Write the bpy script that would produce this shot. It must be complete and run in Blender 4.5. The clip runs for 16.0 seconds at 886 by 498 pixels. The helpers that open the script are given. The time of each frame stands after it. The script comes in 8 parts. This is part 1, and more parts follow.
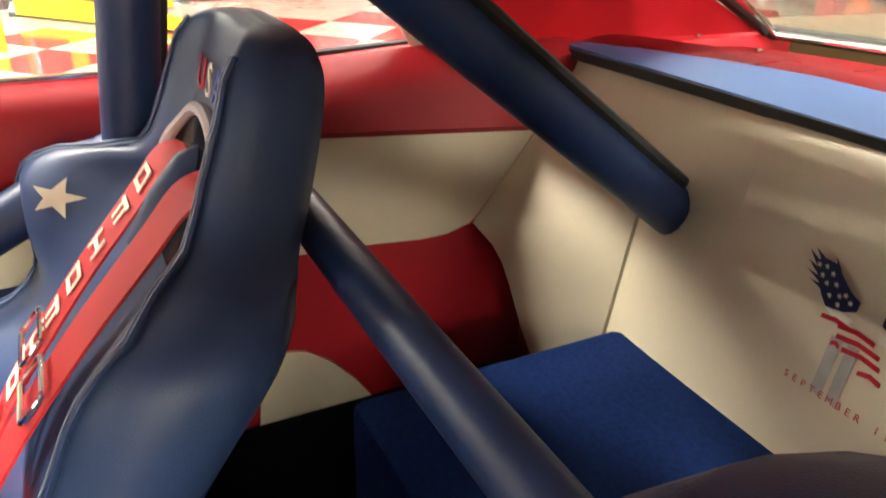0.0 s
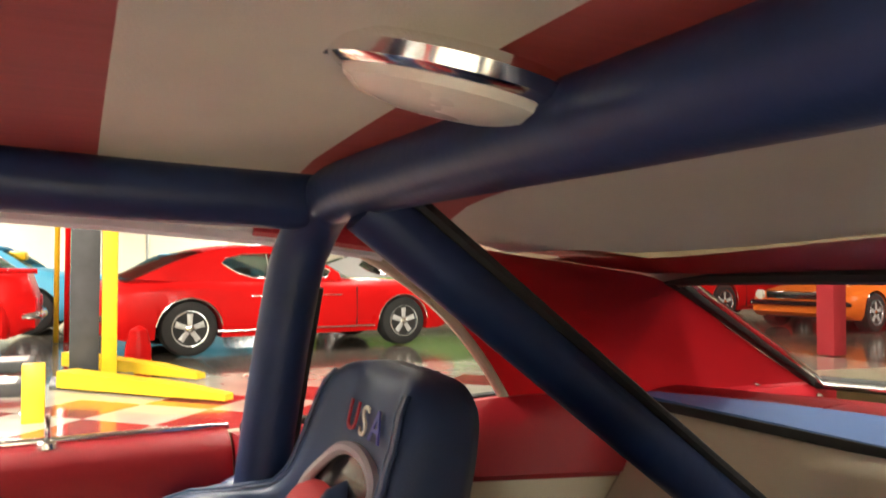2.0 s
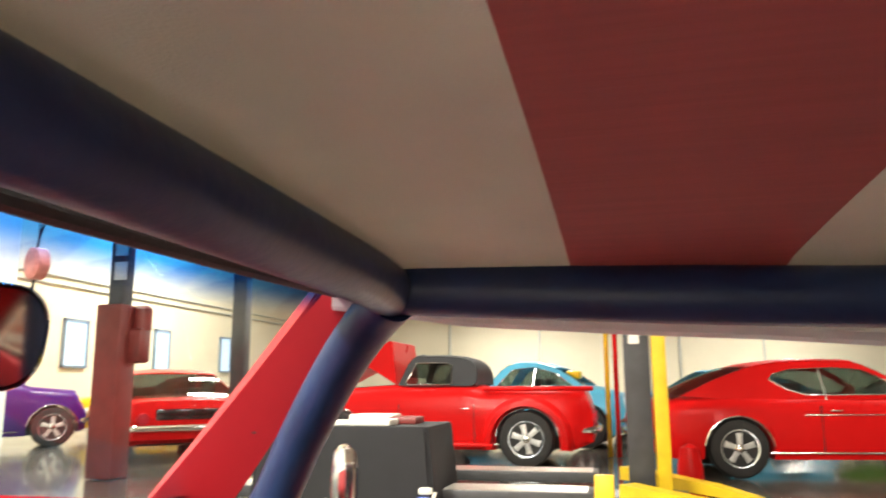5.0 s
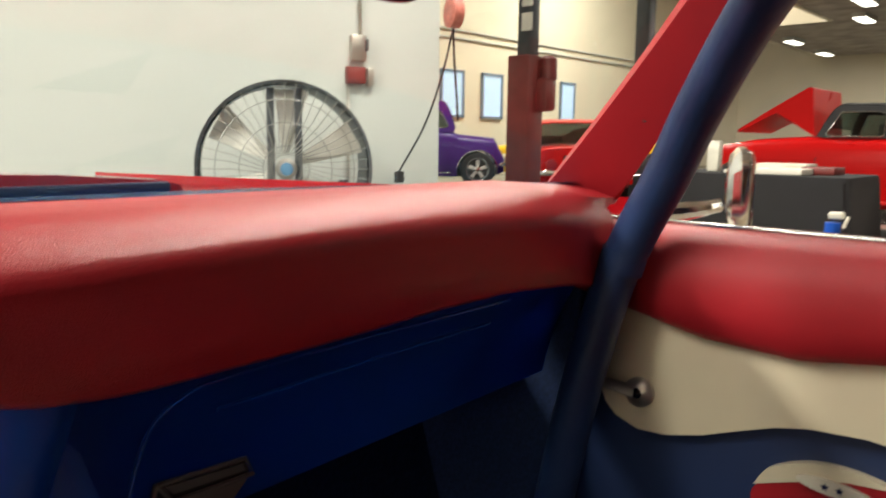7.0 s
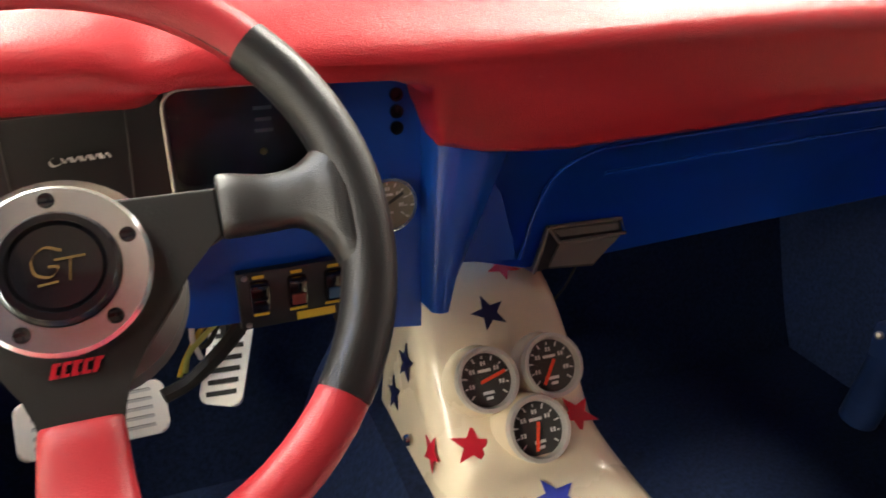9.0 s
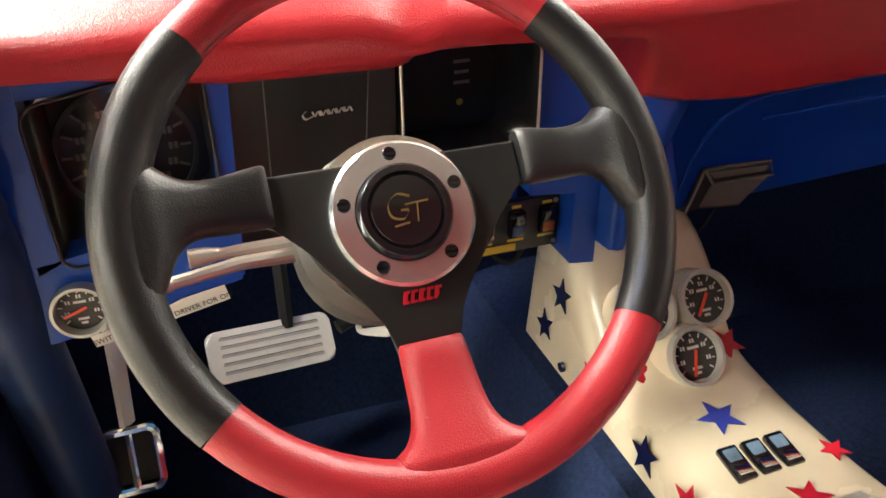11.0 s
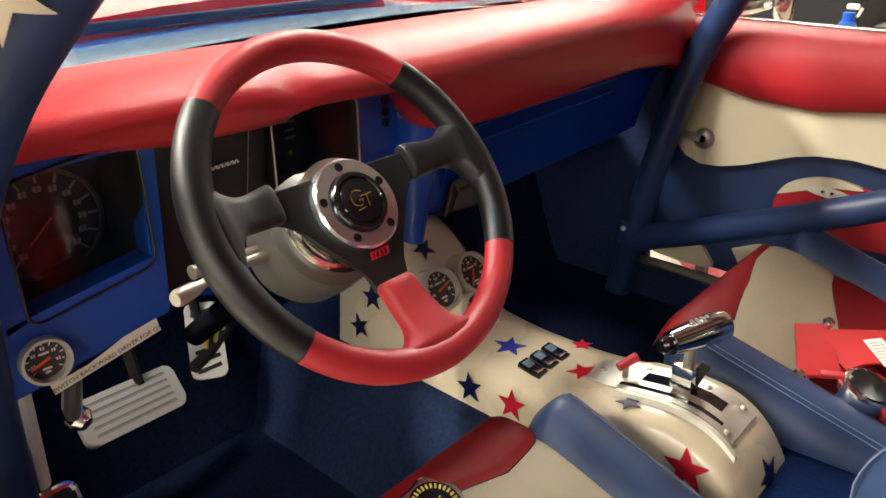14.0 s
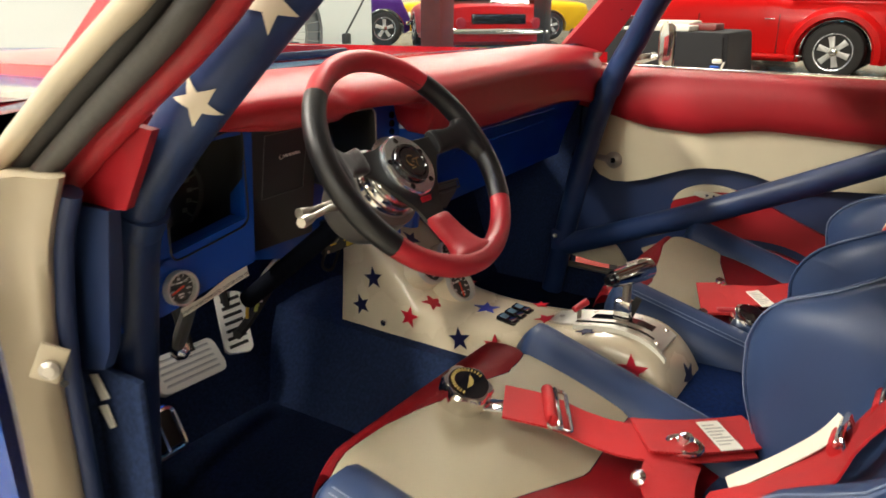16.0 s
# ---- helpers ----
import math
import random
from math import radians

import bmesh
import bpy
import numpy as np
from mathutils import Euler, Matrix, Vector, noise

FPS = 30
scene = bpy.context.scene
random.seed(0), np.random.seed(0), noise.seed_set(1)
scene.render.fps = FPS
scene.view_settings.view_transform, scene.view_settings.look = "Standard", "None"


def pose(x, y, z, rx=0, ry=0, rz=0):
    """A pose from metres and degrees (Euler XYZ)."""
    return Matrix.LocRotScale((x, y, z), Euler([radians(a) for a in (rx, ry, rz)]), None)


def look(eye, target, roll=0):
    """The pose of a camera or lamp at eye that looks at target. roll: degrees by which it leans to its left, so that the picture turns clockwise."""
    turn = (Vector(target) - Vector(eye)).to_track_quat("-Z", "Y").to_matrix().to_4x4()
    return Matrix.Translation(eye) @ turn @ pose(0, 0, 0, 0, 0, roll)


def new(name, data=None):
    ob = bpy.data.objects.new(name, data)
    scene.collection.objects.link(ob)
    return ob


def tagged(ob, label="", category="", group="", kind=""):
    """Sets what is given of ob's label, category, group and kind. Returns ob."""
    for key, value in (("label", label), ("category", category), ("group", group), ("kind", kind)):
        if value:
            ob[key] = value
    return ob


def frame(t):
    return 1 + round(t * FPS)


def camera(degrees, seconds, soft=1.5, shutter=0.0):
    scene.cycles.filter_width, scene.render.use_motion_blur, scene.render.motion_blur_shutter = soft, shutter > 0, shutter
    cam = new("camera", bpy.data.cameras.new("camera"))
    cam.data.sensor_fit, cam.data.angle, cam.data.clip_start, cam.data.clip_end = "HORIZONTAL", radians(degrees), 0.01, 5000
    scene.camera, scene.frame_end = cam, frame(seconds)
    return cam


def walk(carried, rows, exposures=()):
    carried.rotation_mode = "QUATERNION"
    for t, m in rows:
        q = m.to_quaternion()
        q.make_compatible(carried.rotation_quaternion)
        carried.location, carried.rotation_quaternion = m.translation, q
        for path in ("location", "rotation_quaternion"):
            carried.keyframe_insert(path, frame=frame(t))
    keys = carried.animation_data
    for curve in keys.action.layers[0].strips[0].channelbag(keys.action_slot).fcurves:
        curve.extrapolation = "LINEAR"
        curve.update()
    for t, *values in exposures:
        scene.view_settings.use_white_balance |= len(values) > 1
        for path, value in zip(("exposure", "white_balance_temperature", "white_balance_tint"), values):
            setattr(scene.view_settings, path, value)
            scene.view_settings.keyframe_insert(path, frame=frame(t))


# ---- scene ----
EXPOSURES = [(0.0, 1.55), (1.0, 1.15), (2.0, 0.80), (3.0, 0.75), (3.7, 0.75), (5.9, -0.25), (7.0, -0.65), (8.0, 0.2), (9.0, 0.75), (10.2, 0.85), (12.5, 0.55), (13.2, 0.36), (14.0, 0.15), (15.0, 0.04), (16.0, -0.30)]

cam = camera(61.03, 16.0, soft=1.6, shutter=0.35)
PATH = [
    (0.0, (-0.2284, -0.0899, 1.0596), (1.3740, -0.9033, 0.1817), 1.28),
    (0.5, (-0.2329, -0.0680, 1.0614), (1.4492, -0.9076, 0.3791), 1.20),
    (1.0, (-0.2465, -0.0366, 1.0580), (1.4964, -0.9119, 0.6149), 0.88),
    (1.5, (-0.2577, 0.0059, 1.0592), (1.5214, -0.8892, 0.8759), 0.56),
    (2.0, (-0.2541, 0.0430, 1.0516), (1.5442, -0.8308, 1.1015), 0.16),
    (2.5, (-0.2310, 0.0720, 1.0447), (1.5879, -0.7276, 1.2731), -0.41),
    (3.0, (-0.2340, 0.1106, 1.0392), (1.6264, -0.5347, 1.3889), -1.00),
    (3.5, (-0.2485, 0.1506, 1.0478), (1.6569, -0.2841, 1.4723), -1.29),
    (3.7, (-0.2524, 0.1596, 1.0496), (1.6685, -0.1751, 1.4948), -1.57),
    (5.8, (-0.2599, 0.2013, 1.0218), (1.5393, 1.0642, 1.1563), 0.51),
    (6.0, (-0.2529, 0.2023, 1.0061), (1.5045, 1.1548, 1.0703), 0.52),
    (6.5, (-0.2374, 0.1981, 0.9780), (1.3872, 1.3582, 0.8571), 0.58),
    (7.0, (-0.2323, 0.1858, 0.9592), (1.2347, 1.5142, 0.6710), 0.75),
    (7.5, (-0.2457, 0.1910, 0.9440), (1.0269, 1.6629, 0.4815), 1.29),
    (8.0, (-0.2591, 0.1790, 0.9467), (0.7818, 1.7673, 0.3191), 1.41),
    (8.5, (-0.2860, 0.1618, 0.9627), (0.5406, 1.8192, 0.2080), 1.00),
    (9.0, (-0.3109, 0.1523, 0.9779), (0.3583, 1.8274, 0.1139), 0.63),
    (9.5, (-0.3478, 0.1542, 0.9920), (0.2118, 1.8316, 0.0575), -0.12),
    (10.0, (-0.3947, 0.1724, 0.9985), (0.1022, 1.8478, 0.0258), -0.74),
    (10.2, (-0.4110, 0.1751, 0.9986), (0.0788, 1.8449, 0.0128), -0.79),
    (12.3, (-0.5390, 0.0962, 1.0239), (0.3569, 1.5903, 0.0416), -1.04),
    (12.5, (-0.5516, 0.0934, 1.0214), (0.4021, 1.5574, 0.0483), -1.01),
    (13.0, (-0.6236, 0.0810, 1.0377), (0.4692, 1.4669, 0.0971), -0.86),
    (13.5, (-0.6976, 0.0561, 1.0418), (0.5428, 1.3521, 0.1576), -0.34),
    (14.0, (-0.7690, 0.0523, 1.0430), (0.5859, 1.2730, 0.2219), -0.17),
    (14.5, (-0.8319, 0.0487, 1.0358), (0.6130, 1.2027, 0.2738), -0.03),
    (15.0, (-0.9037, 0.0034, 1.0396), (0.6087, 1.1011, 0.3271), 0.18),
    (15.5, (-0.9929, -0.0207, 1.0318), (0.5606, 1.0472, 0.3637), 0.24),
    (16.0, (-1.1177, -0.0411, 1.0146), (0.4551, 1.0163, 0.3757), 0.24),
]
walk(cam, [(t, look(eye, target, roll)) for t, eye, target, roll in PATH], EXPOSURES)

# ---- light: ceiling lamps of the hall, with added fill lamps ----
world = bpy.data.worlds.new("hall_air")
scene.world = world
world.use_nodes = True
world.node_tree.nodes["Background"].inputs[0].default_value = (0.9, 0.95, 1.0, 1)
world.node_tree.nodes["Background"].inputs[1].default_value = 0.05
CEIL = 4.5
# lamps at x < 0 or y > 6 are unseen added fill
LAMPS = [(-9.0, -0.3, 1900), (-8.5, 6.4, 800), (-3.0, 1.2, 320), (-2.6, 4.0, 1000), (3.0, 2.6, 400), (3.0, -2.0, 150), (9.5, 1.5, 130), (9.5, -5.0, 110), (5.5, -13.0, 200), (18.0, 1.5, 380), (18.0, -7.0, 320), (29.0, 4.0, 900), (29.0, -6.0, 700), (10.5, 8.5, 950), (18.5, 10.0, 1250)]
for lx, ly, power in LAMPS:
    ld = bpy.data.lights.new("hall_and_fill_lamp", "AREA")
    ld.shape, ld.size, ld.size_y, ld.energy = "RECTANGLE", 2.4, 0.6 if lx > -8.8 else 13.0, power
    ld.color = (1.0, 0.95, 0.83)
    lo = new("hall_and_fill_lamp", ld)
    lo.location = (lx, ly, CEIL - 0.2 if ly < 6 else 7.4)

# ---- materials ----


def mat(name, col, rough=0.5, metal=0.0, bump=0.0, bscale=300.0, var=0.12, vscale=6.0, coat=0.0, spec=0.5, cells=False, sheen=0.0, stretch=None):
    m = bpy.data.materials.new(name)
    m.use_nodes = True
    nt = m.node_tree
    b = nt.nodes["Principled BSDF"]
    b.inputs["Roughness"].default_value, b.inputs["Metallic"].default_value = rough, metal
    b.inputs["Specular IOR Level"].default_value = spec
    b.inputs["Coat Weight"].default_value = coat
    b.inputs["Coat Roughness"].default_value = 0.06
    b.inputs["Sheen Weight"].default_value = sheen
    tc = nt.nodes.new("ShaderNodeTexCoord")
    src = tc.outputs["Object"]
    if stretch:
        mp = nt.nodes.new("ShaderNodeMapping")
        mp.inputs["Scale"].default_value = stretch
        nt.links.new(src, mp.inputs[0])
        src = mp.outputs[0]
    n1 = nt.nodes.new("ShaderNodeTexNoise")
    n1.inputs["Scale"].default_value, n1.inputs["Detail"].default_value = vscale, 5
    nt.links.new(src, n1.inputs["Vector"])
    ramp = nt.nodes.new("ShaderNodeMapRange")
    ramp.inputs[1].default_value, ramp.inputs[2].default_value = 0.3, 0.7
    nt.links.new(n1.outputs["Fac"], ramp.inputs[0])
    mix = nt.nodes.new("ShaderNodeMix")
    mix.data_type = "RGBA"
    mix.inputs[6].default_value = (*[max(c * (1 - var), 0) for c in col], 1)
    mix.inputs[7].default_value = (*[min(c * (1 + var), 1) for c in col], 1)
    nt.links.new(ramp.outputs[0], mix.inputs[0])
    nt.links.new(mix.outputs[2], b.inputs["Base Color"])
    rr = nt.nodes.new("ShaderNodeMapRange")
    rr.inputs[3].default_value, rr.inputs[4].default_value = max(rough - 0.07, 0.02), min(rough + 0.07, 1)
    nt.links.new(n1.outputs["Fac"], rr.inputs[0])
    nt.links.new(rr.outputs[0], b.inputs["Roughness"])
    if bump:
        if cells:
            t = nt.nodes.new("ShaderNodeTexVoronoi")
            t.inputs["Scale"].default_value = bscale
            out = t.outputs["Distance"]
        else:
            t = nt.nodes.new("ShaderNodeTexNoise")
            t.inputs["Scale"].default_value, t.inputs["Detail"].default_value = bscale, 4
            out = t.outputs["Fac"]
        nt.links.new(src, t.inputs["Vector"])
        bp = nt.nodes.new("ShaderNodeBump")
        bp.inputs["Strength"].default_value, bp.inputs["Distance"].default_value = bump, 0.002
        nt.links.new(out, bp.inputs["Height"])
        nt.links.new(bp.outputs[0], b.inputs["Normal"])
    return m


def glow(name, col, strength):
    m = bpy.data.materials.new(name)
    m.use_nodes = True
    b = m.node_tree.nodes["Principled BSDF"]
    b.inputs["Base Color"].default_value = (*col, 1)
    b.inputs["Emission Color"].default_value = (*col, 1)
    b.inputs["Emission Strength"].default_value = strength
    return m


def clear_glass(name, tint=(1, 1, 1), gloss=0.06, band=None):
    """A thin pane: see-through with a little mirror gloss; band: heights between which a blue shade band fades in."""
    m = bpy.data.materials.new(name)
    m.use_nodes = True
    nt = m.node_tree
    nt.nodes.clear()
    out = nt.nodes.new("ShaderNodeOutputMaterial")
    tr = nt.nodes.new("ShaderNodeBsdfTransparent")
    tr.inputs[0].default_value = (*tint, 1)
    gl = nt.nodes.new("ShaderNodeBsdfGlossy")
    gl.inputs["Roughness"].default_value = 0.02
    mx = nt.nodes.new("ShaderNodeMixShader")
    mx.inputs[0].default_value = gloss
    nt.links.new(tr.outputs[0], mx.inputs[1])
    nt.links.new(gl.outputs[0], mx.inputs[2])
    nt.links.new(mx.outputs[0], out.inputs[0])
    if band:
        tc = nt.nodes.new("ShaderNodeTexCoord")
        sp = nt.nodes.new("ShaderNodeSeparateXYZ")
        nt.links.new(tc.outputs["Object"], sp.inputs[0])
        mr = nt.nodes.new("ShaderNodeMapRange")
        mr.interpolation_type = "SMOOTHSTEP"
        mr.inputs[1].default_value, mr.inputs[2].default_value = band
        nt.links.new(sp.outputs["Z"], mr.inputs[0])
        mc = nt.nodes.new("ShaderNodeMix")
        mc.data_type = "RGBA"
        mc.inputs[6].default_value, mc.inputs[7].default_value = (*tint, 1), (0.02, 0.24, 0.78, 1)
        nt.links.new(mr.outputs[0], mc.inputs[0])
        nt.links.new(mc.outputs[2], tr.inputs[0])
    return m


RED = mat("red_vinyl", (0.36, 0.014, 0.022), 0.40, spec=0.32, bump=0.25, bscale=900, cells=True, var=0.10, vscale=5)
REDPAD = mat("red_dash_vinyl", (0.38, 0.020, 0.028), 0.33, spec=0.34, bump=0.22, bscale=800, cells=True, var=0.10, vscale=4)
CREAM = mat("cream_vinyl", (0.66, 0.585, 0.42), 0.45, bump=0.25, bscale=900, cells=True, var=0.07, vscale=4)
SEATBLUE = mat("blue_seat_leather", (0.027, 0.048, 0.115), 0.42, spec=0.32, bump=0.10, bscale=900, cells=True, var=0.14, vscale=5)
CAGE = mat("blue_tube_cover", (0.014, 0.031, 0.095), 0.42, spec=0.35, bump=0.35, bscale=60, var=0.2, vscale=14)
PANELBLUE = mat("blue_door_vinyl", (0.014, 0.030, 0.095), 0.45, bump=0.25, bscale=900, cells=True, var=0.12)
PAINTBLUE = mat("blue_dash_paint", (0.004, 0.056, 0.35), 0.30, coat=0.10, spec=0.35, var=0.10, vscale=3, bump=0.05, bscale=80)
COWLBLUE = mat("pale_blue_tone", (0.10, 0.22, 0.36), 0.20, coat=0.4, var=0.08, vscale=4, bump=0.04, bscale=60)
PEDAL = mat("cast_aluminium", (0.86, 0.83, 0.74), 0.4, 0.1, var=0.1, bump=0.1, bscale=200)
# needle colour darkened as if dimly lit inside the pod
SHADERED = mat("shaded_needle_red", (0.30, 0.03, 0.02), 0.5, var=0.05)
LIGHTBLUE = mat("blue_deck_vinyl", (0.06, 0.16, 0.42), 0.45, bump=0.25, bscale=700, cells=True, var=0.10)
CARPET = mat("dark_blue_carpet", (0.019, 0.033, 0.084), 0.95, spec=0.12, bump=1.0, bscale=700, var=0.3, vscale=170, sheen=0.0)
# near-black that paints deep shade on the side wells and column shaft
SHADEBLACK = mat("shade_black", (0.003, 0.004, 0.008), 0.95, spec=0.06, bump=1.0, bscale=700, var=0.3, vscale=170)
CARPETB = mat("blue_carpet", (0.006, 0.022, 0.105), 0.95, spec=0.12, bump=1.0, bscale=500, var=0.3, vscale=170, sheen=0.0)
LINERW = mat("cream_headliner", (0.69, 0.69, 0.71), 0.85, bump=0.25, bscale=500, var=0.08, vscale=5)
LINERR = mat("red_headliner", (0.46, 0.145, 0.160), 0.75, bump=0.2, bscale=60, var=0.07, vscale=16, stretch=(7, 0.4, 1))
CHROME = mat("chrome", (0.90, 0.89, 0.87), 0.13, 1.0, var=0.04)
POLISHED = mat("polished_alloy", (0.80, 0.87, 0.92), 0.20, 0.95, var=0.05, vscale=30)
ALU = mat("brushed_aluminium", (0.72, 0.69, 0.62), 0.42, 0.75, var=0.08, bump=0.08, bscale=300, stretch=(1, 12, 1))
SATIN = mat("satin_metal", (0.50, 0.47, 0.42), 0.38, 0.9, var=0.1)
RIMBLACK = mat("black_wheel_leather", (0.008, 0.008, 0.009), 0.36, bump=0.14, bscale=1100, cells=True, var=0.2)
RIMRED = mat("red_wheel_leather", (0.40, 0.020, 0.030), 0.40, bump=0.15, bscale=1100, cells=True, var=0.1)
SPOKEB = mat("black_spoke_paint", (0.010, 0.010, 0.010), 0.45, var=0.15, bump=0.1, bscale=500)
PLASTIC = mat("black_plastic", (0.012, 0.012, 0.013), 0.4, var=0.2, bump=0.1, bscale=400)
GLOSSBLACK = mat("gloss_black", (0.006, 0.006, 0.008), 0.12, coat=0.5, var=0.2)
RUBBER = mat("black_rubber", (0.014, 0.013, 0.012), 0.65, bump=0.3, bscale=200, var=0.25)
WORNRUBBER = mat("worn_grey_rubber", (0.045, 0.042, 0.038), 0.5, bump=0.3, bscale=120, var=0.3)
GREYPLASTIC = mat("grey_column_plastic", (0.10, 0.095, 0.088), 0.4, var=0.12, bump=0.08, bscale=300)
CONSOLE = mat("cream_console_paint", (0.70, 0.61, 0.44), 0.27, coat=0.35, var=0.08, vscale=7, bump=0.04, bscale=60)
STARRED = mat("red_star_vinyl", (0.50, 0.012, 0.03), 0.35, var=0.06)
STARBLUE = mat("navy_star_vinyl", (0.006, 0.009, 0.055), 0.35, var=0.1)
STARBRIGHT = mat("blue_star_vinyl", (0.04, 0.06, 0.40), 0.35, var=0.06)
STARCREAM = mat("cream_star_vinyl", (0.62, 0.55, 0.42), 0.5, var=0.08, bump=0.1, bscale=600)
THREAD = mat("pale_blue_thread", (0.16, 0.20, 0.30), 0.7, var=0.1)
STRAP = mat("red_harness_webbing", (0.52, 0.016, 0.020), 0.6, bump=0.6, bscale=1, var=0.1, vscale=20)
WEBW = mat("white_webbing", (0.75, 0.70, 0.58), 0.65, bump=0.3, bscale=500, var=0.08)
BEZEL = mat("silver_bezel", (0.55, 0.54, 0.50), 0.34, 0.4, var=0.06)
NEEDLE = mat("orange_needle", (0.85, 0.08, 0.03), 0.4, var=0.03)
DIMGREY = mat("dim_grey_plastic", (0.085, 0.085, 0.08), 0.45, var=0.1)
# dial ink with the pod's dim light put into its colour
SHADEINK = mat("shaded_dial_ink", (0.24, 0.25, 0.22), 0.6, var=0.1)
DIAL = mat("black_dial_face", (0.040, 0.038, 0.036), 0.5, var=0.1)
INK = mat("white_dial_ink", (0.75, 0.74, 0.70), 0.5, var=0.05)
YELLOWINK = mat("yellow_ink", (0.55, 0.38, 0.03), 0.5, var=0.05)
GOLDPRINT = mat("gold_print", (0.34, 0.25, 0.06), 0.45, 0.3, var=0.1)
GOLDINK = mat("dull_gold_ink", (0.20, 0.13, 0.045), 0.4, 0.5, var=0.1)
TRIM = mat("mauve_slot_trim", (0.45, 0.38, 0.40), 0.5, var=0.1)
SHELL = mat("cream_body_paint", (0.40, 0.340, 0.240), 0.35, coat=0.3, var=0.10, vscale=5, bump=0.05, bscale=30)
LENS = mat("milk_lens", (0.72, 0.70, 0.60), 0.28, var=0.05)
PAPER = mat("paper_label", (0.78, 0.75, 0.66), 0.7, var=0.05)
GLASS = clear_glass("windscreen_glass", (0.95, 0.98, 0.97), 0.05, band=(1.122, 1.152))
REARGLASS = clear_glass("rear_glass", (0.86, 0.88, 0.86), 0.10)
DIALGLASS = clear_glass("dial_glass", (0.95, 0.95, 0.95), 0.010)
# webbing: fine cross ribs
_nt = STRAP.node_tree
_w = _nt.nodes.new("ShaderNodeTexWave")
_w.inputs["Scale"].default_value = 90
_w.inputs["Distortion"].default_value = 0.5
_t = _nt.nodes.new("ShaderNodeTexCoord")
_nt.links.new(_t.outputs["Object"], _w.inputs["Vector"])
for _n in _nt.nodes:
    if _n.bl_idname == "ShaderNodeBump":
        _nt.links.new(_w.outputs["Fac"], _n.inputs["Height"])

# ---- builders ----
WORLD = {}


def thing(name, loc, label, category, group="", kind=""):
    ob = new(name)
    ob.empty_display_size = 0.05
    ob.location = loc
    WORLD[ob.name] = Matrix.Translation(loc)
    return tagged(ob, label, category, group, kind)


def part(name, bm, material, parent=None, label="", angle=35, smooth=True):
    me = bpy.data.meshes.new(name)
    bmesh.ops.recalc_face_normals(bm, faces=bm.faces)
    bm.to_mesh(me)
    bm.free()
    for m in material if isinstance(material, (list, tuple)) else (material,):
        me.materials.append(m)
    if smooth:
        me.polygons.foreach_set("use_smooth", [True] * len(me.polygons))
        me.set_sharp_from_angle(angle=radians(angle))
        for pg in me.polygons:
            if len(pg.vertices) > 6:
                pg.use_smooth = False
    ob = new(name, me)
    if parent is not None:
        ob.parent = parent
        ob.matrix_parent_inverse = WORLD.get(parent.name, Matrix()).inverted()
    WORLD[ob.name] = Matrix()
    return tagged(ob, label)


def solo(name, bm, material, label, category, group="", kind="", angle=35):
    return tagged(part(name, bm, material, None, label, angle), "", category, group, kind)


def V(*a):
    return Vector(a)


def curve(pts, n=6):
    """A smooth line through the points (Catmull-Rom)."""
    P = [Vector(p) for p in pts]
    if len(P) < 3:
        return P
    P = [2 * P[0] - P[1]] + P + [2 * P[-1] - P[-2]]
    out = []
    for i in range(1, len(P) - 2):
        a, b, c, d = P[i - 1:i + 3]
        for k in range(n):
            t = k / n
            out.append(0.5 * (2 * b + (c - a) * t + (2 * a - 5 * b + 4 * c - d) * t * t + (3 * b - a - 3 * c + d) * t ** 3))
    return out + [P[-2]]


def rings(bm, sections, closed=True, caps=True, loop=False):
    """Quads between sections (lists of points of one length)."""
    rows = [[bm.verts.new(p) for p in s] for s in sections]
    n = len(rows[0])
    pairs = list(zip(rows, rows[1:])) + ([(rows[-1], rows[0])] if loop else [])
    for a, b in pairs:
        for i in range(n if closed else n - 1):
            j = (i + 1) % n
            bm.faces.new((a[i], a[j], b[j], b[i]))
    if closed and caps and not loop:
        bm.faces.new(rows[0][::-1])
        bm.faces.new(rows[-1])
    return rows


def tube(bm, pts, r, seg=16, caps=True, squash=1.0):
    P = [Vector(p) for p in pts]
    R = r if isinstance(r, (list, tuple)) else [r] * len(P)
    up = None
    secs = []
    for i, p in enumerate(P):
        d = (P[min(i + 1, len(P) - 1)] - P[max(i - 1, 0)]).normalized()
        if up is None:
            up = d.orthogonal().normalized()
        up = (up - d * up.dot(d)).normalized()
        side = d.cross(up)
        secs.append([p + R[i] * (math.cos(2 * math.pi * k / seg) * up + squash * math.sin(2 * math.pi * k / seg) * side) for k in range(seg)])
    rings(bm, secs, caps=caps)
    return bm


def lathe(bm, profile, origin, axis, seg=32, caps=True):
    """Rings of (radius, height along axis)."""
    ax = Vector(axis).normalized()
    u = ax.orthogonal().normalized()
    w = ax.cross(u)
    o = Vector(origin)
    rings(bm, [[o + ax * h + max(r, 1e-4) * (math.cos(2 * math.pi * k / seg) * u + math.sin(2 * math.pi * k / seg) * w) for k in range(seg)] for r, h in profile], caps=caps)
    return bm


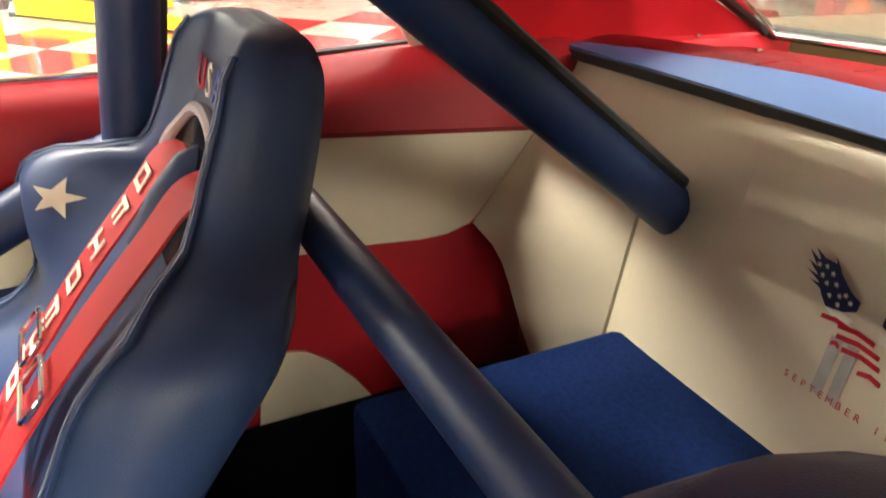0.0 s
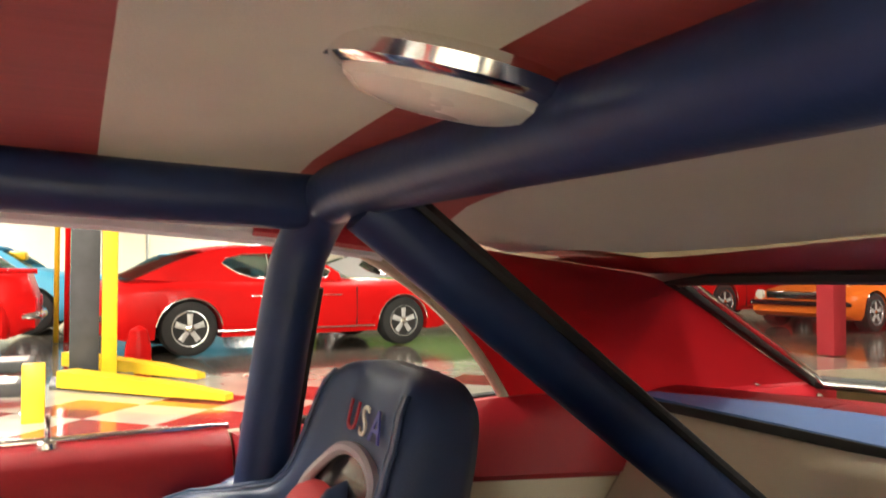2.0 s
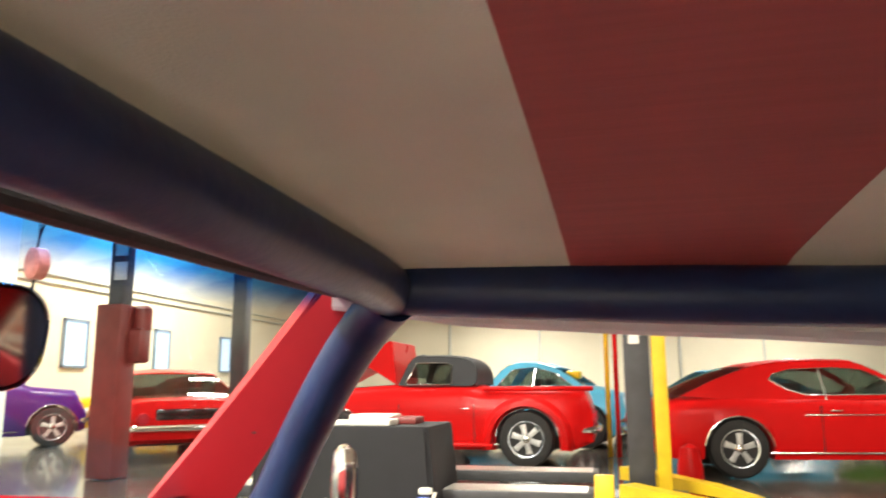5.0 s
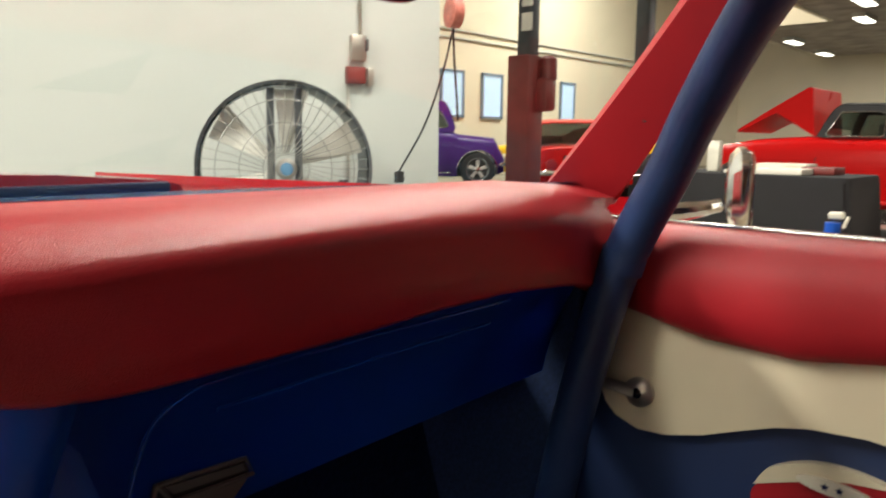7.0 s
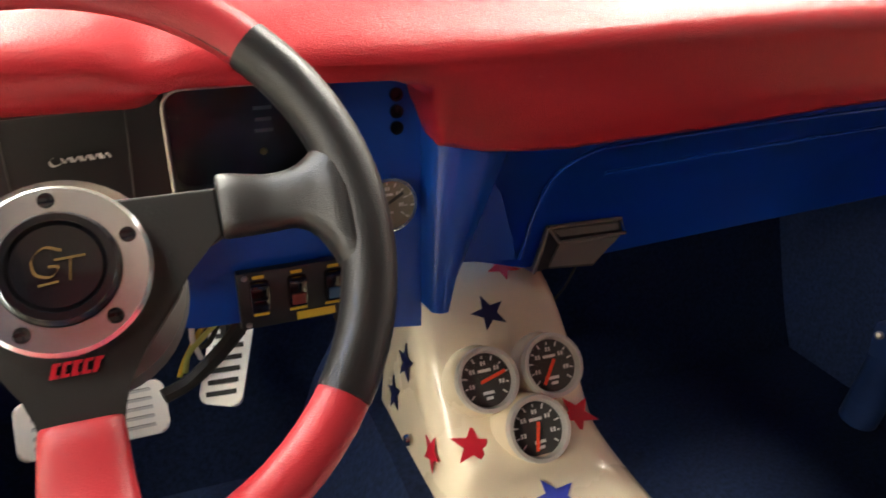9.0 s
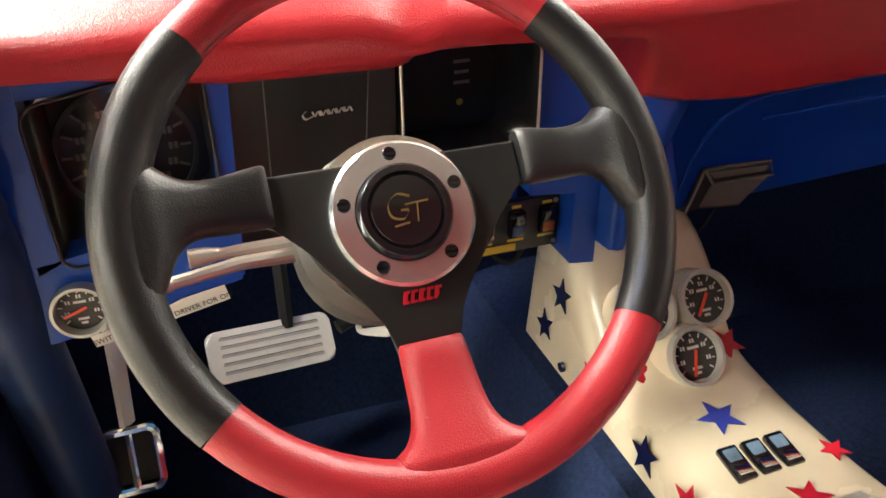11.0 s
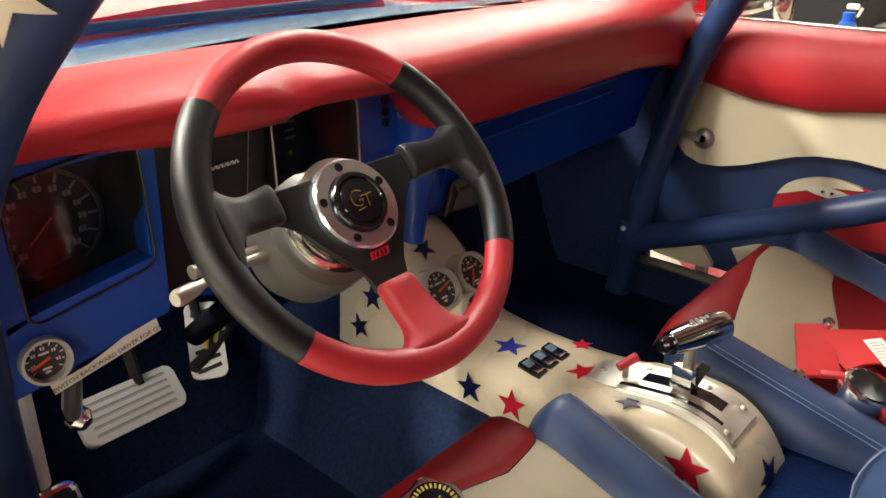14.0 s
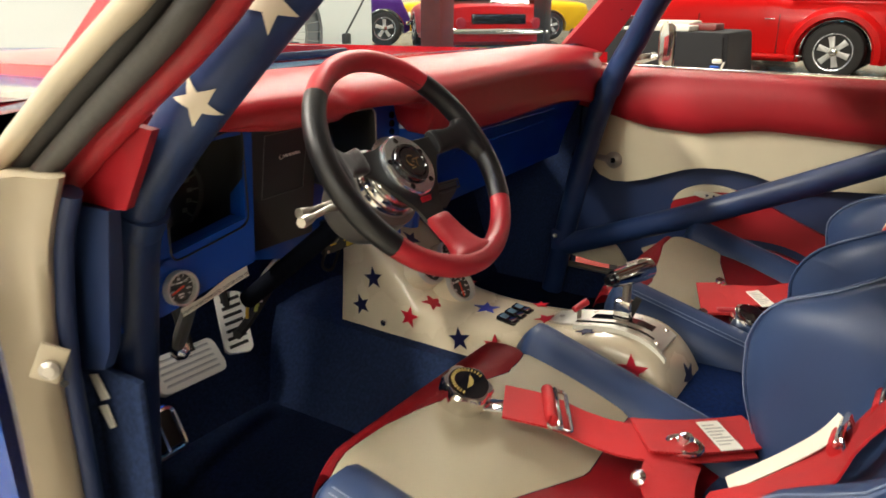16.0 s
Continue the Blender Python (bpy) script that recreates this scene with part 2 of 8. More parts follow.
def block(bm, c, s, bev=0.0, m=None, seg=2):
    g = bmesh.ops.create_cube(bm, size=1)
    vs = g["verts"]
    for v in vs:
        v.co = Vector((v.co.x * s[0], v.co.y * s[1], v.co.z * s[2]))
    if bev:
        es = list({e for v in vs for e in v.link_edges})
        r = bmesh.ops.bevel(bm, geom=es, offset=bev, segments=seg, affect="EDGES", profile=0.5)
        vs = list({v for f in r["faces"] for v in f.verts} | {v for v in vs if v.is_valid})
    mm = Matrix.Translation(c) @ (m or Matrix())
    bmesh.ops.transform(bm, matrix=mm, verts=vs)
    return bm


def bblock(c, s, bev=0.0, m=None, seg=2):
    return block(bmesh.new(), c, s, bev, m, seg)


def prism(bm, pts, off, bev=0.0):
    """A flat outline (3D points) with thickness off."""
    off = Vector(off)
    a = [bm.verts.new(Vector(p)) for p in pts]
    b = [bm.verts.new(Vector(p) + off) for p in pts]
    f1 = bm.faces.new(a)
    f2 = bm.faces.new(b[::-1])
    n = len(a)
    for i in range(n):
        j = (i + 1) % n
        bm.faces.new((a[j], a[i], b[i], b[j]))
    if bev:
        es = list(f2.edges)
        bmesh.ops.bevel(bm, geom=es, offset=bev, segments=3, affect="EDGES", profile=0.5)
    return bm


def plate(pts, off, bev=0.0):
    return prism(bmesh.new(), pts, off, bev)


def ribbon(bm, pts, width, thick=0.002):
    """A strap along pts; width: a vector, or one a point."""
    P = [Vector(p) for p in pts]
    secs = []
    for i, p in enumerate(P):
        w = Vector(width[i] if isinstance(width, list) else width)
        d = (P[min(i + 1, len(P) - 1)] - P[max(i - 1, 0)]).normalized()
        w = w - d * w.dot(d)
        n = d.cross(w).normalized() * thick / 2
        secs.append([p - w / 2 - n, p + w / 2 - n, p + w / 2 + n, p - w / 2 + n])
    rings(bm, secs)
    return bm


def basis(origin, right, up):
    """A pose with its x along right and z out of the surface."""
    r = Vector(right).normalized()
    u = Vector(up)
    u = (u - r * u.dot(r)).normalized()
    n = r.cross(u)
    return Matrix.Translation(origin) @ Matrix((r, u, n)).transposed().to_4x4()


def star_pts(size, turn=0.0, inner=0.42):
    out = []
    for k in range(10):
        a = math.pi / 2 + turn + k * math.pi / 5
        r = size if k % 2 == 0 else size * inner
        out.append((r * math.cos(a), r * math.sin(a)))
    return out


def star(bm, m, size, turn=0.0, thick=0.0012):
    pts = [m @ V(x, y, 0.0004) for x, y in star_pts(size, turn)]
    return prism(bm, pts, (m.to_3x3() @ V(0, 0, 1)) * thick)


def words(name, text, size, m, material, parent=None, label="", extrude=0.0004, spacing=1.0, align="CENTER"):
    cu = bpy.data.curves.new(name, "FONT")
    cu.body, cu.size, cu.extrude, cu.space_character, cu.resolution_u = text, size, extrude, spacing, 3
    cu.align_x, cu.align_y = align, "CENTER"
    tmp = bpy.data.objects.new(name, cu)
    me = bpy.data.meshes.new_from_object(tmp)
    bpy.data.objects.remove(tmp)
    me.transform(m)
    me.materials.clear()
    me.materials.append(material)
    ob = new(name, me)
    if parent is not None:
        ob.parent = parent
        ob.matrix_parent_inverse = WORLD.get(parent.name, Matrix()).inverted()
    WORLD[ob.name] = Matrix()
    return tagged(ob, label)


def bars(bm, m, spots, thick=0.0008):
    """Plain bars for unreadable writing: (x, y, width, height) in the pose m."""
    for x, y, w, h in spots:
        pts = [m @ V(x + a * w / 2, y + b * h / 2, 0.0005) for a, b in ((-1, -1), (1, -1), (1, 1), (-1, 1))]
        prism(bm, pts, (m.to_3x3() @ V(0, 0, 1)) * thick)
    return bm


def mirror_x(p):
    return (-p[0], p[1], p[2])


def arc2(cx, cy, r, a0, a1, n=12):
    return [(cx + r * math.cos(radians(a0 + (a1 - a0) * k / n)), cy + r * math.sin(radians(a0 + (a1 - a0) * k / n))) for k in range(n + 1)]


def round_rect(w, h, r, n=6):
    out = []
    for cx, cy, a in ((w / 2 - r, h / 2 - r, 0), (-w / 2 + r, h / 2 - r, 90), (-w / 2 + r, -h / 2 + r, 180), (w / 2 - r, -h / 2 + r, 270)):
        out += arc2(cx, cy, r, a, a + 90, n)
    return out

# ---- car shell: roof, sides, floor ----


def lerp_table(tab, y):
    tab = sorted(tab)
    return float(np.interp(y, [a for a, _ in tab], [b for _, b in tab]))


def liner_z(x, y):
    a = abs(x)
    z = 1.174 - 0.018 * min(1, a / 0.5) ** 2 - max(0, a - 0.5) * 0.30
    if y < -0.25:
        z -= ((-0.25 - y) / 0.35) ** 1.3 * 0.085 + 0.044 * (min(a, 0.45) / 0.5) ** 2 * min(1, (-0.25 - y) / 0.35)
    if y > 0.42:
        z -= (y - 0.42) * 0.10
    return z


def liner_w(y):
    return 1 - 0.10 * max(0.0, (-0.35 - y) / 0.25)


def sheet(bm, fn, us, vs, thick):
    """A surface fn(u, v) with thickness."""
    g = [[bm.verts.new(fn(u, v)) for v in vs] for u in us]
    fs = [bm.faces.new((g[i][j], g[i + 1][j], g[i + 1][j + 1], g[i][j + 1])) for i in range(len(us) - 1) for j in range(len(vs) - 1)]
    bmesh.ops.solidify(bm, geom=fs, thickness=thick)
    return bm


def span(a, b, n):
    return [a + (b - a) * i / n for i in range(n + 1)]


def liner_strip(y0, y1, material, parent, label):
    def at(x, y):
        if y0 < -0.5:  # the rearmost panel ends in a curve at the red band
            end = -0.602 + 0.11 * min(1.1, abs(x) / 0.545) ** 3
            y = end + (y - y0) / (y1 - y0) * (y1 - end)
        return V(x * liner_w(y), y, liner_z(x * liner_w(y), y))

    return part("liner_panel", sheet(bmesh.new(), at, span(-0.60, 0.60, 28), span(y0, y1, 5), 0.008), material, parent, label)


headliner = thing("headliner", (0, 0, 1.17), "striped cream and red fabric headliner under the roof", "headliner", kind="structure")
STRIPES = [(0.230, 0.49, LINERW, "cream fabric panel"), (0.028, 0.230, LINERR, "faded red fabric panel"), (-0.166, 0.028, LINERW, "cream fabric panel"),
           (-0.36, -0.166, LINERR, "faded red fabric panel"), (-0.60, -0.36, LINERW, "cream fabric panel")]
for y0, y1, mm, ll in STRIPES:
    liner_strip(y0, y1, mm, headliner, ll)
# red band over the rear window
band = bmesh.new()
sheet(band, lambda u, v: V(u * 0.545, -0.596 + 0.11 * abs(u) ** 3, liner_z(u * 0.545, -0.596 + 0.11 * abs(u) ** 3) - 0.004).lerp(V(u * 0.555, -0.708, 1.040 + 0.010 * (1 - u * u)), v), span(-1, 1, 20), span(0, 1, 3), 0.010)
part("rear_band", band, RED, headliner, "red vinyl band over the rear window")
for s in (1, -1):
    fill = sheet(bmesh.new(), lambda u, v: V(s * 0.50, -0.50 - 0.02 * v, 1.078).lerp(V(s * 0.605, -0.38, 1.086), u).lerp(V(s * 0.50, -0.715, 1.052).lerp(V(s * 0.605, -0.74, 1.046), u), v), span(0, 1, 5), span(0, 1, 5), 0.006)
    part("corner_fill", fill, RED, headliner, "red vinyl corner beside the rear window")
roof = sheet(bmesh.new(), lambda x, y: V(x, y, liner_z(x * 0.93, y) + 0.035), span(-0.70, 0.70, 20), span(-0.72, 0.53, 10), 0.004)
solo("roof", roof, SHELL, "cream painted steel roof of the car", "roof", kind="structure")


def side_frame(s):
    """Window frame, rear quarter and sail panel of one side; s: 1 passenger, -1 driver."""
    q = thing("quarter_panel", (s * 0.62, -0.4, 0.6), "red and cream vinyl quarter panel beside the rear seat", "trim panel", kind="structure")
    W = [(0.668, -0.507, 0.860), (0.662, -0.458, 0.93), (0.652, -0.392, 0.998), (0.637, -0.315, 1.050), (0.618, -0.24, 1.085)]
    R = [(0.600, -1.035, 0.866), (0.588, -0.93, 0.915), (0.572, -0.82, 0.97), (0.556, -0.71, 1.032), (0.585, -0.42, 1.075)]
    Wc, Rc = curve(W, 4), curve(R, 4)
    bm = bmesh.new()
    sheet(bm, lambda i, v: V(s * (Wc[i].x * (1 - v) + Rc[i].x * v), Wc[i].y * (1 - v) + Rc[i].y * v, Wc[i].z * (1 - v) + Rc[i].z * v), list(range(len(Wc))), span(0, 1, 8), 0.012)
    part("sail_panel", bm, RED, q, "red vinyl sail panel")
    part("window_bead", tube(bmesh.new(), [V(s * p.x, p.y, p.z) for p in Wc], 0.008, 10), STARCREAM, q, "cream painted window bead")
    bm = bmesh.new()
    secs = []
    for y in span(-0.13, -0.70, 16):
        zb = lerp_table([(-0.13, 0.792), (-0.336, 0.782), (-0.484, 0.770), (-0.70, 0.752)], y)
        zt = lerp_table([(-0.13, 0.848), (-0.3, 0.856), (-0.5, 0.868), (-0.7, 0.872)], y)
        xo = 0.668 if y > -0.5 else 0.668 - (-0.5 - y) * 0.25
        secs.append([V(s * x, y, z) for x, z in ((xo + 0.03, zt), (xo - 0.01, zt + 0.004), (xo - 0.032, zt - 0.012), (0.608, (zt + zb) / 2), (0.602, zb + 0.008), (0.608, zb), (0.66, zb))])
    rings(bm, secs)
    part("shoulder_pad", bm, RED, q, "red padded vinyl shoulder")
    white = [(-0.13, 0.793), (-0.336, 0.783), (-0.484, 0.771), (-0.655, 0.756), (-0.60, 0.68), (-0.557, 0.632), (-0.52, 0.622), (-0.482, 0.621), (-0.416, 0.627), (-0.3, 0.632), (-0.13, 0.65)]
    part("cream_inlay", plate([(s * 0.611, y, z) for y, z in white], (s * 0.02, 0, 0)), CREAM, q, "cream vinyl inlay", smooth=False)
    low = [(-0.13, 0.650), (-0.3, 0.632), (-0.416, 0.627), (-0.482, 0.621), (-0.52, 0.622), (-0.557, 0.632), (-0.612, 0.61), (-0.66, 0.52), (-0.66, 0.27), (-0.13, 0.27)]
    part("red_inlay", plate([(s * 0.616, y, z) for y, z in low], (s * 0.02, 0, 0)), RED, q, "deep red vinyl inlay", smooth=False)
    blob = [(-0.24, 0.36), (-0.245, 0.42), (-0.255, 0.47), (-0.280, 0.493), (-0.312, 0.486), (-0.345, 0.462), (-0.38, 0.422), (-0.40, 0.392), (-0.42, 0.36)]
    part("cream_flame", plate([(s * 0.610, y, z) for y, z in blob], (s * 0.01, 0, 0)), CREAM, q, "cream flame-shaped inlay", smooth=False)
    part("rear_corner_pad", bblock((s * 0.655, -0.905, 0.832), (0.115, 0.42, 0.066), 0.012), RED, q, "red vinyl corner pad")
    # window sill line of the quarter glass
    part("glass_seal", tube(bmesh.new(), [(s * 0.69, -0.14, 0.852), (s * 0.692, -0.3, 0.858), (s * 0.688, -0.52, 0.868)], 0.008, 8), RUBBER, q, "black rubber glass seal")
    # outer skin of the quarter
    skin = [(-0.13, 0.25), (-0.13, 0.84), (-0.5, 0.86), (-1.1, 0.86), (-1.6, 0.82), (-1.6, 0.35)]
    part("outer_skin", plate([(s * 0.735, y, z) for y, z in skin], (s * 0.02, 0, 0)), SHELL, q, "cream painted outer skin", smooth=False)
    # roof edge over the side window
    e = thing("roof_edge", (s * 0.63, 0.1, 1.10), "cream trimmed roof edge over the side window", "trim", kind="structure")
    bm = bmesh.new()
    tube(bm, [(s * 0.625, -0.30, 1.075), (s * 0.640, -0.16, 1.093), (s * 0.642, 0.02, 1.107), (s * 0.638, 0.18, 1.116), (s * 0.625, 0.36, 1.128), (s * 0.60, 0.52, 1.15)], 0.016, 10)
    part("drip_rail", bm, LINERW, e)
    bm = bmesh.new()
    tube(bm, [(s * 0.612, -0.30, 1.085), (s * 0.622, -0.19, 1.100), (s * 0.626, -0.14, 1.105)], 0.017, 10)
    part("corner_trim", bm, RED, e, "red vinyl corner trim")

# the fixtures at negative x are unseen, added to go with the fill lamps

side_frame(1)
side_frame(-1)

# rear window
rw = thing("window_rear", (0, -0.87, 0.95), "sloping rear window with black rubber and bright trim", "window", kind="structure")
gl = sheet(bmesh.new(), lambda u, v: V(u * (0.59 - 0.045 * v), -1.055 + 0.345 * v - 0.05 * (1 - u * u) * (1 - v), 0.862 + 0.172 * v + 0.01 * (1 - u * u)), span(-1, 1, 12), span(0, 1, 4), 0.004)
pane = part("pane", gl, REARGLASS, rw)
pane.visible_shadow = False
for off, r, mm, nn in ((0.012, 0.011, RUBBER, "rubber_seal"), (-0.012, 0.005, CHROME, "bright_trim")):
    loop = [V(u * (0.59 + off), -1.057 - 0.05 * (1 - u * u) - off * 0.5, 0.864 + 0.012 * (1 - u * u)) for u in span(-1, 1, 10)]
    loop += [V((1 if k else 1) * (0.59 + off - 0.045 * v), -1.055 + 0.345 * v, 0.866 + 0.172 * v) for k, v in enumerate(span(0.1, 0.9, 6))]
    loop += [V(u * (0.545 + off), -0.71 + off * 0.5, 1.038 + 0.01 * (1 - u * u)) for u in span(1, -1, 10)]
    loop += [V(-(0.59 + off - 0.045 * v), -1.055 + 0.345 * v, 0.866 + 0.172 * v) for v in span(0.9, 0.1, 6)]
    part(nn, tube(bmesh.new(), loop + loop[:1], r, 8), mm, rw)

# parcel shelf and the padded ledge under the rear window
deck = [V(u * 0.60, -0.690 - 0.030 * (1 - u * u), 0.870 - 0.004 * (1 - u * u)) for u in span(-1, 1, 16)] + [V(u * 0.60, -0.705 - 0.165 * (1 - abs(u) ** 2.6), 0.874) for u in span(1, -1, 24)]
solo("parcel_shelf", plate(deck, (0, 0, -0.008), 0.003), LIGHTBLUE, "light blue vinyl parcel shelf with a dark edge behind the rear seat", "shelf", kind="structure")
# black strip draws the shadow between shelf and bench
solo("shelf_gap_shade", plate([V(u * 0.597, -0.687 - 0.030 * (1 - u * u), 0.8655) for u in span(-1, 1, 16)] + [V(0.58, -0.76, 0.8655), V(-0.58, -0.76, 0.8655)], (0, 0, -0.012)), RUBBER, "black strip standing for the shadow under the parcel shelf", "trim", kind="structure")
ledge = thing("rear_ledge", (0, -0.93, 0.85), "red padded vinyl ledge below the rear window", "trim", kind="structure")
for a, b in ((-0.62, -0.405), (-0.40, 0.40), (0.405, 0.62)):
    bm = sheet(bmesh.new(), lambda x, v: V(x, -0.80 + 0.09 * (x / 0.62) ** 4 - 0.27 * v + (0.05 * (1 - (x / 0.62) ** 2) * -v), 0.858 + 0.020 * math.sin(math.pi * min(1, v * 1.4 + 0.15)) - 0.01 * v), span(a, b, 10), span(0, 1, 8), 0.02)
    part("pad", bm, RED, ledge)
for sx in (0.44, 0.545, -0.44, -0.545):
    part("snap", lathe(bmesh.new(), [(0.0045, 0), (0.0045, 0.002), (0.002, 0.004)], (sx, -0.86, 0.879), (0, 0.2, 1), 12), CHROME, ledge, "bright snap fastener")
solo("trunk_wall", bblock((0, -1.62, 0.55), (1.46, 0.02, 0.6)), SHELL, "plain painted panel closing the car's tail", "panel", kind="structure")
boot = sheet(bmesh.new(), lambda x, y: V(x, y, 0.86 - 0.03 * (-1.1 - y)), span(-0.74, 0.74, 8), span(-1.62, -1.11, 4), 0.01)
solo("boot_lid", boot, SHELL, "cream painted boot lid behind the rear window", "car panel", kind="structure")

# rear bench
bench = thing("rear_bench", (0, -0.68, 0.5), "cream vinyl rear bench back with an embroidered emblem", "bench seat")


def back_y(z):
    return -0.642 - 0.055 * (z - 0.52) / 0.31


bm = bmesh.new()
secs = []
for z, o in ((0.44, 0.0), (0.50, 0.002), (0.56, 0.010), (0.62, 0.012), (0.70, 0.012), (0.722, 0.009), (0.739, 0.003), (0.78, 0.0), (0.830, 0.0), (0.846, -0.004), (0.855, -0.012), (0.859, -0.03)):
    secs.append([V(x, back_y(z) + (o * (1 - (abs(x) / 0.41) ** 6) if z < 0.74 else 0.002 + (o if o < 0 else 0)) - (0.012 * min(1, max(0, (0.76 - z) / 0.08)) if abs(x) > 0.405 else 0), z) for x in [-0.41, -0.404] + span(-0.39, 0.39, 12) + [0.404, 0.41]] +
                [V(0.41, -0.76, z), V(-0.41, -0.76, z)])
rings(bm, secs)
center_back = part("center_back", bm, CREAM, bench)
for s in (1, -1):
    bm = bmesh.new()
    secs = []
    for z, xo, yo in ((0.44, 0.492, -0.608), (0.50, 0.522, -0.596), (0.562, 0.546, -0.586), (0.59, 0.560, -0.581), (0.611, 0.576, -0.574), (0.632, 0.609, -0.561), (0.70, 0.606, -0.61), (0.755, 0.604, -0.652), (0.80, 0.61, -0.682), (0.830, 0.61, -0.697), (0.846, 0.608, -0.704), (0.855, 0.605, -0.713), (0.859, 0.60, -0.73)):
        y0 = back_y(z) + 0.002 + lerp_table([(0.859, -0.03), (0.855, -0.012), (0.846, -0.004), (0.830, 0.0), (0.44, 0.0)], z)
        pts = []
        for k in range(9):
            f = k / 8
            pts.append(V(s * (0.409 + (xo - 0.409) * f), y0 + (yo - y0) * f ** (1.3 + 0.7 * min(1, max(0, (z - 0.66) / 0.08))) + 0.012 * math.sin(math.pi * f) * min(1, max(0, (0.745 - z) / 0.10)), z))
        secs.append(pts + [V(s * (xo + 0.02), -0.78, z), V(s * 0.409, -0.78, z)])
    rings(bm, secs)
    part("side_back", bm, CREAM, bench)
    part("seam", tube(bmesh.new(), [V(s * 0.27, back_y(z) + 0.0022, z) for z in span(0.752, 0.822, 6)], 0.0005, 6), CREAM, center_back, "sewn seam")
# emblem: plain wing and tower shapes, with the date below
em = basis((0.100, back_y(0.705) + 0.0128, 0.705), (-1, 0, 0), (0, -0.17, 1)) @ Matrix.Scale(0.64, 4)


def flat(pts, z=0.0008):
    return plate([em @ V(x, y, 0.0005) for x, y in pts], (em.to_3x3() @ V(0, 0, 1)) * z)


WING = [(-0.044, 0.060), (-0.060, 0.067), (-0.078, 0.081), (-0.095, 0.095), (-0.108, 0.096), (-0.120, 0.094), (-0.122, 0.080), (-0.112, 0.062), (-0.100, 0.045), (-0.088, 0.033), (-0.062, 0.037), (-0.044, 0.046)]
FEATHER = [((-0.139, 0.098), (-0.122, 0.082), 0.0045), ((-0.131, 0.104), (-0.114, 0.088), 0.0045), ((-0.137, 0.084), (-0.116, 0.072), 0.004), ((-0.134, 0.071), (-0.110, 0.063), 0.0035), ((-0.124, 0.059), (-0.106, 0.055), 0.003), ((-0.098, 0.103), (-0.090, 0.085), 0.0035)]
for sd in (1, -1):
    part("emblem_wing", flat([(sd * (x + 0.025), y - 0.004) for x, y in WING]), STARBLUE, center_back, "navy embroidered wing shape")
    for (xa, ya), (xb, yb), hw in FEATHER:
        part("emblem_feather", flat([(sd * (xa + 0.025), ya - 0.004), (sd * (xb + 0.025 + hw * 0.7), yb - 0.004 - hw), (sd * (xb + 0.025 + hw * 1.5), yb - 0.004 + hw)], 0.0007), STARBLUE, center_back, "navy embroidered feather")
    part("emblem_fold", flat([(sd * x, y) for x, y in ((-0.064, 0.028), (-0.040, 0.032), (-0.020, 0.030), (-0.024, 0.018), (-0.048, 0.019))], 0.0006), WEBW, center_back, "white embroidered fold")
for i, (x, y, w) in enumerate(((-0.042, 0.014, 0.044), (-0.008, 0.012, 0.056), (0.000, -0.002, 0.066), (0.010, -0.016, 0.058), (-0.030, -0.016, 0.014), (0.030, -0.034, 0.034))):
    part("emblem_stripe", flat([(x - w / 2, y + 0.004), (x, y + 0.008), (x + w / 2, y + 0.004), (x + w / 2, y - 0.003), (x, y + 0.001), (x - w / 2, y - 0.003)], 0.0007), STARRED, center_back, "red embroidered stripe")
TOWER = mat("grey_thread", (0.42, 0.40, 0.36), 0.7, var=0.12, vscale=60)
for x in (-0.030, -0.004):
    part("emblem_tower", flat([(x - 0.009, -0.004), (x + 0.009, -0.004), (x + 0.008, -0.096 - 0.1 * (x + 0.03)), (x - 0.009, -0.092)], 0.0005), TOWER, center_back, "grey embroidered tower")
for x, y in ((-0.118, 0.084), (-0.106, 0.086), (-0.108, 0.072), (-0.094, 0.080), (-0.098, 0.064), (-0.084, 0.068), (-0.088, 0.050), (-0.074, 0.055), (-0.066, 0.060), (-0.072, 0.043), (-0.056, 0.053)):
    bm = star(bmesh.new(), em @ Matrix.Translation((x + 0.025, y - 0.004, 0.001)), 0.0042)
    part("emblem_star", bm, WEBW, center_back, "white embroidered star")
for k, ch in enumerate("SEPTEMBER 11"):
    if ch != " ":
        words("letter", ch, 0.0155, em @ Matrix.Translation((-0.081 + 0.0147 * k, -0.092, 0.0008)), STARRED, center_back, "red embroidered letter")

# floor, tunnel, firewall
floor = thing("floor", (0, 0.3, 0.25), "dark blue carpeted car floor", "floor", kind="structure")
part("floor_pan", sheet(bmesh.new(), lambda x, y: V(x, y, 0.25 + 0.004 * math.sin(9 * x + 5 * y)), span(-0.70, 0.70, 20), span(-0.64, 1.0, 24), 0.02), CARPET, floor)
part("toe_board", sheet(bmesh.new(), lambda x, v: V(x, 0.98 + 0.16 * v, 0.25 + 0.48 * v ** 1.2), span(-0.70, 0.70, 12), span(0, 1, 8), 0.02), CARPET, floor)
bm = bmesh.new()
secs = []
for y in span(1.05, -0.64, 24):
    t = 0.415 if y > 0.15 else max(0.36, 0.415 - (0.15 - y) * 0.2)
    secs.append([V(x, y, z) for x, z in ((-0.24, 0.22), (-0.20, 0.27), (-0.155, 0.36), (-0.12, t - 0.008), (-0.05, t), (0.05, t), (0.12, t - 0.008), (0.155, 0.36), (0.20, 0.27), (0.24, 0.22))])
rings(bm, secs)
part("tunnel", bm, CARPET, floor, "carpeted tunnel")
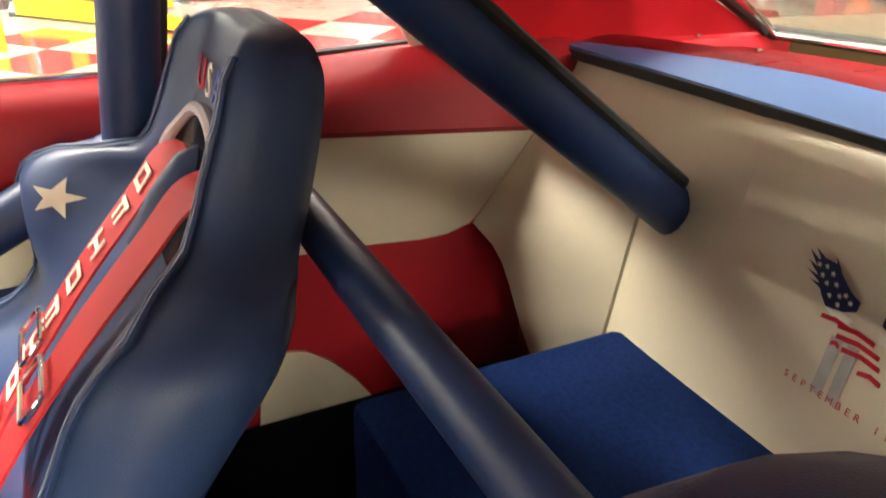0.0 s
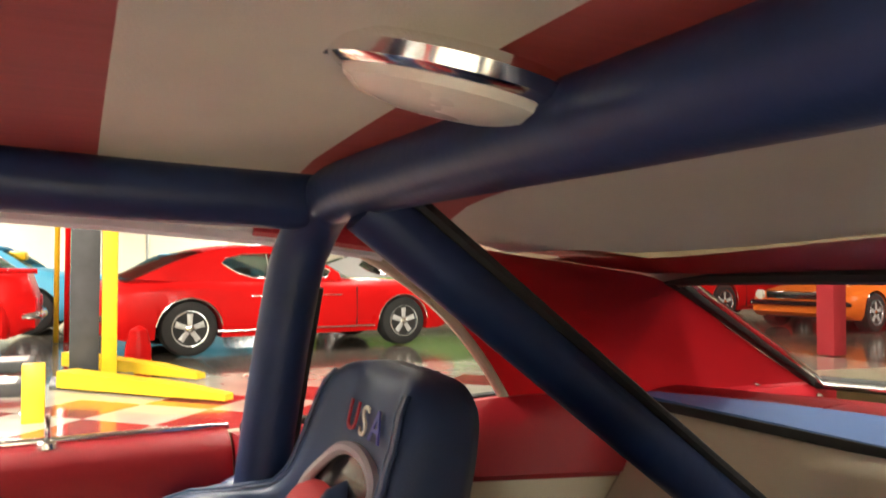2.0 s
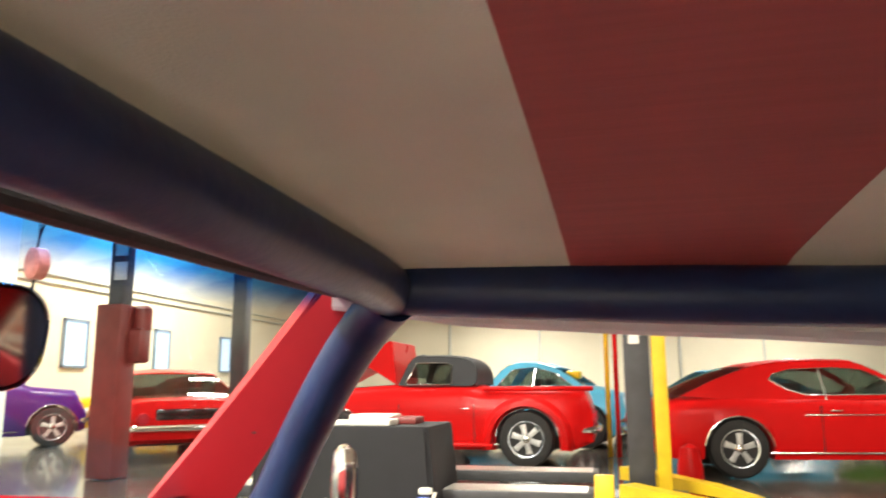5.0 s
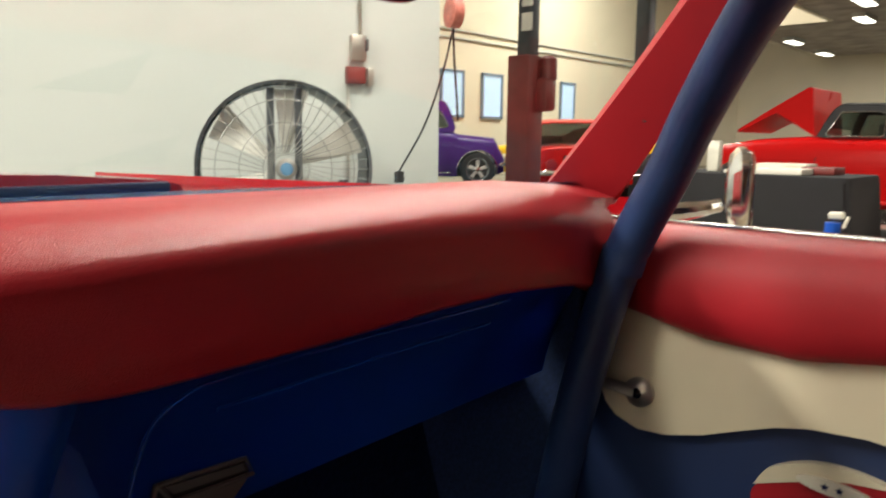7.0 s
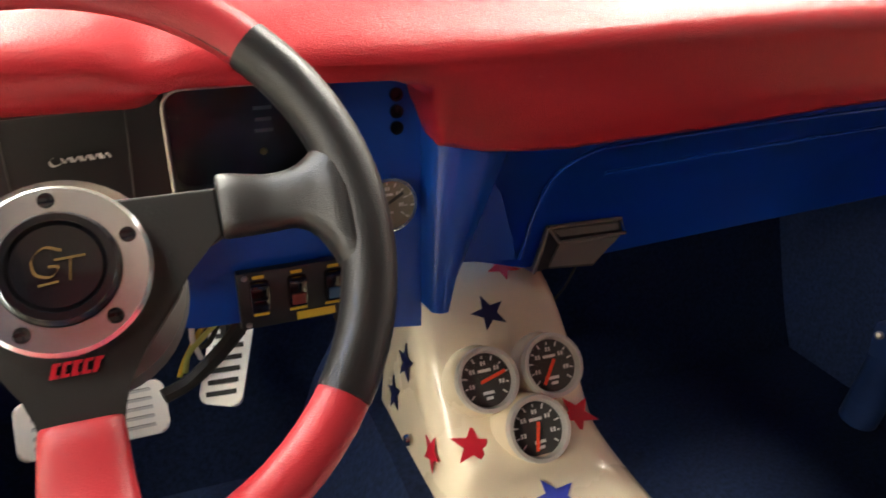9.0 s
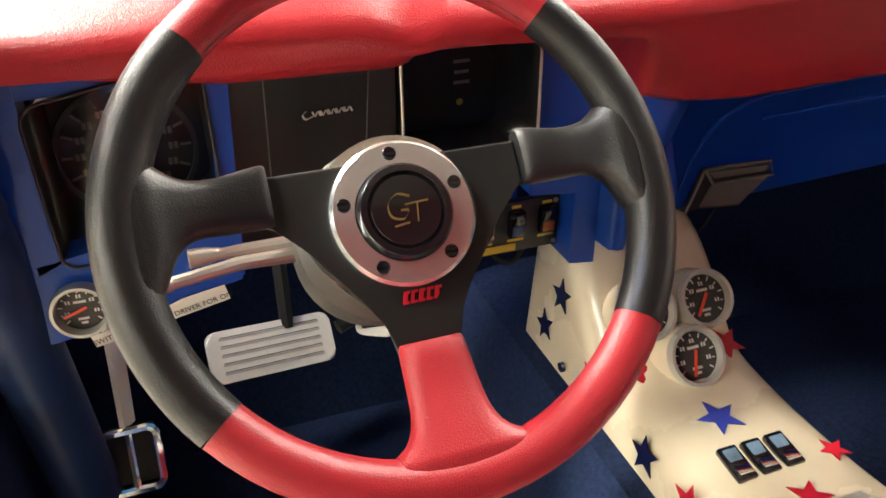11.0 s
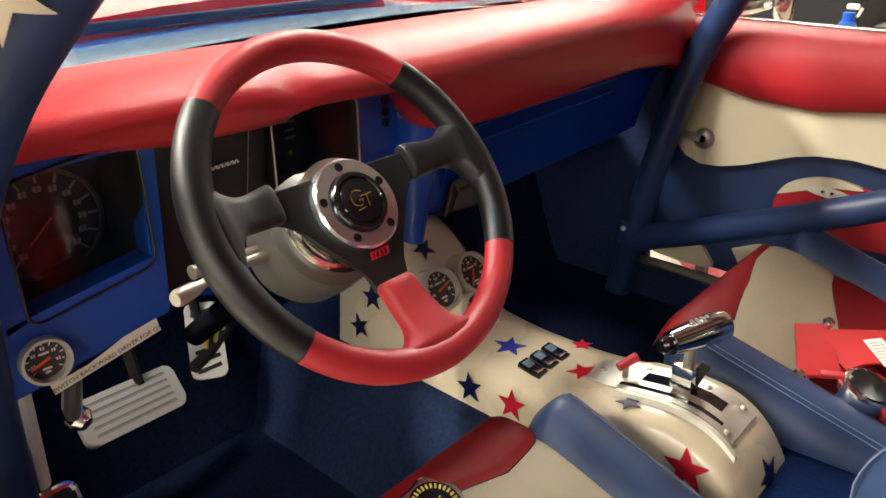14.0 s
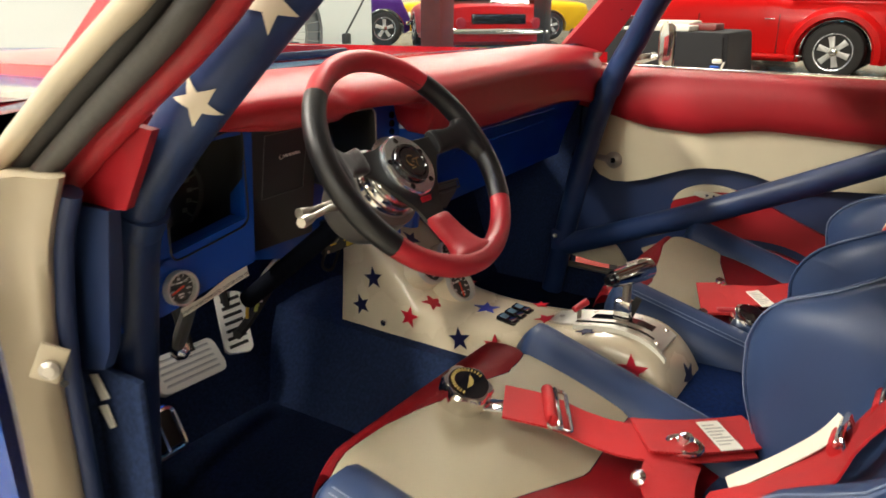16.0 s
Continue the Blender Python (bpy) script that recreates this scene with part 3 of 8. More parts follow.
part("tunnel_rear", sheet(bmesh.new(), lambda x, y: V(x, y, 0.425 - 0.9 * x * x), span(-0.13, 0.13, 6), span(-0.15, 0.30, 6), 0.012), CARPETB, floor, "brighter blue carpet behind the console")
part("rear_platform", bblock((0, -0.475, 0.405), (0.78, 0.36, 0.322), 0.015), CARPETB, floor, "blue carpeted platform before the rear bench")
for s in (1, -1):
    part("side_well", bblock((s * 0.50, -0.33, 0.325), (0.235, 0.62, 0.14), 0.03), SHADEBLACK, floor, "carpeted well beside the rear platform, blackened for deep shade")
    part("wheel_cover", bblock((s * 0.575, -0.70, 0.50), (0.10, 0.10, 0.28), 0.02), RED, floor, "red vinyl cover beside the bench")
    part("kick_panel", bblock((s * 0.702, 0.93, 0.52), (0.03, 0.36, 0.6)), CARPET, floor, "dark carpeted kick panel")
    part("sill", bblock((s * 0.68, 0.32, 0.285), (0.07, 0.98, 0.075), 0.012), CARPET, floor)
    part("sill_plate", bblock((s * 0.672, 0.33, 0.326), (0.032, 0.94, 0.006), 0.002), SATIN, floor, "bright aluminium sill plate")
solo("firewall", bblock((0, 1.16, 0.55), (1.46, 0.02, 0.62)), GLOSSBLACK, "dark firewall behind the dashboard", "panel", kind="structure")
solo("underbody", bblock((0, -0.2, 0.215), (1.46, 2.9, 0.02)), RUBBER, "dark underbody of the car", "panel", kind="structure")

# ---- passenger door ----
door = thing("door_1", (0.70, 0.3, 0.34), "closed passenger door with red, cream and blue flame vinyl panel", "car door", kind="structure")
part("door_core", plate([(0.70, y, z) for y, z in ((-0.128, 0.335), (-0.128, 0.84), (0.70, 0.84), (0.815, 0.60), (0.82, 0.345))], (0.05, 0, 0)), PANELBLUE, door, "dark blue vinyl door panel", smooth=False)
RW = [(0.82, 0.765), (0.70, 0.742), (0.656, 0.733), (0.563, 0.713), (0.44, 0.708), (0.394, 0.716), (0.30, 0.729), (0.187, 0.726), (0.068, 0.722), (-0.128, 0.726)]
bm = bmesh.new()
secs = []
for y in span(-0.126, 0.79, 40):
    zb = lerp_table(RW, y)
    k = min(1, max(0.25, (0.82 - y) / 0.12))
    secs.append([V(x, y, z) for x, z in ((0.735, 0.848), (0.705, 0.851), (0.683, 0.846), (0.668, 0.832), (0.656, 0.80), (0.656, (0.80 + zb) / 2), (0.664, zb + 0.012), (0.674, zb + 0.002), (0.699, zb))])
rings(bm, secs)
part("top_pad", bm, RED, door, "padded red vinyl door top")
WB = [(0.72, 0.64), (0.70, 0.595), (0.684, 0.580), (0.65, 0.568), (0.608, 0.571), (0.56, 0.584), (0.51, 0.604), (0.47, 0.619), (0.431, 0.628), (0.37, 0.632), (0.315, 0.627), (0.27, 0.616), (0.227, 0.606), (0.18, 0.607), (0.137, 0.613), (0.043, 0.621), (-0.126, 0.63)]
top = [(y, lerp_table(RW, y) + 0.004) for y in span(-0.126, 0.72, 22)]
part("cream_inlay", plate([(0.684, y, z) for y, z in top + WB], (0.016, 0, 0)), CREAM, door, "cream vinyl inlay", smooth=False)


def inlay(name, pts, x, material, label, n=5):
    c = curve([(0, y, z) for y, z in pts + pts[:1]], n)[:-1]
    part(name, plate([(x, p.y, p.z) for p in c], (0.70 - x, 0, 0)), material, door, label, smooth=False)


inlay("cream_flame", [(0.492, 0.539), (0.474, 0.565), (0.429, 0.585), (0.382, 0.588), (0.344, 0.579), (0.398, 0.572), (0.446, 0.556)], 0.688, CREAM, "cream flame-shaped inlay", 6)
inlay("red_flame", [(0.495, 0.51), (0.489, 0.538), (0.446, 0.557), (0.398, 0.573), (0.347, 0.582), (0.284, 0.563), (0.219, 0.535), (0.12, 0.497), (0.071, 0.473), (0.064, 0.426), (0.113, 0.434), (0.159, 0.446), (0.209, 0.464), (0.272, 0.471), (0.348, 0.467), (0.439, 0.455), (0.452, 0.491)], 0.690, RED, "long red flame-shaped inlay", 6)
inlay("red_flame", [(0.313, 0.424), (0.29, 0.447), (0.244, 0.45), (0.181, 0.434), (0.148, 0.424), (0.228, 0.421), (0.296, 0.417)], 0.689, RED, "small red flame inlay", 6)
inlay("cream_flame", [(0.80, 0.352), (0.74, 0.392), (0.69, 0.412), (0.645, 0.405), (0.61, 0.372), (0.60, 0.345), (0.68, 0.340)], 0.690, CREAM, "cream flame-shaped inlay")
inlay("cream_flame", [(0.56, 0.40), (0.50, 0.425), (0.44, 0.41), (0.45, 0.37), (0.52, 0.352)], 0.690, CREAM, "cream flame-shaped inlay")
inlay("cream_flame", [(0.314, 0.414), (0.277, 0.417), (0.203, 0.42), (0.131, 0.415), (0.061, 0.409), (0.08, 0.384), (0.161, 0.381), (0.208, 0.372), (0.26, 0.386)], 0.6895, CREAM, "cream flame-shaped inlay", 6)
bm = bmesh.new()
prism(bm, [V(0.683, 0.400 + x, 0.563 + z + 0.06 * x) for x, z in [(0.042 * math.cos(a), 0.009 * math.sin(a)) for a in [2 * math.pi * k / 20 for k in range(20)]]], (0.006, 0, 0))
badge = part("oval_badge", bm, WEBW, door, "white oval badge with small stars")
for dy in (-0.012, 0.004):
    part("small_star", star(bmesh.new(), basis((0.6825, 0.405 + dy, 0.564), (0, -1, 0), (0, 0, 1)), 0.005), STARBLUE, badge)
# pull strap, window crank
crank = part("window_crank", lathe(bmesh.new(), [(0.021, 0), (0.021, 0.006), (0.016, 0.012), (0.009, 0.014), (0.008, 0.011)], (0.684, 0.648, 0.622), (-1, 0, 0), 28), SATIN, door, "worn metal window crank")
part("crank_screw", lathe(bmesh.new(), [(0.0075, 0), (0.007, 0.002), (0.0001, 0.003)], (0.673, 0.648, 0.622), (-1, 0, 0), 14, caps=False), GLOSSBLACK, crank, "dark crank screw")
part("crank_arm", tube(bmesh.new(), curve([(0.674, 0.652, 0.623), (0.668, 0.690, 0.628), (0.664, 0.735, 0.632)], 4), [0.010, 0.0095, 0.009, 0.0085, 0.008, 0.0078, 0.0075, 0.0075, 0.0075], 10, squash=0.5), SATIN, crank)
part("crank_knob", lathe(bmesh.new(), [(0.007, -0.004), (0.010, 0.006), (0.011, 0.016), (0.007, 0.026)], (0.662, 0.737, 0.632), (-1, 0, 0), 18), CHROME, crank, "chrome crank knob")
part("window_felt", bblock((0.716, 0.30, 0.853), (0.012, 0.86, 0.008), 0.002), CHROME, door, "bright window channel strip")
part("outer_skin", bblock((0.757, 0.33, 0.58), (0.014, 0.94, 0.52), 0.004), SHELL, door, "painted outer skin")
lk = part("lock_pin", tube(bmesh.new(), [(0.700, 0.071, 0.848), (0.700, 0.071, 0.886)], 0.0032, 10), CHROME, door, "chrome door lock pin")
part("pin_ring", lathe(bmesh.new(), [(0.011, -0.002), (0.010, 0.004), (0.005, 0.005)], (0.700, 0.071, 0.851), (0, 0, 1), 16), CHROME, lk)
# door mirror
dm = thing("door_mirror", (0.80, 0.63, 0.86), "chrome door mirror on a short arm outside the passenger window", "mirror")
mrot = Matrix.Rotation(radians(28), 4, "Z")
hd = bmesh.new()
rr = round_rect(0.088, 0.118, 0.026)
rings(hd, [[V(0.862, 0.600, 0.892) + mrot @ V(x * k, d, z * k + 0.10 * x * k) for x, z in rr] for k, d in ((0.97, -0.010), (1.03, -0.005), (1.02, 0.004), (0.84, 0.013), (0.3, 0.018))])
mh = part("housing", hd, CHROME, dm, "chrome mirror housing")
MIRROR = mat("mirror_silver", (0.86, 0.87, 0.86), 0.02, 1.0, var=0.0)
part("mirror_glass", plate([V(0.862, 0.600, 0.892) + mrot @ V(x * 0.93, -0.0135, z * 0.93 + 0.10 * x) for x, z in rr], mrot.to_3x3() @ V(0, -0.001, 0)), MIRROR, mh, smooth=False)
part("arm", tube(bmesh.new(), curve([(0.845, 0.620, 0.87), (0.81, 0.650, 0.862), (0.765, 0.70, 0.856)], 4), [0.010, 0.010, 0.011, 0.012, 0.013, 0.014, 0.015, 0.017, 0.018], 10), CHROME, dm)

# ---- windscreen, pillars, cowl, bonnet ----
ws = thing("windscreen", (0, 0.75, 1.0), "curved windscreen with a blue shade band along the top", "window", kind="structure")


def ws_pt(u, v):
    hw = 0.675 - 0.085 * v
    return V(u * hw, 1.03 - 0.47 * v - 0.23 * u * u * (1 - 0.84 * v), 0.895 + 0.268 * v)


pane = part("pane", sheet(bmesh.new(), ws_pt, span(-1, 1, 16), span(0, 1, 8), 0.004), GLASS, ws)
pane.visible_shadow = False
part("header_trim", tube(bmesh.new(), [ws_pt(u, 1.0) + V(0, -0.012, -0.006) for u in span(-1, 1, 16)], 0.010, 10), RUBBER, ws, "dark header seal")
part("header_pad", sheet(bmesh.new(), lambda u, v: ws_pt(u, 1.0) + V(0, -0.02 - 0.05 * v, -0.004 + 0.012 * v), span(-1, 1, 16), span(0, 1, 3), 0.01), LINERW, ws, "pale fabric header pad")
for s in (1, -1):
    p = thing("front_pillar", (s * 0.66, 0.66, 0.9), "red vinyl trimmed windscreen pillar", "pillar", kind="structure")
    tuck = 0.014 if s > 0 else 0.0
    base = [V(s * 0.667, 0.81, 0.885), V(s * 0.690, 0.70, 0.882), V(s * (0.701 + tuck), 0.72, 0.87), V(s * (0.680 + tuck), 0.84, 0.875)]
    tip = [V(s * 0.590, 0.535, 1.160), V(s * 0.602, 0.488, 1.150), V(s * (0.611 + tuck), 0.50, 1.150), V(s * (0.601 + tuck), 0.555, 1.168)]
    bm = bmesh.new()
    rings(bm, [[a.lerp(b, f) + V(0, -0.008 * math.sin(math.pi * f), 0.004 * math.sin(math.pi * f)) for a, b in zip(base, tip)] for f in span(0, 1, 8)])
    bmesh.ops.bevel(bm, geom=[e for e in bm.edges if abs((e.verts[0].co - e.verts[1].co).z) > 0.02], offset=0.004, segments=2, affect="EDGES")
    part("trim_panel", bm, RED, p)
    part("trim_screw", lathe(bmesh.new(), [(0.005, 0), (0.004, 0.003)], base[1].lerp(tip[1], 0.35) + V(-s * 0.005, 0.02, 0.012), (-s, -0.4, 0.2), 10), RUBBER, p)
    if s < 0:
        part("outer_strip", tube(bmesh.new(), [(-0.752, 0.86, 0.785), (-0.747, 0.742, 0.860), (-0.743, 0.622, 0.940), (-0.735, 0.508, 1.012), (-0.700, 0.43, 1.09)], [0.015, 0.015, 0.015, 0.015, 0.015], 14, squash=0.8), SHELL, p, "cream painted outer pillar")
        part("weatherstrip", tube(bmesh.new(), curve([(-0.736, 0.788, 0.806), (-0.734, 0.748, 0.842), (-0.732, 0.638, 0.917), (-0.724, 0.513, 1.002), (-0.688, 0.443, 1.085)], 4), [0.014] * 3 + [0.0125] * 14, 12), RUBBER, p, "black rubber weatherstrip")
        part("weatherstrip", tube(bmesh.new(), curve([(-0.733, 0.768, 0.795), (-0.731, 0.721, 0.832), (-0.727, 0.608, 0.908), (-0.717, 0.486, 0.992), (-0.679, 0.426, 1.075)], 4), [0.015] * 3 + [0.0125] * 14, 12), WORNRUBBER, p, "greyed rubber weatherstrip")
        part("inner_garnish", tube(bmesh.new(), curve([(-0.702, 0.751, 0.800), (-0.699, 0.716, 0.828), (-0.695, 0.610, 0.902), (-0.686, 0.488, 0.986), (-0.648, 0.426, 1.070)], 4), 0.0150, 14), REDPAD, p, "red vinyl garnish strip")
        part("corner_cover", plate([(-0.692, 0.722, 0.796), (-0.690, 0.632, 0.808), (-0.686, 0.580, 0.893), (-0.688, 0.636, 0.898), (-0.691, 0.708, 0.858)], (0.016, 0.006, 0), 0.004), RED, p, "red vinyl corner cover")
# driver-side hinge pillar, fender edge
hp = thing("hinge_pillar", (-0.74, 0.78, 0.3), "cream painted hinge pillar with blue vinyl edge in the open driver doorway", "pillar", kind="structure")
JR = [(0.20, 0.706), (0.458, 0.713), (0.605, 0.716), (0.689, 0.707), (0.768, 0.690), (0.808, 0.670), (0.858, 0.640), (0.91, 0.600)]
JL = [(0.20, 0.715), (0.481, 0.719), (0.595, 0.721), (0.661, 0.726), (0.711, 0.731), (0.775, 0.726), (0.832, 0.706), (0.87, 0.668), (0.91, 0.628)]
secs = []
for z in span(0.20, 0.850, 28):
    a, b = lerp_table(JR, z), lerp_table(JL, z)
    secs.append([V(-0.728, a + 0.020, z), V(-0.738, a + 0.003, z), V(-0.746, a, z), V(-0.756, a + (b - a) * 0.28, z), V(-0.764, b - 0.004, z), V(-0.786, b + 0.008, z), V(-0.782, b + 0.03, z), V(-0.728, max(a, b) + 0.05, z)])
bm = bmesh.new()
rings(bm, secs)
part("jamb", bm, SHELL, hp, "cream painted door jamb", angle=60)
part("jamb_plate", bblock((-0.757, 0.701, 0.645), (0.006, 0.030, 0.042), 0.002, Matrix.Rotation(radians(48), 4, "Z") @ Matrix.Rotation(radians(25), 4, "X")), SHELL, hp)
part("jamb_bolt", lathe(bmesh.new(), [(0.011, 0), (0.011, 0.004), (0.006, 0.007)], (-0.760, 0.697, 0.640), (-0.7, -0.7, 0), 12), SATIN, hp)
part("jamb_hole", lathe(bmesh.new(), [(0.0045, 0), (0.004, 0.001)], (-0.752, 0.689, 0.622), (-0.6, -0.8, 0), 10), RUBBER, hp, "dark drilled hole")
part("edge_welt", tube(bmesh.new(), [(-0.726, lerp_table(JR, z) + 0.008, z) for z in span(0.20, 0.83, 14)], 0.012, 12), PANELBLUE, hp, "blue vinyl edge welt")
part("kick_cover", plate([(-0.704, 0.738, 0.802), (-0.702, 0.700, 0.806), (-0.698, 0.650, 0.806), (-0.698, 0.668, 0.725), (-0.698, 0.686, 0.640), (-0.700, 0.700, 0.612), (-0.704, 0.775, 0.594)], (0.020, 0.004, 0), 0.007), PANELBLUE, hp, "blue vinyl kick cover")
part("kick_lining", bblock((-0.680, 0.740, 0.42), (0.012, 0.16, 0.36), 0.005), CARPET, hp, "dark blue carpeted kick lining")
for quad in ([(0.749, 0.588), (0.734, 0.593), (0.714, 0.567), (0.731, 0.559)], [(0.739, 0.549), (0.723, 0.556), (0.709, 0.531), (0.721, 0.525)]):
    part("kick_tab", plate([(-0.692, y, z) for y, z in quad], (0.003, 0, 0), 0.001), PEDAL, hp, "bare metal tab")
fd = thing("front_fender", (-0.80, 1.4, 0.5), "blue and red painted front fender outside the windscreen", "car panel", kind="structure")
PAINTR = mat("red_body_paint", (0.50, 0.012, 0.02), 0.16, coat=0.7, var=0.06, vscale=2)
PAINTB = mat("blue_body_paint", (0.015, 0.10, 0.50), 0.18, coat=0.7, var=0.06, vscale=2)
PAINTW = mat("white_body_paint", (0.72, 0.66, 0.55), 0.18, coat=0.7, var=0.05, vscale=2)
for s in (-1, 1):
    for z0, z1, mm, ll in ((0.30, 0.66, PAINTB, "blue painted lower fender"), (0.66, 0.72, PAINTW, "white painted stripe"), (0.72, 0.86, PAINTR, "red painted upper fender")):
        part("fender_skin", sheet(bmesh.new(), lambda y, z: V(s * (0.775 + 0.07 * min(1, (y - 0.728) / 0.5) + 0.03 * math.sin(math.pi * (z - 0.2) / 0.75)), y, z + 0.02 * (1.6 - y)), span(0.728, 2.75, 16), span(z0, z1, 4), 0.012), mm, fd, ll)
    part("fender_top", sheet(bmesh.new(), lambda y, x: V(s * x, y, 0.862 - 0.03 * (y - 0.86) + 0.006 * math.sin(8 * x)), span(0.86, 2.75, 10), span(0.70, 0.85, 4), 0.012), PAINTR, fd, "red painted fender top")
hood = thing("bonnet", (0, 1.7, 0.88), "red, white and blue bonnet with a rear-facing scoop seen through the windscreen", "bonnet", kind="structure")
for x0, x1, mm, ll in ((-0.70, -0.50, PAINTR, "red painted strip"), (-0.50, -0.42, PAINTW, "white painted strip"), (-0.42, 0.42, PAINTB, "blue painted middle"), (0.42, 0.50, PAINTW, "white painted strip"), (0.50, 0.70, PAINTR, "red painted strip")):
    part("bonnet_strip", sheet(bmesh.new(), lambda x, y: V(x, y, 0.880 - 0.022 * (y - 1.0) - 0.07 * x * x), span(x0, x1, 5), span(1.06, 2.75, 8), 0.01), mm, hood, ll)
# the cowl's blue is lightened to hold the white wall's reflection
part("cowl", sheet(bmesh.new(), lambda x, v: V(x, 0.84 - 0.10 * (x / 0.7) ** 2 + (0.26 - 0.08 * (x / 0.7) ** 2) * v, 0.909 - 0.024 * v - 0.012 * x * x), span(-0.69, 0.69, 14), span(0, 1, 4), 0.01), COWLBLUE, hood, "blue painted cowl, lightened for the wall's reflection")
bm = bmesh.new()
secs = []
for y, h, w in ((1.20, 0.040, 0.32), (1.24, 0.042, 0.32), (1.6, 0.038, 0.31), (2.0, 0.02, 0.28), (2.4, 0.004, 0.24)):
    zb = 0.877 - 0.022 * (y - 1.0)
    secs.append([V(x, y, zb + z) for x, z in ((-w - 0.015, -0.01), (-w, h * 0.42), (-w + 0.03, h * 0.62), (-0.15, h * 0.88), (0, h), (0.15, h * 0.88), (w - 0.03, h * 0.62), (w, h * 0.42), (w + 0.015, -0.01))])
rings(bm, secs)
sc = part("scoop", bm, PAINTR, hood, "red painted bonnet scoop")
part("scoop_mouth", bblock((0, 1.196, 0.887), (0.60, 0.012, 0.016), 0.004), STARBLUE, sc, "dark blue scoop opening")

# ---- roll cage ----
cage = thing("roll_cage", (0, 0.2, 0.3), "blue vinyl covered roll cage inside the car", "roll cage")
hoop = [(0.610, -0.10, 0.27), (0.585, -0.120, 0.62), (0.560, -0.142, 0.86), (0.535, -0.162, 1.03), (0.520, -0.174, 1.083), (0.487, -0.184, 1.116), (0.43, -0.190, 1.127), (0.2, -0.204, 1.131), (0.06, -0.208, 1.131)]
full = curve(hoop, 5) + [V(*mirror_x(p)) for p in curve(hoop, 5)[::-1]]
mh_ = part("main_hoop", tube(bmesh.new(), full, 0.029, 20), CAGE, cage)
for s in (1, -1):
    part("hoop_seam", tube(bmesh.new(), [V(s * (x - 0.004), y - 0.028, z) for x, y, z in curve([Vector(p) for p in hoop[1:4]], 4)], 0.006, 8), RUBBER, mh_, "black seam of the tube cover")
ABAR = [(0.478, 0.412, 1.132), (0.505, 0.440, 1.115), (0.550, 0.492, 1.068), (0.592, 0.552, 0.990), (0.612, 0.592, 0.920), (0.622, 0.635, 0.845), (0.620, 0.668, 0.76), (0.612, 0.715, 0.56), (0.606, 0.765, 0.27)]
DBAR = [(-0.500, 0.425, 1.120), (-0.540, 0.440, 1.090), (-0.588, 0.475, 1.030), (-0.628, 0.535, 0.950), (-0.634, 0.635, 0.855), (-0.634, 0.705, 0.770), (-0.632, 0.750, 0.580), (-0.630, 0.800, 0.270)]
for s in (1, -1):
    m = lambda pts: [(s * x, y, z) for x, y, z in pts]
    part("roof_rail", tube(bmesh.new(), curve(m([(0.497, -0.17, 1.118), (0.497, 0.0, 1.123), (0.492, 0.2, 1.132), (0.482, 0.40, 1.143)]), 4), 0.029, 18), CAGE, cage)
    a = part("front_tube", tube(bmesh.new(), curve(m(ABAR) if s > 0 else DBAR, 6), 0.0275 if s > 0 else 0.030, 18), CAGE, cage)
    part("sleeve_ring", tube(bmesh.new(), m([(0.6235, 0.648, 0.822), (0.6225, 0.655, 0.797)]) if s > 0 else [(-0.634, 0.690, 0.790), (-0.634, 0.708, 0.764)], [0.0295, 0.0295] if s > 0 else [0.032, 0.032], 18), CAGE, a, "overlapping sleeve edge")
    part("rear_brace", tube(bmesh.new(), m([(0.394, -0.195, 1.110), (0.384, -0.32, 1.012), (0.366, -0.58, 0.808), (0.361, -0.69, 0.722)]), 0.030, 18), CAGE, cage)
    part("brace_zip", tube(bmesh.new(), m([(0.371, -0.225, 1.119), (0.350, -0.56, 0.857), (0.345, -0.675, 0.768)]), 0.0075, 8), RUBBER, cage, "black seam of the tube cover")
    if s > 0:
        part("door_bar", tube(bmesh.new(), curve(m([(0.596, -0.135, 0.800), (0.622, -0.02, 0.737), (0.608, 0.20, 0.631), (0.600, 0.45, 0.519), (0.606, 0.735, 0.400)]), 5), 0.0275, 18), CAGE, cage)
        part("bar_foot", bblock((0.606, 0.748, 0.416), (0.05, 0.035, 0.055), 0.006), CAGE, cage)
        part("foot_bolt", lathe(bmesh.new(), [(0.006, 0), (0.006, 0.006), (0.003, 0.008)], (0.580, 0.752, 0.428), (-1, -0.3, 0.4), 10), SATIN, cage)
part("header_tube", tube(bmesh.new(), curve([(-0.50, 0.42, 1.132), (-0.45, 0.412, 1.140), (-0.3, 0.410, 1.143), (0, 0.410, 1.144), (0.3, 0.410, 1.143), (0.45, 0.412, 1.140), (0.50, 0.42, 1.132)], 4), 0.0265, 18), CAGE, cage)
part("harness_bar", tube(bmesh.new(), [(0.565, -0.15, 0.81), (0.545, -0.215, 0.807), (0.50, -0.25, 0.806), (0.2, -0.250, 0.805), (-0.2, -0.250, 0.805), (-0.50, -0.25, 0.806), (-0.565, -0.15, 0.81)], 0.019, 18), CAGE, cage)


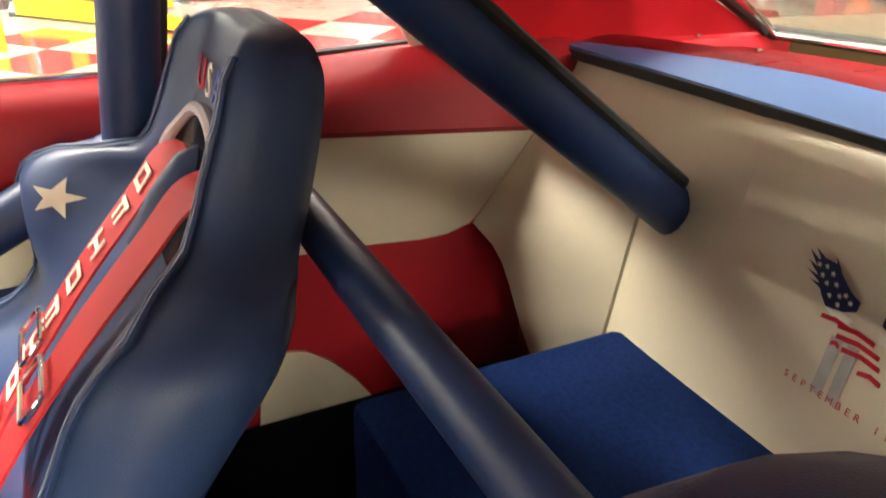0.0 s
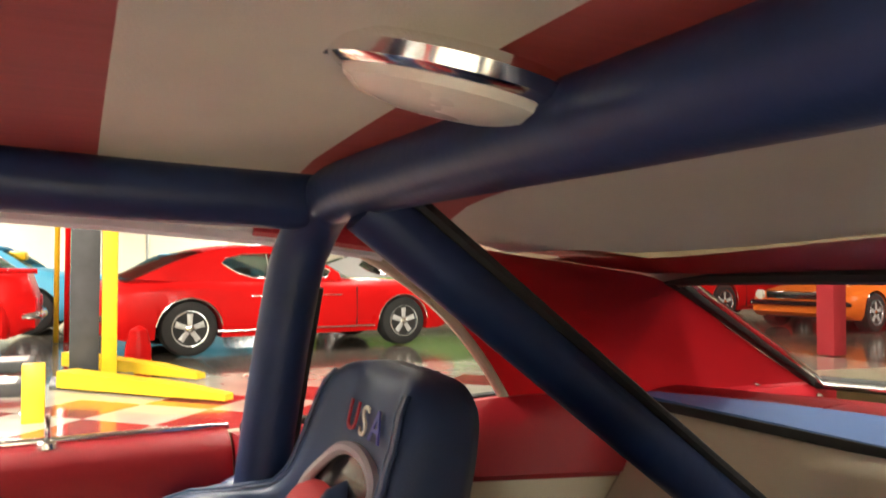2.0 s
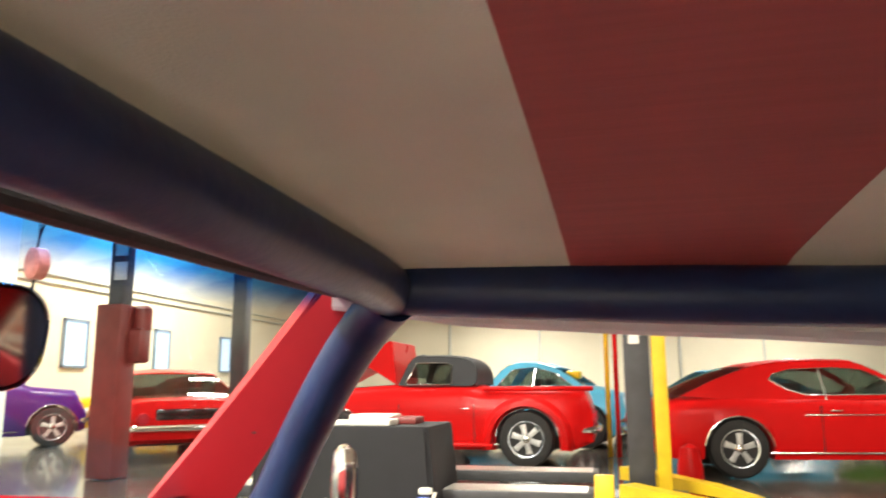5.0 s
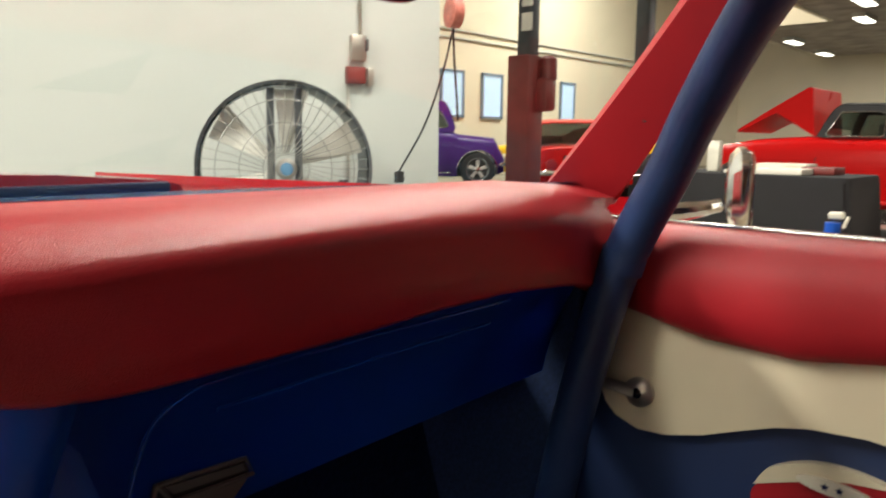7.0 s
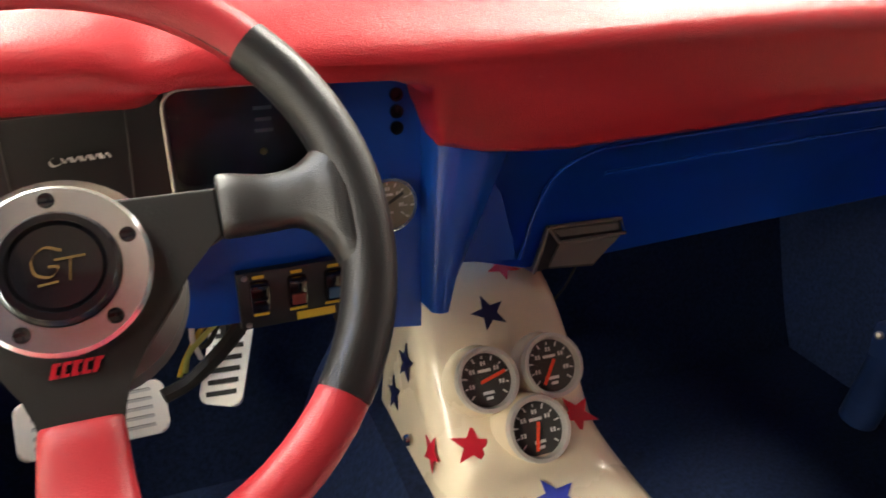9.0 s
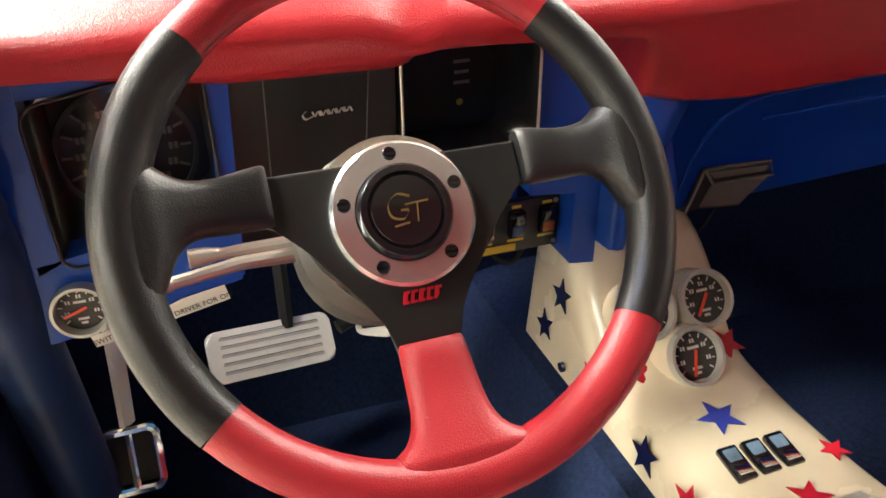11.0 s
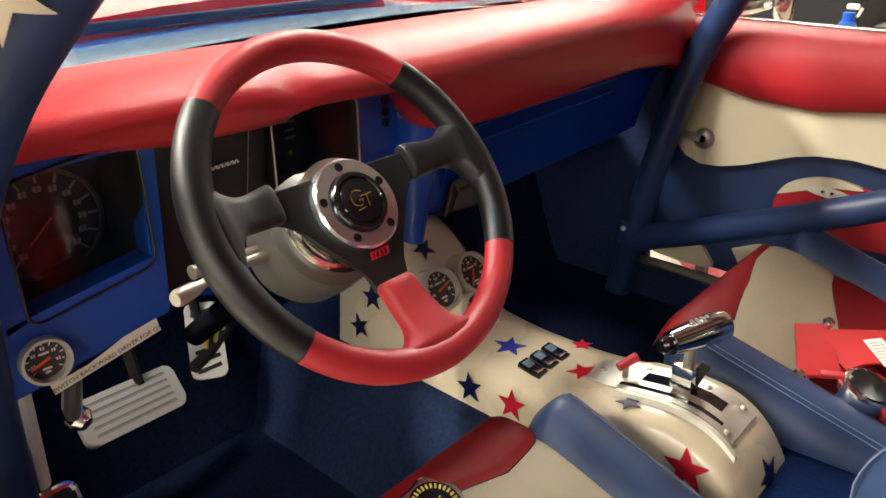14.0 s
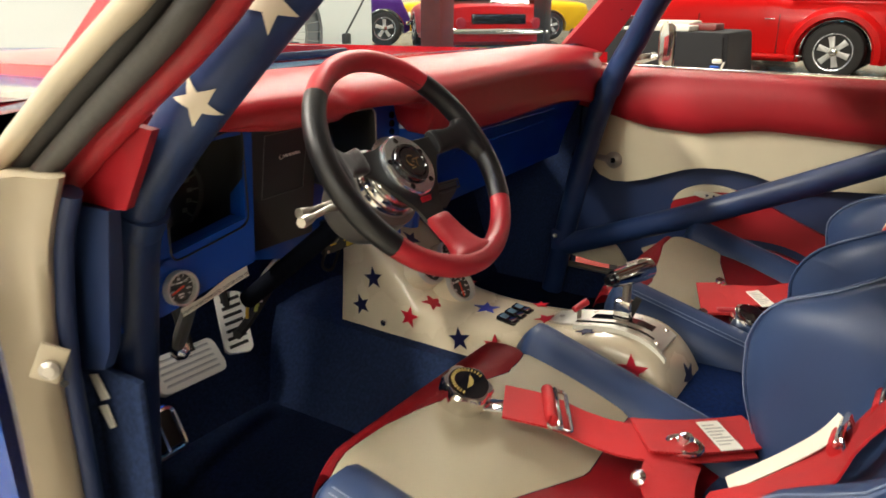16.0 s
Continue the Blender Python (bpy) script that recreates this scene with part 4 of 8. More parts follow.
def star_on_tube(p0, p1, r, where, angle_dir, size, turn):
    """A star wrapped on a tube; where: share of the way from p0 to p1, angle_dir: the way its middle faces."""
    p0, p1 = Vector(p0), Vector(p1)
    ax = (p1 - p0).normalized()
    n = Vector(angle_dir)
    n = (n - ax * n.dot(ax)).normalized()
    side = n.cross(ax)
    bm = bmesh.new()
    pts = star_pts(size, turn, 0.40)
    c = bm.verts.new((0, 0, 0))
    vs = [bm.verts.new((x, y, 0)) for x, y in pts]
    for i in range(10):
        bm.faces.new((c, vs[i], vs[(i + 1) % 10]))
    bmesh.ops.subdivide_edges(bm, edges=bm.edges[:], cuts=5, use_grid_fill=True)
    for v in bm.verts:
        a = v.co.x / r
        v.co = p0.lerp(p1, where) + ax * v.co.y + (r + 0.0012) * (math.cos(a) * n + math.sin(a) * side)
    return bm


for p0, p1, sz, tn in (((-0.632, 0.591, 0.896), (-0.626, 0.524, 0.960), 0.028, 0.25), ((-0.614, 0.505, 0.985), (-0.590, 0.478, 1.028), 0.028, 0.1)):
    part("cage_star", star_on_tube(p0, p1, 0.0325, 0.5, (-0.75, -0.65, 0.1), sz, tn), STARCREAM, cage, "cream vinyl star")

# ---- dashboard ----
dash = thing("dashboard", (0, 0.80, 0.62), "blue painted dashboard under a red padded vinyl top", "dashboard")
LOW = [(-0.69, 0.868), (-0.54, 0.862), (-0.44, 0.848), (-0.325, 0.846), (-0.312, 0.847), (-0.302, 0.856), (-0.22, 0.859), (-0.14, 0.853), (-0.115, 0.838), (-0.107, 0.797), (-0.06, 0.786), (0.0, 0.781), (0.17, 0.784), (0.3, 0.790), (0.42, 0.792), (0.55, 0.783), (0.65, 0.762)]
bm = bmesh.new()
secs = []
xs = sorted(set(span(-0.68, -0.34, 14) + span(-0.34, -0.28, 8) + span(-0.28, -0.13, 8) + span(-0.13, -0.09, 8) + span(-0.09, 0.66, 30)))
for x in xs:
    zl = lerp_table(LOW, x)
    e = max(0.0, (abs(x) - 0.50) / 0.18)
    back = 0.868 - 0.08 * (x / 0.68) ** 2
    yf = 0.652 + 0.020 * (x / 0.65) ** 2 + 0.02 * e * e
    hump = 0.010 * math.exp(-((x + 0.37) / 0.2) ** 2)
    dip = -0.010 * math.exp(-((x + 0.312) / 0.02) ** 2)
    zc = 0.874 + hump * 1.2 + 0.006 * math.sin(7 * x) - 0.006 * e
    zt = 0.910 - 0.012 * e + hump * 0.4
    yb = 0.700 if zl > 0.83 else 0.692
    yl = (0.668 if zl > 0.83 else 0.672) + 0.02 * e * e
    secs.append([V(x, y, z) for y, z in ((back, 0.893), (0.5 * (back + 0.775), 0.905 - 0.006 * e), (0.775 - 0.02 * e, zt), (0.725, zt - 0.004), (0.688, zt - 0.014), (yf + 0.010, zc + 0.008 + dip), (yf, zc - 0.004 + dip), (yf + 0.002, zc - 0.016 + dip * 0.6), (0.5 * (yf + yl), 0.5 * (zc - 0.016 + zl)), (yl, zl + 0.006), (yl + 0.008, zl), (yb + 0.02, zl + 0.002), (0.79 - 0.03 * e, 0.85), (back - 0.004, 0.87))])
rings(bm, secs)
part("dash_pad", bm, REDPAD, dash, "red padded vinyl dash top", angle=60)
# blue driver-side fascia with openings
FY = 0.722


def fascia(pts, y0=FY, y1=FY + 0.03, material=PAINTBLUE, label="", name="fascia"):
    return part(name, plate([(x, y0, z) for x, z in pts], (0, y1 - y0, 0), 0.0), material, dash, label, smooth=False)


fascia([(-0.69, 0.635), (-0.69, 0.87), (-0.580, 0.865), (-0.582, 0.708)] + [(-0.600, 0.70), (-0.600, 0.637)], label="blue painted fascia")
fascia([(-0.600, 0.637), (-0.600, 0.708), (-0.458, 0.730), (-0.450, 0.672), (-0.450, 0.665)], label="blue painted fascia")
fascia([(-0.582, 0.862), (-0.436, 0.855), (-0.448, 0.668), (-0.462, 0.668), (-0.453, 0.842), (-0.580, 0.838)], FY + 0.001, label="blue painted fascia edge")
fascia([(-0.176, 0.858), (-0.10, 0.845), (-0.100, 0.60), (-0.128, 0.604), (-0.128, 0.684), (-0.176, 0.690)], FY + 0.012, FY + 0.07, label="blue painted centre fascia")
fascia([(-0.45, 0.655), (-0.45, 0.690), (-0.30, 0.735), (-0.17, 0.735), (-0.17, 0.61), (-0.30, 0.615)], FY + 0.055, FY + 0.075, label="blue lower fascia")
# deep instrument pods
for x0, x1, z0, z1, sk in ((-0.580, -0.456, 0.712, 0.842, 0.010), (-0.302, -0.180, 0.738, 0.845, 0.0)):
    cx, cz = (x0 + x1) / 2, (z0 + z1) / 2
    rr = round_rect(x1 - x0, z1 - z0, 0.014, 4)
    bm = bmesh.new()
    rings(bm, [[V(cx + x * k, FY + d, cz + z * k + sk * (x / 0.06)) for x, z in rr] for k, d in ((1.04, -0.001), (1.0, 0.004), (0.97, 0.04), (0.95, 0.086))], caps=False)
    pod = part("instrument_pod", bm, PLASTIC, dash, "black instrument pod")
    part("pod_rim", tube(bmesh.new(), [V(cx + x * 1.02, FY - 0.001, cz + z * 1.02 + sk * (x / 0.06)) for x, z in rr + rr[:1]], 0.0014, 8), SATIN if x0 > -0.5 else PLASTIC, pod, "thin rim")
    part("pod_back", plate([(cx + x * 1.1, FY + 0.085, cz + z * 1.1) for x, z in rr], (0, 0.004, 0)), PLASTIC, pod, smooth=False)
    g = plate([(cx + x * 0.97, FY + 0.010, cz + z * 0.97 + sk * (x / 0.06)) for x, z in rr], (0, 0.001, 0))
    gp = part("pod_glass", g, DIALGLASS, pod, smooth=False)
    gp.visible_shadow = False
    if x0 < -0.5:
        mdial = basis((-0.523, FY + 0.078, 0.763), (1, 0, 0), (0, 0, 1))
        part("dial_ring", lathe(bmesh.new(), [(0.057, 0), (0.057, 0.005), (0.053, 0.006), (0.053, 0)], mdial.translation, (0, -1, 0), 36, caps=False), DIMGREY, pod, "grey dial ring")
        bm = bmesh.new()
        for k in range(13):
            a = radians(225 - 22.5 * k)
            bars(bm, mdial @ Matrix.Rotation(a, 4, "Z"), [(0.047, 0, 0.009, 0.0022)])
            bars(bm, mdial @ Matrix.Translation((0.037 * math.cos(a), 0.037 * math.sin(a), 0)), [(-0.0022, 0, 0.0032, 0.006), (0.0022, 0, 0.0032, 0.006)])
        part("dial_marks", bm, SHADEINK, pod, "pale dial numbers darkened for the pod's shade, as plain bars")
        part("needle", bars(bmesh.new(), mdial @ Matrix.Rotation(radians(222), 4, "Z") @ Matrix.Translation((0, 0, 0.002)), [(0.008, 0, 0.034, 0.0018)]), SHADERED, pod, "orange needle darkened for the pod's shade")
    else:
        mdial = basis((cx + 0.02, FY + 0.080, cz - 0.005), (1, 0, 0), (0, 0, 1))
        part("dial_marks", bars(bmesh.new(), mdial, [(0, 0.02, 0.016, 0.003), (0, 0.01, 0.014, 0.003), (0, 0.0, 0.016, 0.003)]), SHADEINK, pod)
        part("warning_lamp", lathe(bmesh.new(), [(0.0035, 0), (0.002, 0.002)], (cx + 0.018, FY + 0.079, cz - 0.024), (0, -1, 0), 10), YELLOWINK, pod, "small yellow warning lamp")
# black centre plate between the pods
cp = part("centre_plate", plate([(-0.440, FY + 0.004, 0.852), (-0.306, FY + 0.004, 0.850), (-0.304, FY + 0.03, 0.665), (-0.448, FY + 0.03, 0.665)], (0, 0.02, 0)), PLASTIC, dash, "black plastic centre plate", smooth=False)
rr = [(-0.411, 0.833), (-0.328, 0.835), (-0.333, 0.745), (-0.414, 0.742)]
part("plate_line", tube(bmesh.new(), [(x, FY + 0.002 + 0.13 * (0.85 - z) , z) for x, z in rr + rr[:1]], 0.0007, 6), DIMGREY, cp, "thin grey border line")
mb = basis((-0.364, FY + 0.0085, 0.800), (1, 0, 0.04), (0, 0.13, 1)) @ Matrix.Scale(0.72, 4)
bm = bmesh.new()
ribbon(bm, [mb @ V(p.x, p.y, 0.001) for p in curve([(-0.022, 0.004, 0), (-0.027, 0.0, 0), (-0.024, -0.005, 0), (-0.016, -0.003, 0)], 5)], mb.to_3x3() @ V(0.002, 0.0015, 0), 0.001)
for k in range(5):
    x = -0.013 + 0.009 * k
    ribbon(bm, [mb @ V(p.x, p.y, 0.001) for p in curve([(x - 0.003, 0.002, 0), (x, -0.0035, 0), (x + 0.003, 0.002, 0), (x + 0.006, -0.0035, 0)], 3)], mb.to_3x3() @ V(0.0018, 0.001, 0), 0.001)
part("script_badge", bm, INK, cp, "chrome script badge as plain wavy strokes")
# centre fascia fittings
for z in (0.826, 0.812, 0.798):
    part("indicator_socket", lathe(bmesh.new(), [(0.0058, 0), (0.0058, 0.003), (0.0035, 0.003), (0.0035, 0.001)], (-0.122, FY + 0.012, z), (0, -1, 0), 14), GLOSSBLACK, dash, "small indicator socket")


def gauge(at, normal, up, r, parent, needle, face=DIAL, depth=0.012, label="round gauge with bright bezel", marks=11):
    n = Vector(normal).normalized()
    right = Vector(up).cross(n).normalized()
    m = Matrix.Translation(at) @ Matrix((right, n.cross(right), n)).transposed().to_4x4()
    g = part("gauge", lathe(bmesh.new(), [(r * 0.98, -0.004), (r, depth * 0.5), (r * 0.97, depth), (r * 0.86, depth), (r * 0.82, depth * 0.45), (r * 0.80, depth * 0.3)], at, n, 36, caps=False), BEZEL if face is DIAL else CHROME, parent, label)
    part("gauge_face", lathe(bmesh.new(), [(r * 0.83, depth * 0.25), (0.0001, depth * 0.25)], at, n, 32, caps=False), face, g)
    bm = bmesh.new()
    for k in range(marks):
        a = radians(220 - 260 * k / (marks - 1))
        bars(bm, m @ Matrix.Translation((0, 0, depth * 0.25)) @ Matrix.Rotation(a, 4, "Z"), [(r * 0.68, 0, r * (0.16 if k % 2 == 0 else 0.09), r * 0.045)], 0.0003)
    for wx, wy, ww in ((0, 0.28, 0.42), (0, -0.38, 0.36), (0, -0.54, 0.22)):
        bars(bm, m @ Matrix.Translation((0, 0, depth * 0.25)), [(wx * r, wy * r, ww * r, r * 0.09)], 0.0003)
    for k in range(1, marks - 1, 2):
        a = radians(220 - 260 * k / (marks - 1))
        bars(bm, m @ Matrix.Translation((r * 0.50 * math.cos(a), r * 0.50 * math.sin(a), depth * 0.25)), [(-0.05 * r, 0, 0.06 * r, 0.13 * r), (0.05 * r, 0, 0.06 * r, 0.13 * r)], 0.0003)
    part("gauge_marks", bm, INK, g, "white tick marks and plain bars")
    part("gauge_needle", bars(bmesh.new(), m @ Matrix.Translation((0, 0, depth * 0.4)) @ Matrix.Rotation(radians(needle), 4, "Z"), [(r * 0.22, 0, r * 0.85, r * 0.10)], 0.0008), NEEDLE if face is DIAL else DIAL, g, "slim needle")
    gg = part("gauge_glass", lathe(bmesh.new(), [(r * 0.85, depth * 0.9), (0.0001, depth * 0.95)], at, n, 24, caps=False), DIALGLASS, g)
    gg.visible_shadow = False
    return g


PALE = mat("pale_clock_face", (0.24, 0.22, 0.17), 0.3, var=0.2)
gauge((-0.133, FY + 0.008, 0.734), (0, -1, 0.1), (0, 0.1, 1), 0.0245, dash, 30, PALE, label="round clock with chrome bezel")
gauge((-0.577, FY - 0.002, 0.668), (-0.05, -1, 0.1), (0, 0.1, 1), 0.0228, dash, 200, label="round voltage gauge with grey bezel")
# rounded blue return and passenger fascia with pressed lines
bm = bmesh.new()
secs = []
for z in (0.80, 0.77, 0.74, 0.71, 0.68, 0.65, 0.632, 0.626):
    f = max(0.0, (0.79 - z) / 0.16)
    a, b = -0.101, -0.020 - 0.052 * f
    m, k = (a + b) / 2 + 0.004, 0.79 - z
    secs.append([V(a, 0.745, z), V(a + 0.003, 0.712, z), V(a + 0.011, 0.700 + 0.04 * k, z), V(m, 0.694 + 0.08 * k, z), V(b - 0.006, 0.705 + 0.11 * k, z), V(b, 0.735 + 0.12 * k, z), V(b, 0.80, z), V(a, 0.80, z)])
rings(bm, secs)
part("centre_post", bm, PAINTBLUE, dash, "blue painted tapering centre post", angle=70)
part("post_gusset", plate([(-0.075, 0.744, 0.75), (-0.040, 0.744, 0.752), (-0.016, 0.746, 0.722), (-0.006, 0.748, 0.690), (0.002, 0.750, 0.668), (0.007, 0.752, 0.644), (-0.060, 0.752, 0.652), (-0.085, 0.752, 0.660)], (0, 0.006, 0), 0.002), PAINTBLUE, dash, "blue painted gusset")
bm = bmesh.new()
sheet(bm, lambda x, v: V(x, 0.715 + 0.075 * v + 0.012 * math.sin(math.pi * v), 0.80 - (0.19 - 0.03 * max(0, x - 0.1) - 0.022 * min(1, max(0, (0.04 - x) / 0.07))) * v), span(-0.034, 0.655, 30), span(0, 1, 12), 0.012)
gb = part("glovebox_fascia", bm, PAINTBLUE, dash, "blue painted passenger fascia")


def fas(x, z):
    v = (0.80 - z) / (0.19 - 0.03 * max(0, x - 0.1))
    return V(x, 0.7135 + 0.075 * v + 0.012 * math.sin(math.pi * v), z)


for pts in ([(0.03, 0.625), (0.035, 0.68), (0.045, 0.725), (0.07, 0.748), (0.11, 0.756), (0.3, 0.762), (0.50, 0.764)], [(0.105, 0.722), (0.25, 0.728), (0.48, 0.735)]):
    part("pressed_line", tube(bmesh.new(), curve([fas(*p) for p in pts], 6), 0.0022, 6), PAINTBLUE, gb, "pressed bead line")
# small black controller box under the dash
BQ = [(0.054, 0.664), (0.142, 0.661), (0.150, 0.643), (0.121, 0.602), (0.060, 0.609), (0.045, 0.607)]
bx = part("controller_box", plate([(x, 0.774 + (0.664 - z) * 0.15, z) for x, z in BQ], (0.004, 0.05, -0.012), 0.003), PLASTIC, dash, "small black box with a grey rimmed lid")
part("box_lid_rim", tube(bmesh.new(), [(x, 0.771, z) for x, z in ((0.054, 0.664), (0.142, 0.661), (0.150, 0.643), (0.068, 0.644), (0.054, 0.664))], 0.0022, 6), GREYPLASTIC, bx, "grey lid rim")
part("box_lid", plate([(0.062, 0.772, 0.659), (0.139, 0.772, 0.656), (0.143, 0.774, 0.647), (0.071, 0.774, 0.649)], (0, 0.003, 0), 0.001), GREYPLASTIC, bx, "dull grey lid")
part("box_side_rim", tube(bmesh.new(), [(0.054, 0.772, 0.664), (0.050, 0.776, 0.636), (0.045, 0.781, 0.607)], 0.0022, 6), GREYPLASTIC, bx, "grey edge")
part("box_face", plate([(0.070, 0.774, 0.640), (0.145, 0.774, 0.638), (0.119, 0.781, 0.606), (0.063, 0.780, 0.612)], (0, 0.003, 0), 0.001), GREYPLASTIC, bx, "worn grey face")
part("box_cable", tube(bmesh.new(), curve([(0.12, 0.81, 0.60), (0.115, 0.83, 0.55), (0.095, 0.84, 0.52)], 4), 0.0018, 6), RUBBER, bx, "thin black cable")
# switch panel
sw = part("switch_panel", bblock((-0.194, 0.770, 0.640), (0.138, 0.010, 0.058), 0.002), PLASTIC, dash, "black switch panel with rocker switches")
SWB = mat("blue_rocker_lens", (0.03, 0.07, 0.14), 0.25, var=0.05)
SWR = mat("red_rocker_lens", (0.14, 0.025, 0.02), 0.25, var=0.05)
SWO = mat("orange_rocker_lens", (0.26, 0.07, 0.02), 0.25, var=0.05)
for k, mm in enumerate((GLOSSBLACK, SWR, SWB, SWO)):
    x = -0.244 + 0.034 * k
    r = part("rocker", bblock((x, 0.763, 0.645), (0.018, 0.012, 0.030), 0.003, Matrix.Rotation(radians(9), 4, "X")), GLOSSBLACK, sw)
    part("rocker_lens", bblock((x, 0.7575, 0.639), (0.013, 0.003, 0.012), 0.001, Matrix.Rotation(radians(9), 4, "X")), mm, r)
msw = basis((-0.194, 0.7646, 0.640), (1, 0, 0), (0, 0, 1))
for x, z, w, h in ((-0.050, 0.024, 0.010, 0.003), (-0.016, 0.024, 0.010, 0.003), (0.018, 0.024, 0.010, 0.003), (0.052, 0.024, 0.010, 0.003), (-0.050, -0.014, 0.014, 0.0025), (-0.016, -0.014, 0.016, 0.0025), (0.018, -0.014, 0.018, 0.0025), (0.052, -0.014, 0.018, 0.0025), (0.0, -0.022, 0.036, 0.008)):
    part("panel_print", bars(bmesh.new(), msw, [(x, z, w, h)]), YELLOWINK, sw, "yellow print as a plain bar")
for x, z in ((-0.062, 0.024), (0.062, 0.024), (-0.062, -0.024), (0.062, -0.024)):
    part("panel_screw", lathe(bmesh.new(), [(0.003, 0), (0.002, 0.002)], msw @ V(x, z, 0), (0, -1, 0), 10), SATIN, sw)
# paper note along the lower edge
ml = basis((-0.520, FY - 0.0015, 0.647), (1, 0, 0.20), (0, 0, 1))
note = part("paper_note", plate([ml @ V(x, y, 0) for x, y in ((-0.058, -0.009), (0.056, -0.009), (0.056, 0.006), (0.02, 0.007), (-0.02, 0.001), (-0.058, 0.003))], (0, -0.0006, 0)), PAPER, dash, "torn paper note with printed words", smooth=False)
words("note_text", "SWITCH BACKWARD DRIVER FOR ON", 0.0068, ml @ Matrix.Translation((0, -0.0045, 0.0012)), DIAL, note, extrude=0.0001)
part("lever_knob", tube(bmesh.new(), [(-0.552, 0.735, 0.632), (-0.548, 0.77, 0.575), (-0.546, 0.78, 0.558)], [0.009, 0.010, 0.008], 10), SATIN, dash, "brass pull rod")
part("pull_knob", lathe(bmesh.new(), [(0.006, -0.012), (0.013, -0.006), (0.014, 0.004), (0.008, 0.012)], (-0.540, 0.785, 0.548), (0.3, -0.8, -0.4), 16), CHROME, dash, "round chrome pull knob")

# ---- steering wheel and column ----
HUB = V(-0.363, 0.5160, 0.8130)
WM = basis(HUB, (1, 0, 0), (0, 0.625, 0.78))
WN = WM.to_3x3() @ V(0, 0, 1)
DISH = 0.003
HUBD = HUB - WN * DISH
WH = Matrix.Translation(-WN * DISH) @ WM
wheel = thing("steering_wheel", HUB, "three-spoke steering wheel with black and red leather rim", "steering wheel")
for a0, a1, mm, ll in ((45, 134, RIMRED, "red leather rim section"), (134, 218, RIMBLACK, "black leather rim section"), (218, 324, RIMRED, "red leather rim section"), (-36, 45, RIMBLACK, "black leather rim section")):
    pts = [WM @ V(0.1490 * math.cos(radians(a)), 0.1490 * math.sin(radians(a)), 0.009) for a in span(a0, a1, 22)]
    rr = [0.0138 + (0.0005 if mm is RIMBLACK else 0) + 0.0006 * math.sin(math.pi * k / 22) for k in range(23)]
    rim = part("rim_section", tube(bmesh.new(), pts, rr, 18), mm, wheel, ll)
    bm = bmesh.new()
    tube(bm, [WM @ V(0.1362 * math.cos(radians(a)), 0.1362 * math.sin(radians(a)), 0.0125) for a in span(a0 + 1, a1 - 1, 22)], 0.0007, 5)
    part("stitching", bm, RUBBER, rim, "dark stitched seam")


def wplate(pts, z0, z1, bev=0.0):
    return plate([WH @ V(x, y, z0) for x, y in pts], WN * (z1 - z0), bev)


def padded(stations, across):
    """A leather pad on the wheel plane: stations (along, side, half width, half thick, height)."""
    bm = bmesh.new()
    secs = []
    for c in curve([Vector((a, b, h)) for a, b, h, t, z in stations], 3):
        ring = []
        a = c.x
        t = lerp_table([(q[0], q[3]) for q in stations], a)
        z = lerp_table([(q[0], q[4]) for q in stations], a)
        for k in range(24):
            g = 2 * math.pi * k / 24
            cu, su = math.cos(g), math.sin(g)
            side = c.y + c.z * math.copysign(abs(cu) ** 0.6, cu)
            up = z + t * math.copysign(abs(su) ** 0.75, su)
            ring.append(WM @ (V(a, side, up) if across else V(side, a, up)))
        secs.append(ring)
    rings(bm, secs)
    return bm


half = [(0.078, 0.034), (0.078, 0.007), (0.068, 0.002), (0.058, -0.008), (0.051, -0.022), (0.033, -0.044), (0.022, -0.058), (0.0175, -0.082)]
part("hub_plate", wplate([(-x, y) for x, y in half] + half[::-1], -0.012, -0.006, 0.002), SPOKEB, wheel, "flat black three-spoke plate", smooth=False)
for s in (1, -1):
    grip = [(0.073, 0.0225, 0.0165, 0.008, -0.006), (0.077, 0.0225, 0.0175, 0.010, -0.005), (0.100, 0.0200, 0.0155, 0.0105, -0.002), (0.114, 0.0195, 0.0160, 0.0110, 0.002), (0.124, 0.0180, 0.0225, 0.0115, 0.005), (0.132, 0.0130, 0.0350, 0.0125, 0.008), (0.140, 0.0090, 0.0480, 0.0130, 0.009), (0.147, 0.0060, 0.0520, 0.0100, 0.009)]
    part("spoke_grip", padded([(s * (0.147 - (0.147 - a) * (0.93 if s > 0 else 1.02)), b, h, t, z - DISH * min(1, (0.142 - min(a, 0.142)) / 0.055)) for a, b, h, t, z in grip], True), RIMBLACK, wheel, "moulded black leather thumb grip", angle=80)
foot = [(-0.073, 0, 0.0175, 0.008, -0.006), (-0.077, 0, 0.0190, 0.010, -0.005), (-0.100, 0, 0.0205, 0.0105, 0.0), (-0.115, 0, 0.0225, 0.0110, 0.004), (-0.126, 0, 0.0290, 0.0115, 0.007), (-0.134, 0, 0.0430, 0.0120, 0.009), (-0.142, 0, 0.0520, 0.0110, 0.009), (-0.150, 0, 0.0400, 0.0080, 0.009)]
part("lower_grip", padded([(a, b, h, t, z - DISH * min(1, (0.142 - min(-a, 0.142)) / 0.055)) for a, b, h, t, z in foot], False), RIMRED, wheel, "red leather lower spoke", angle=80)
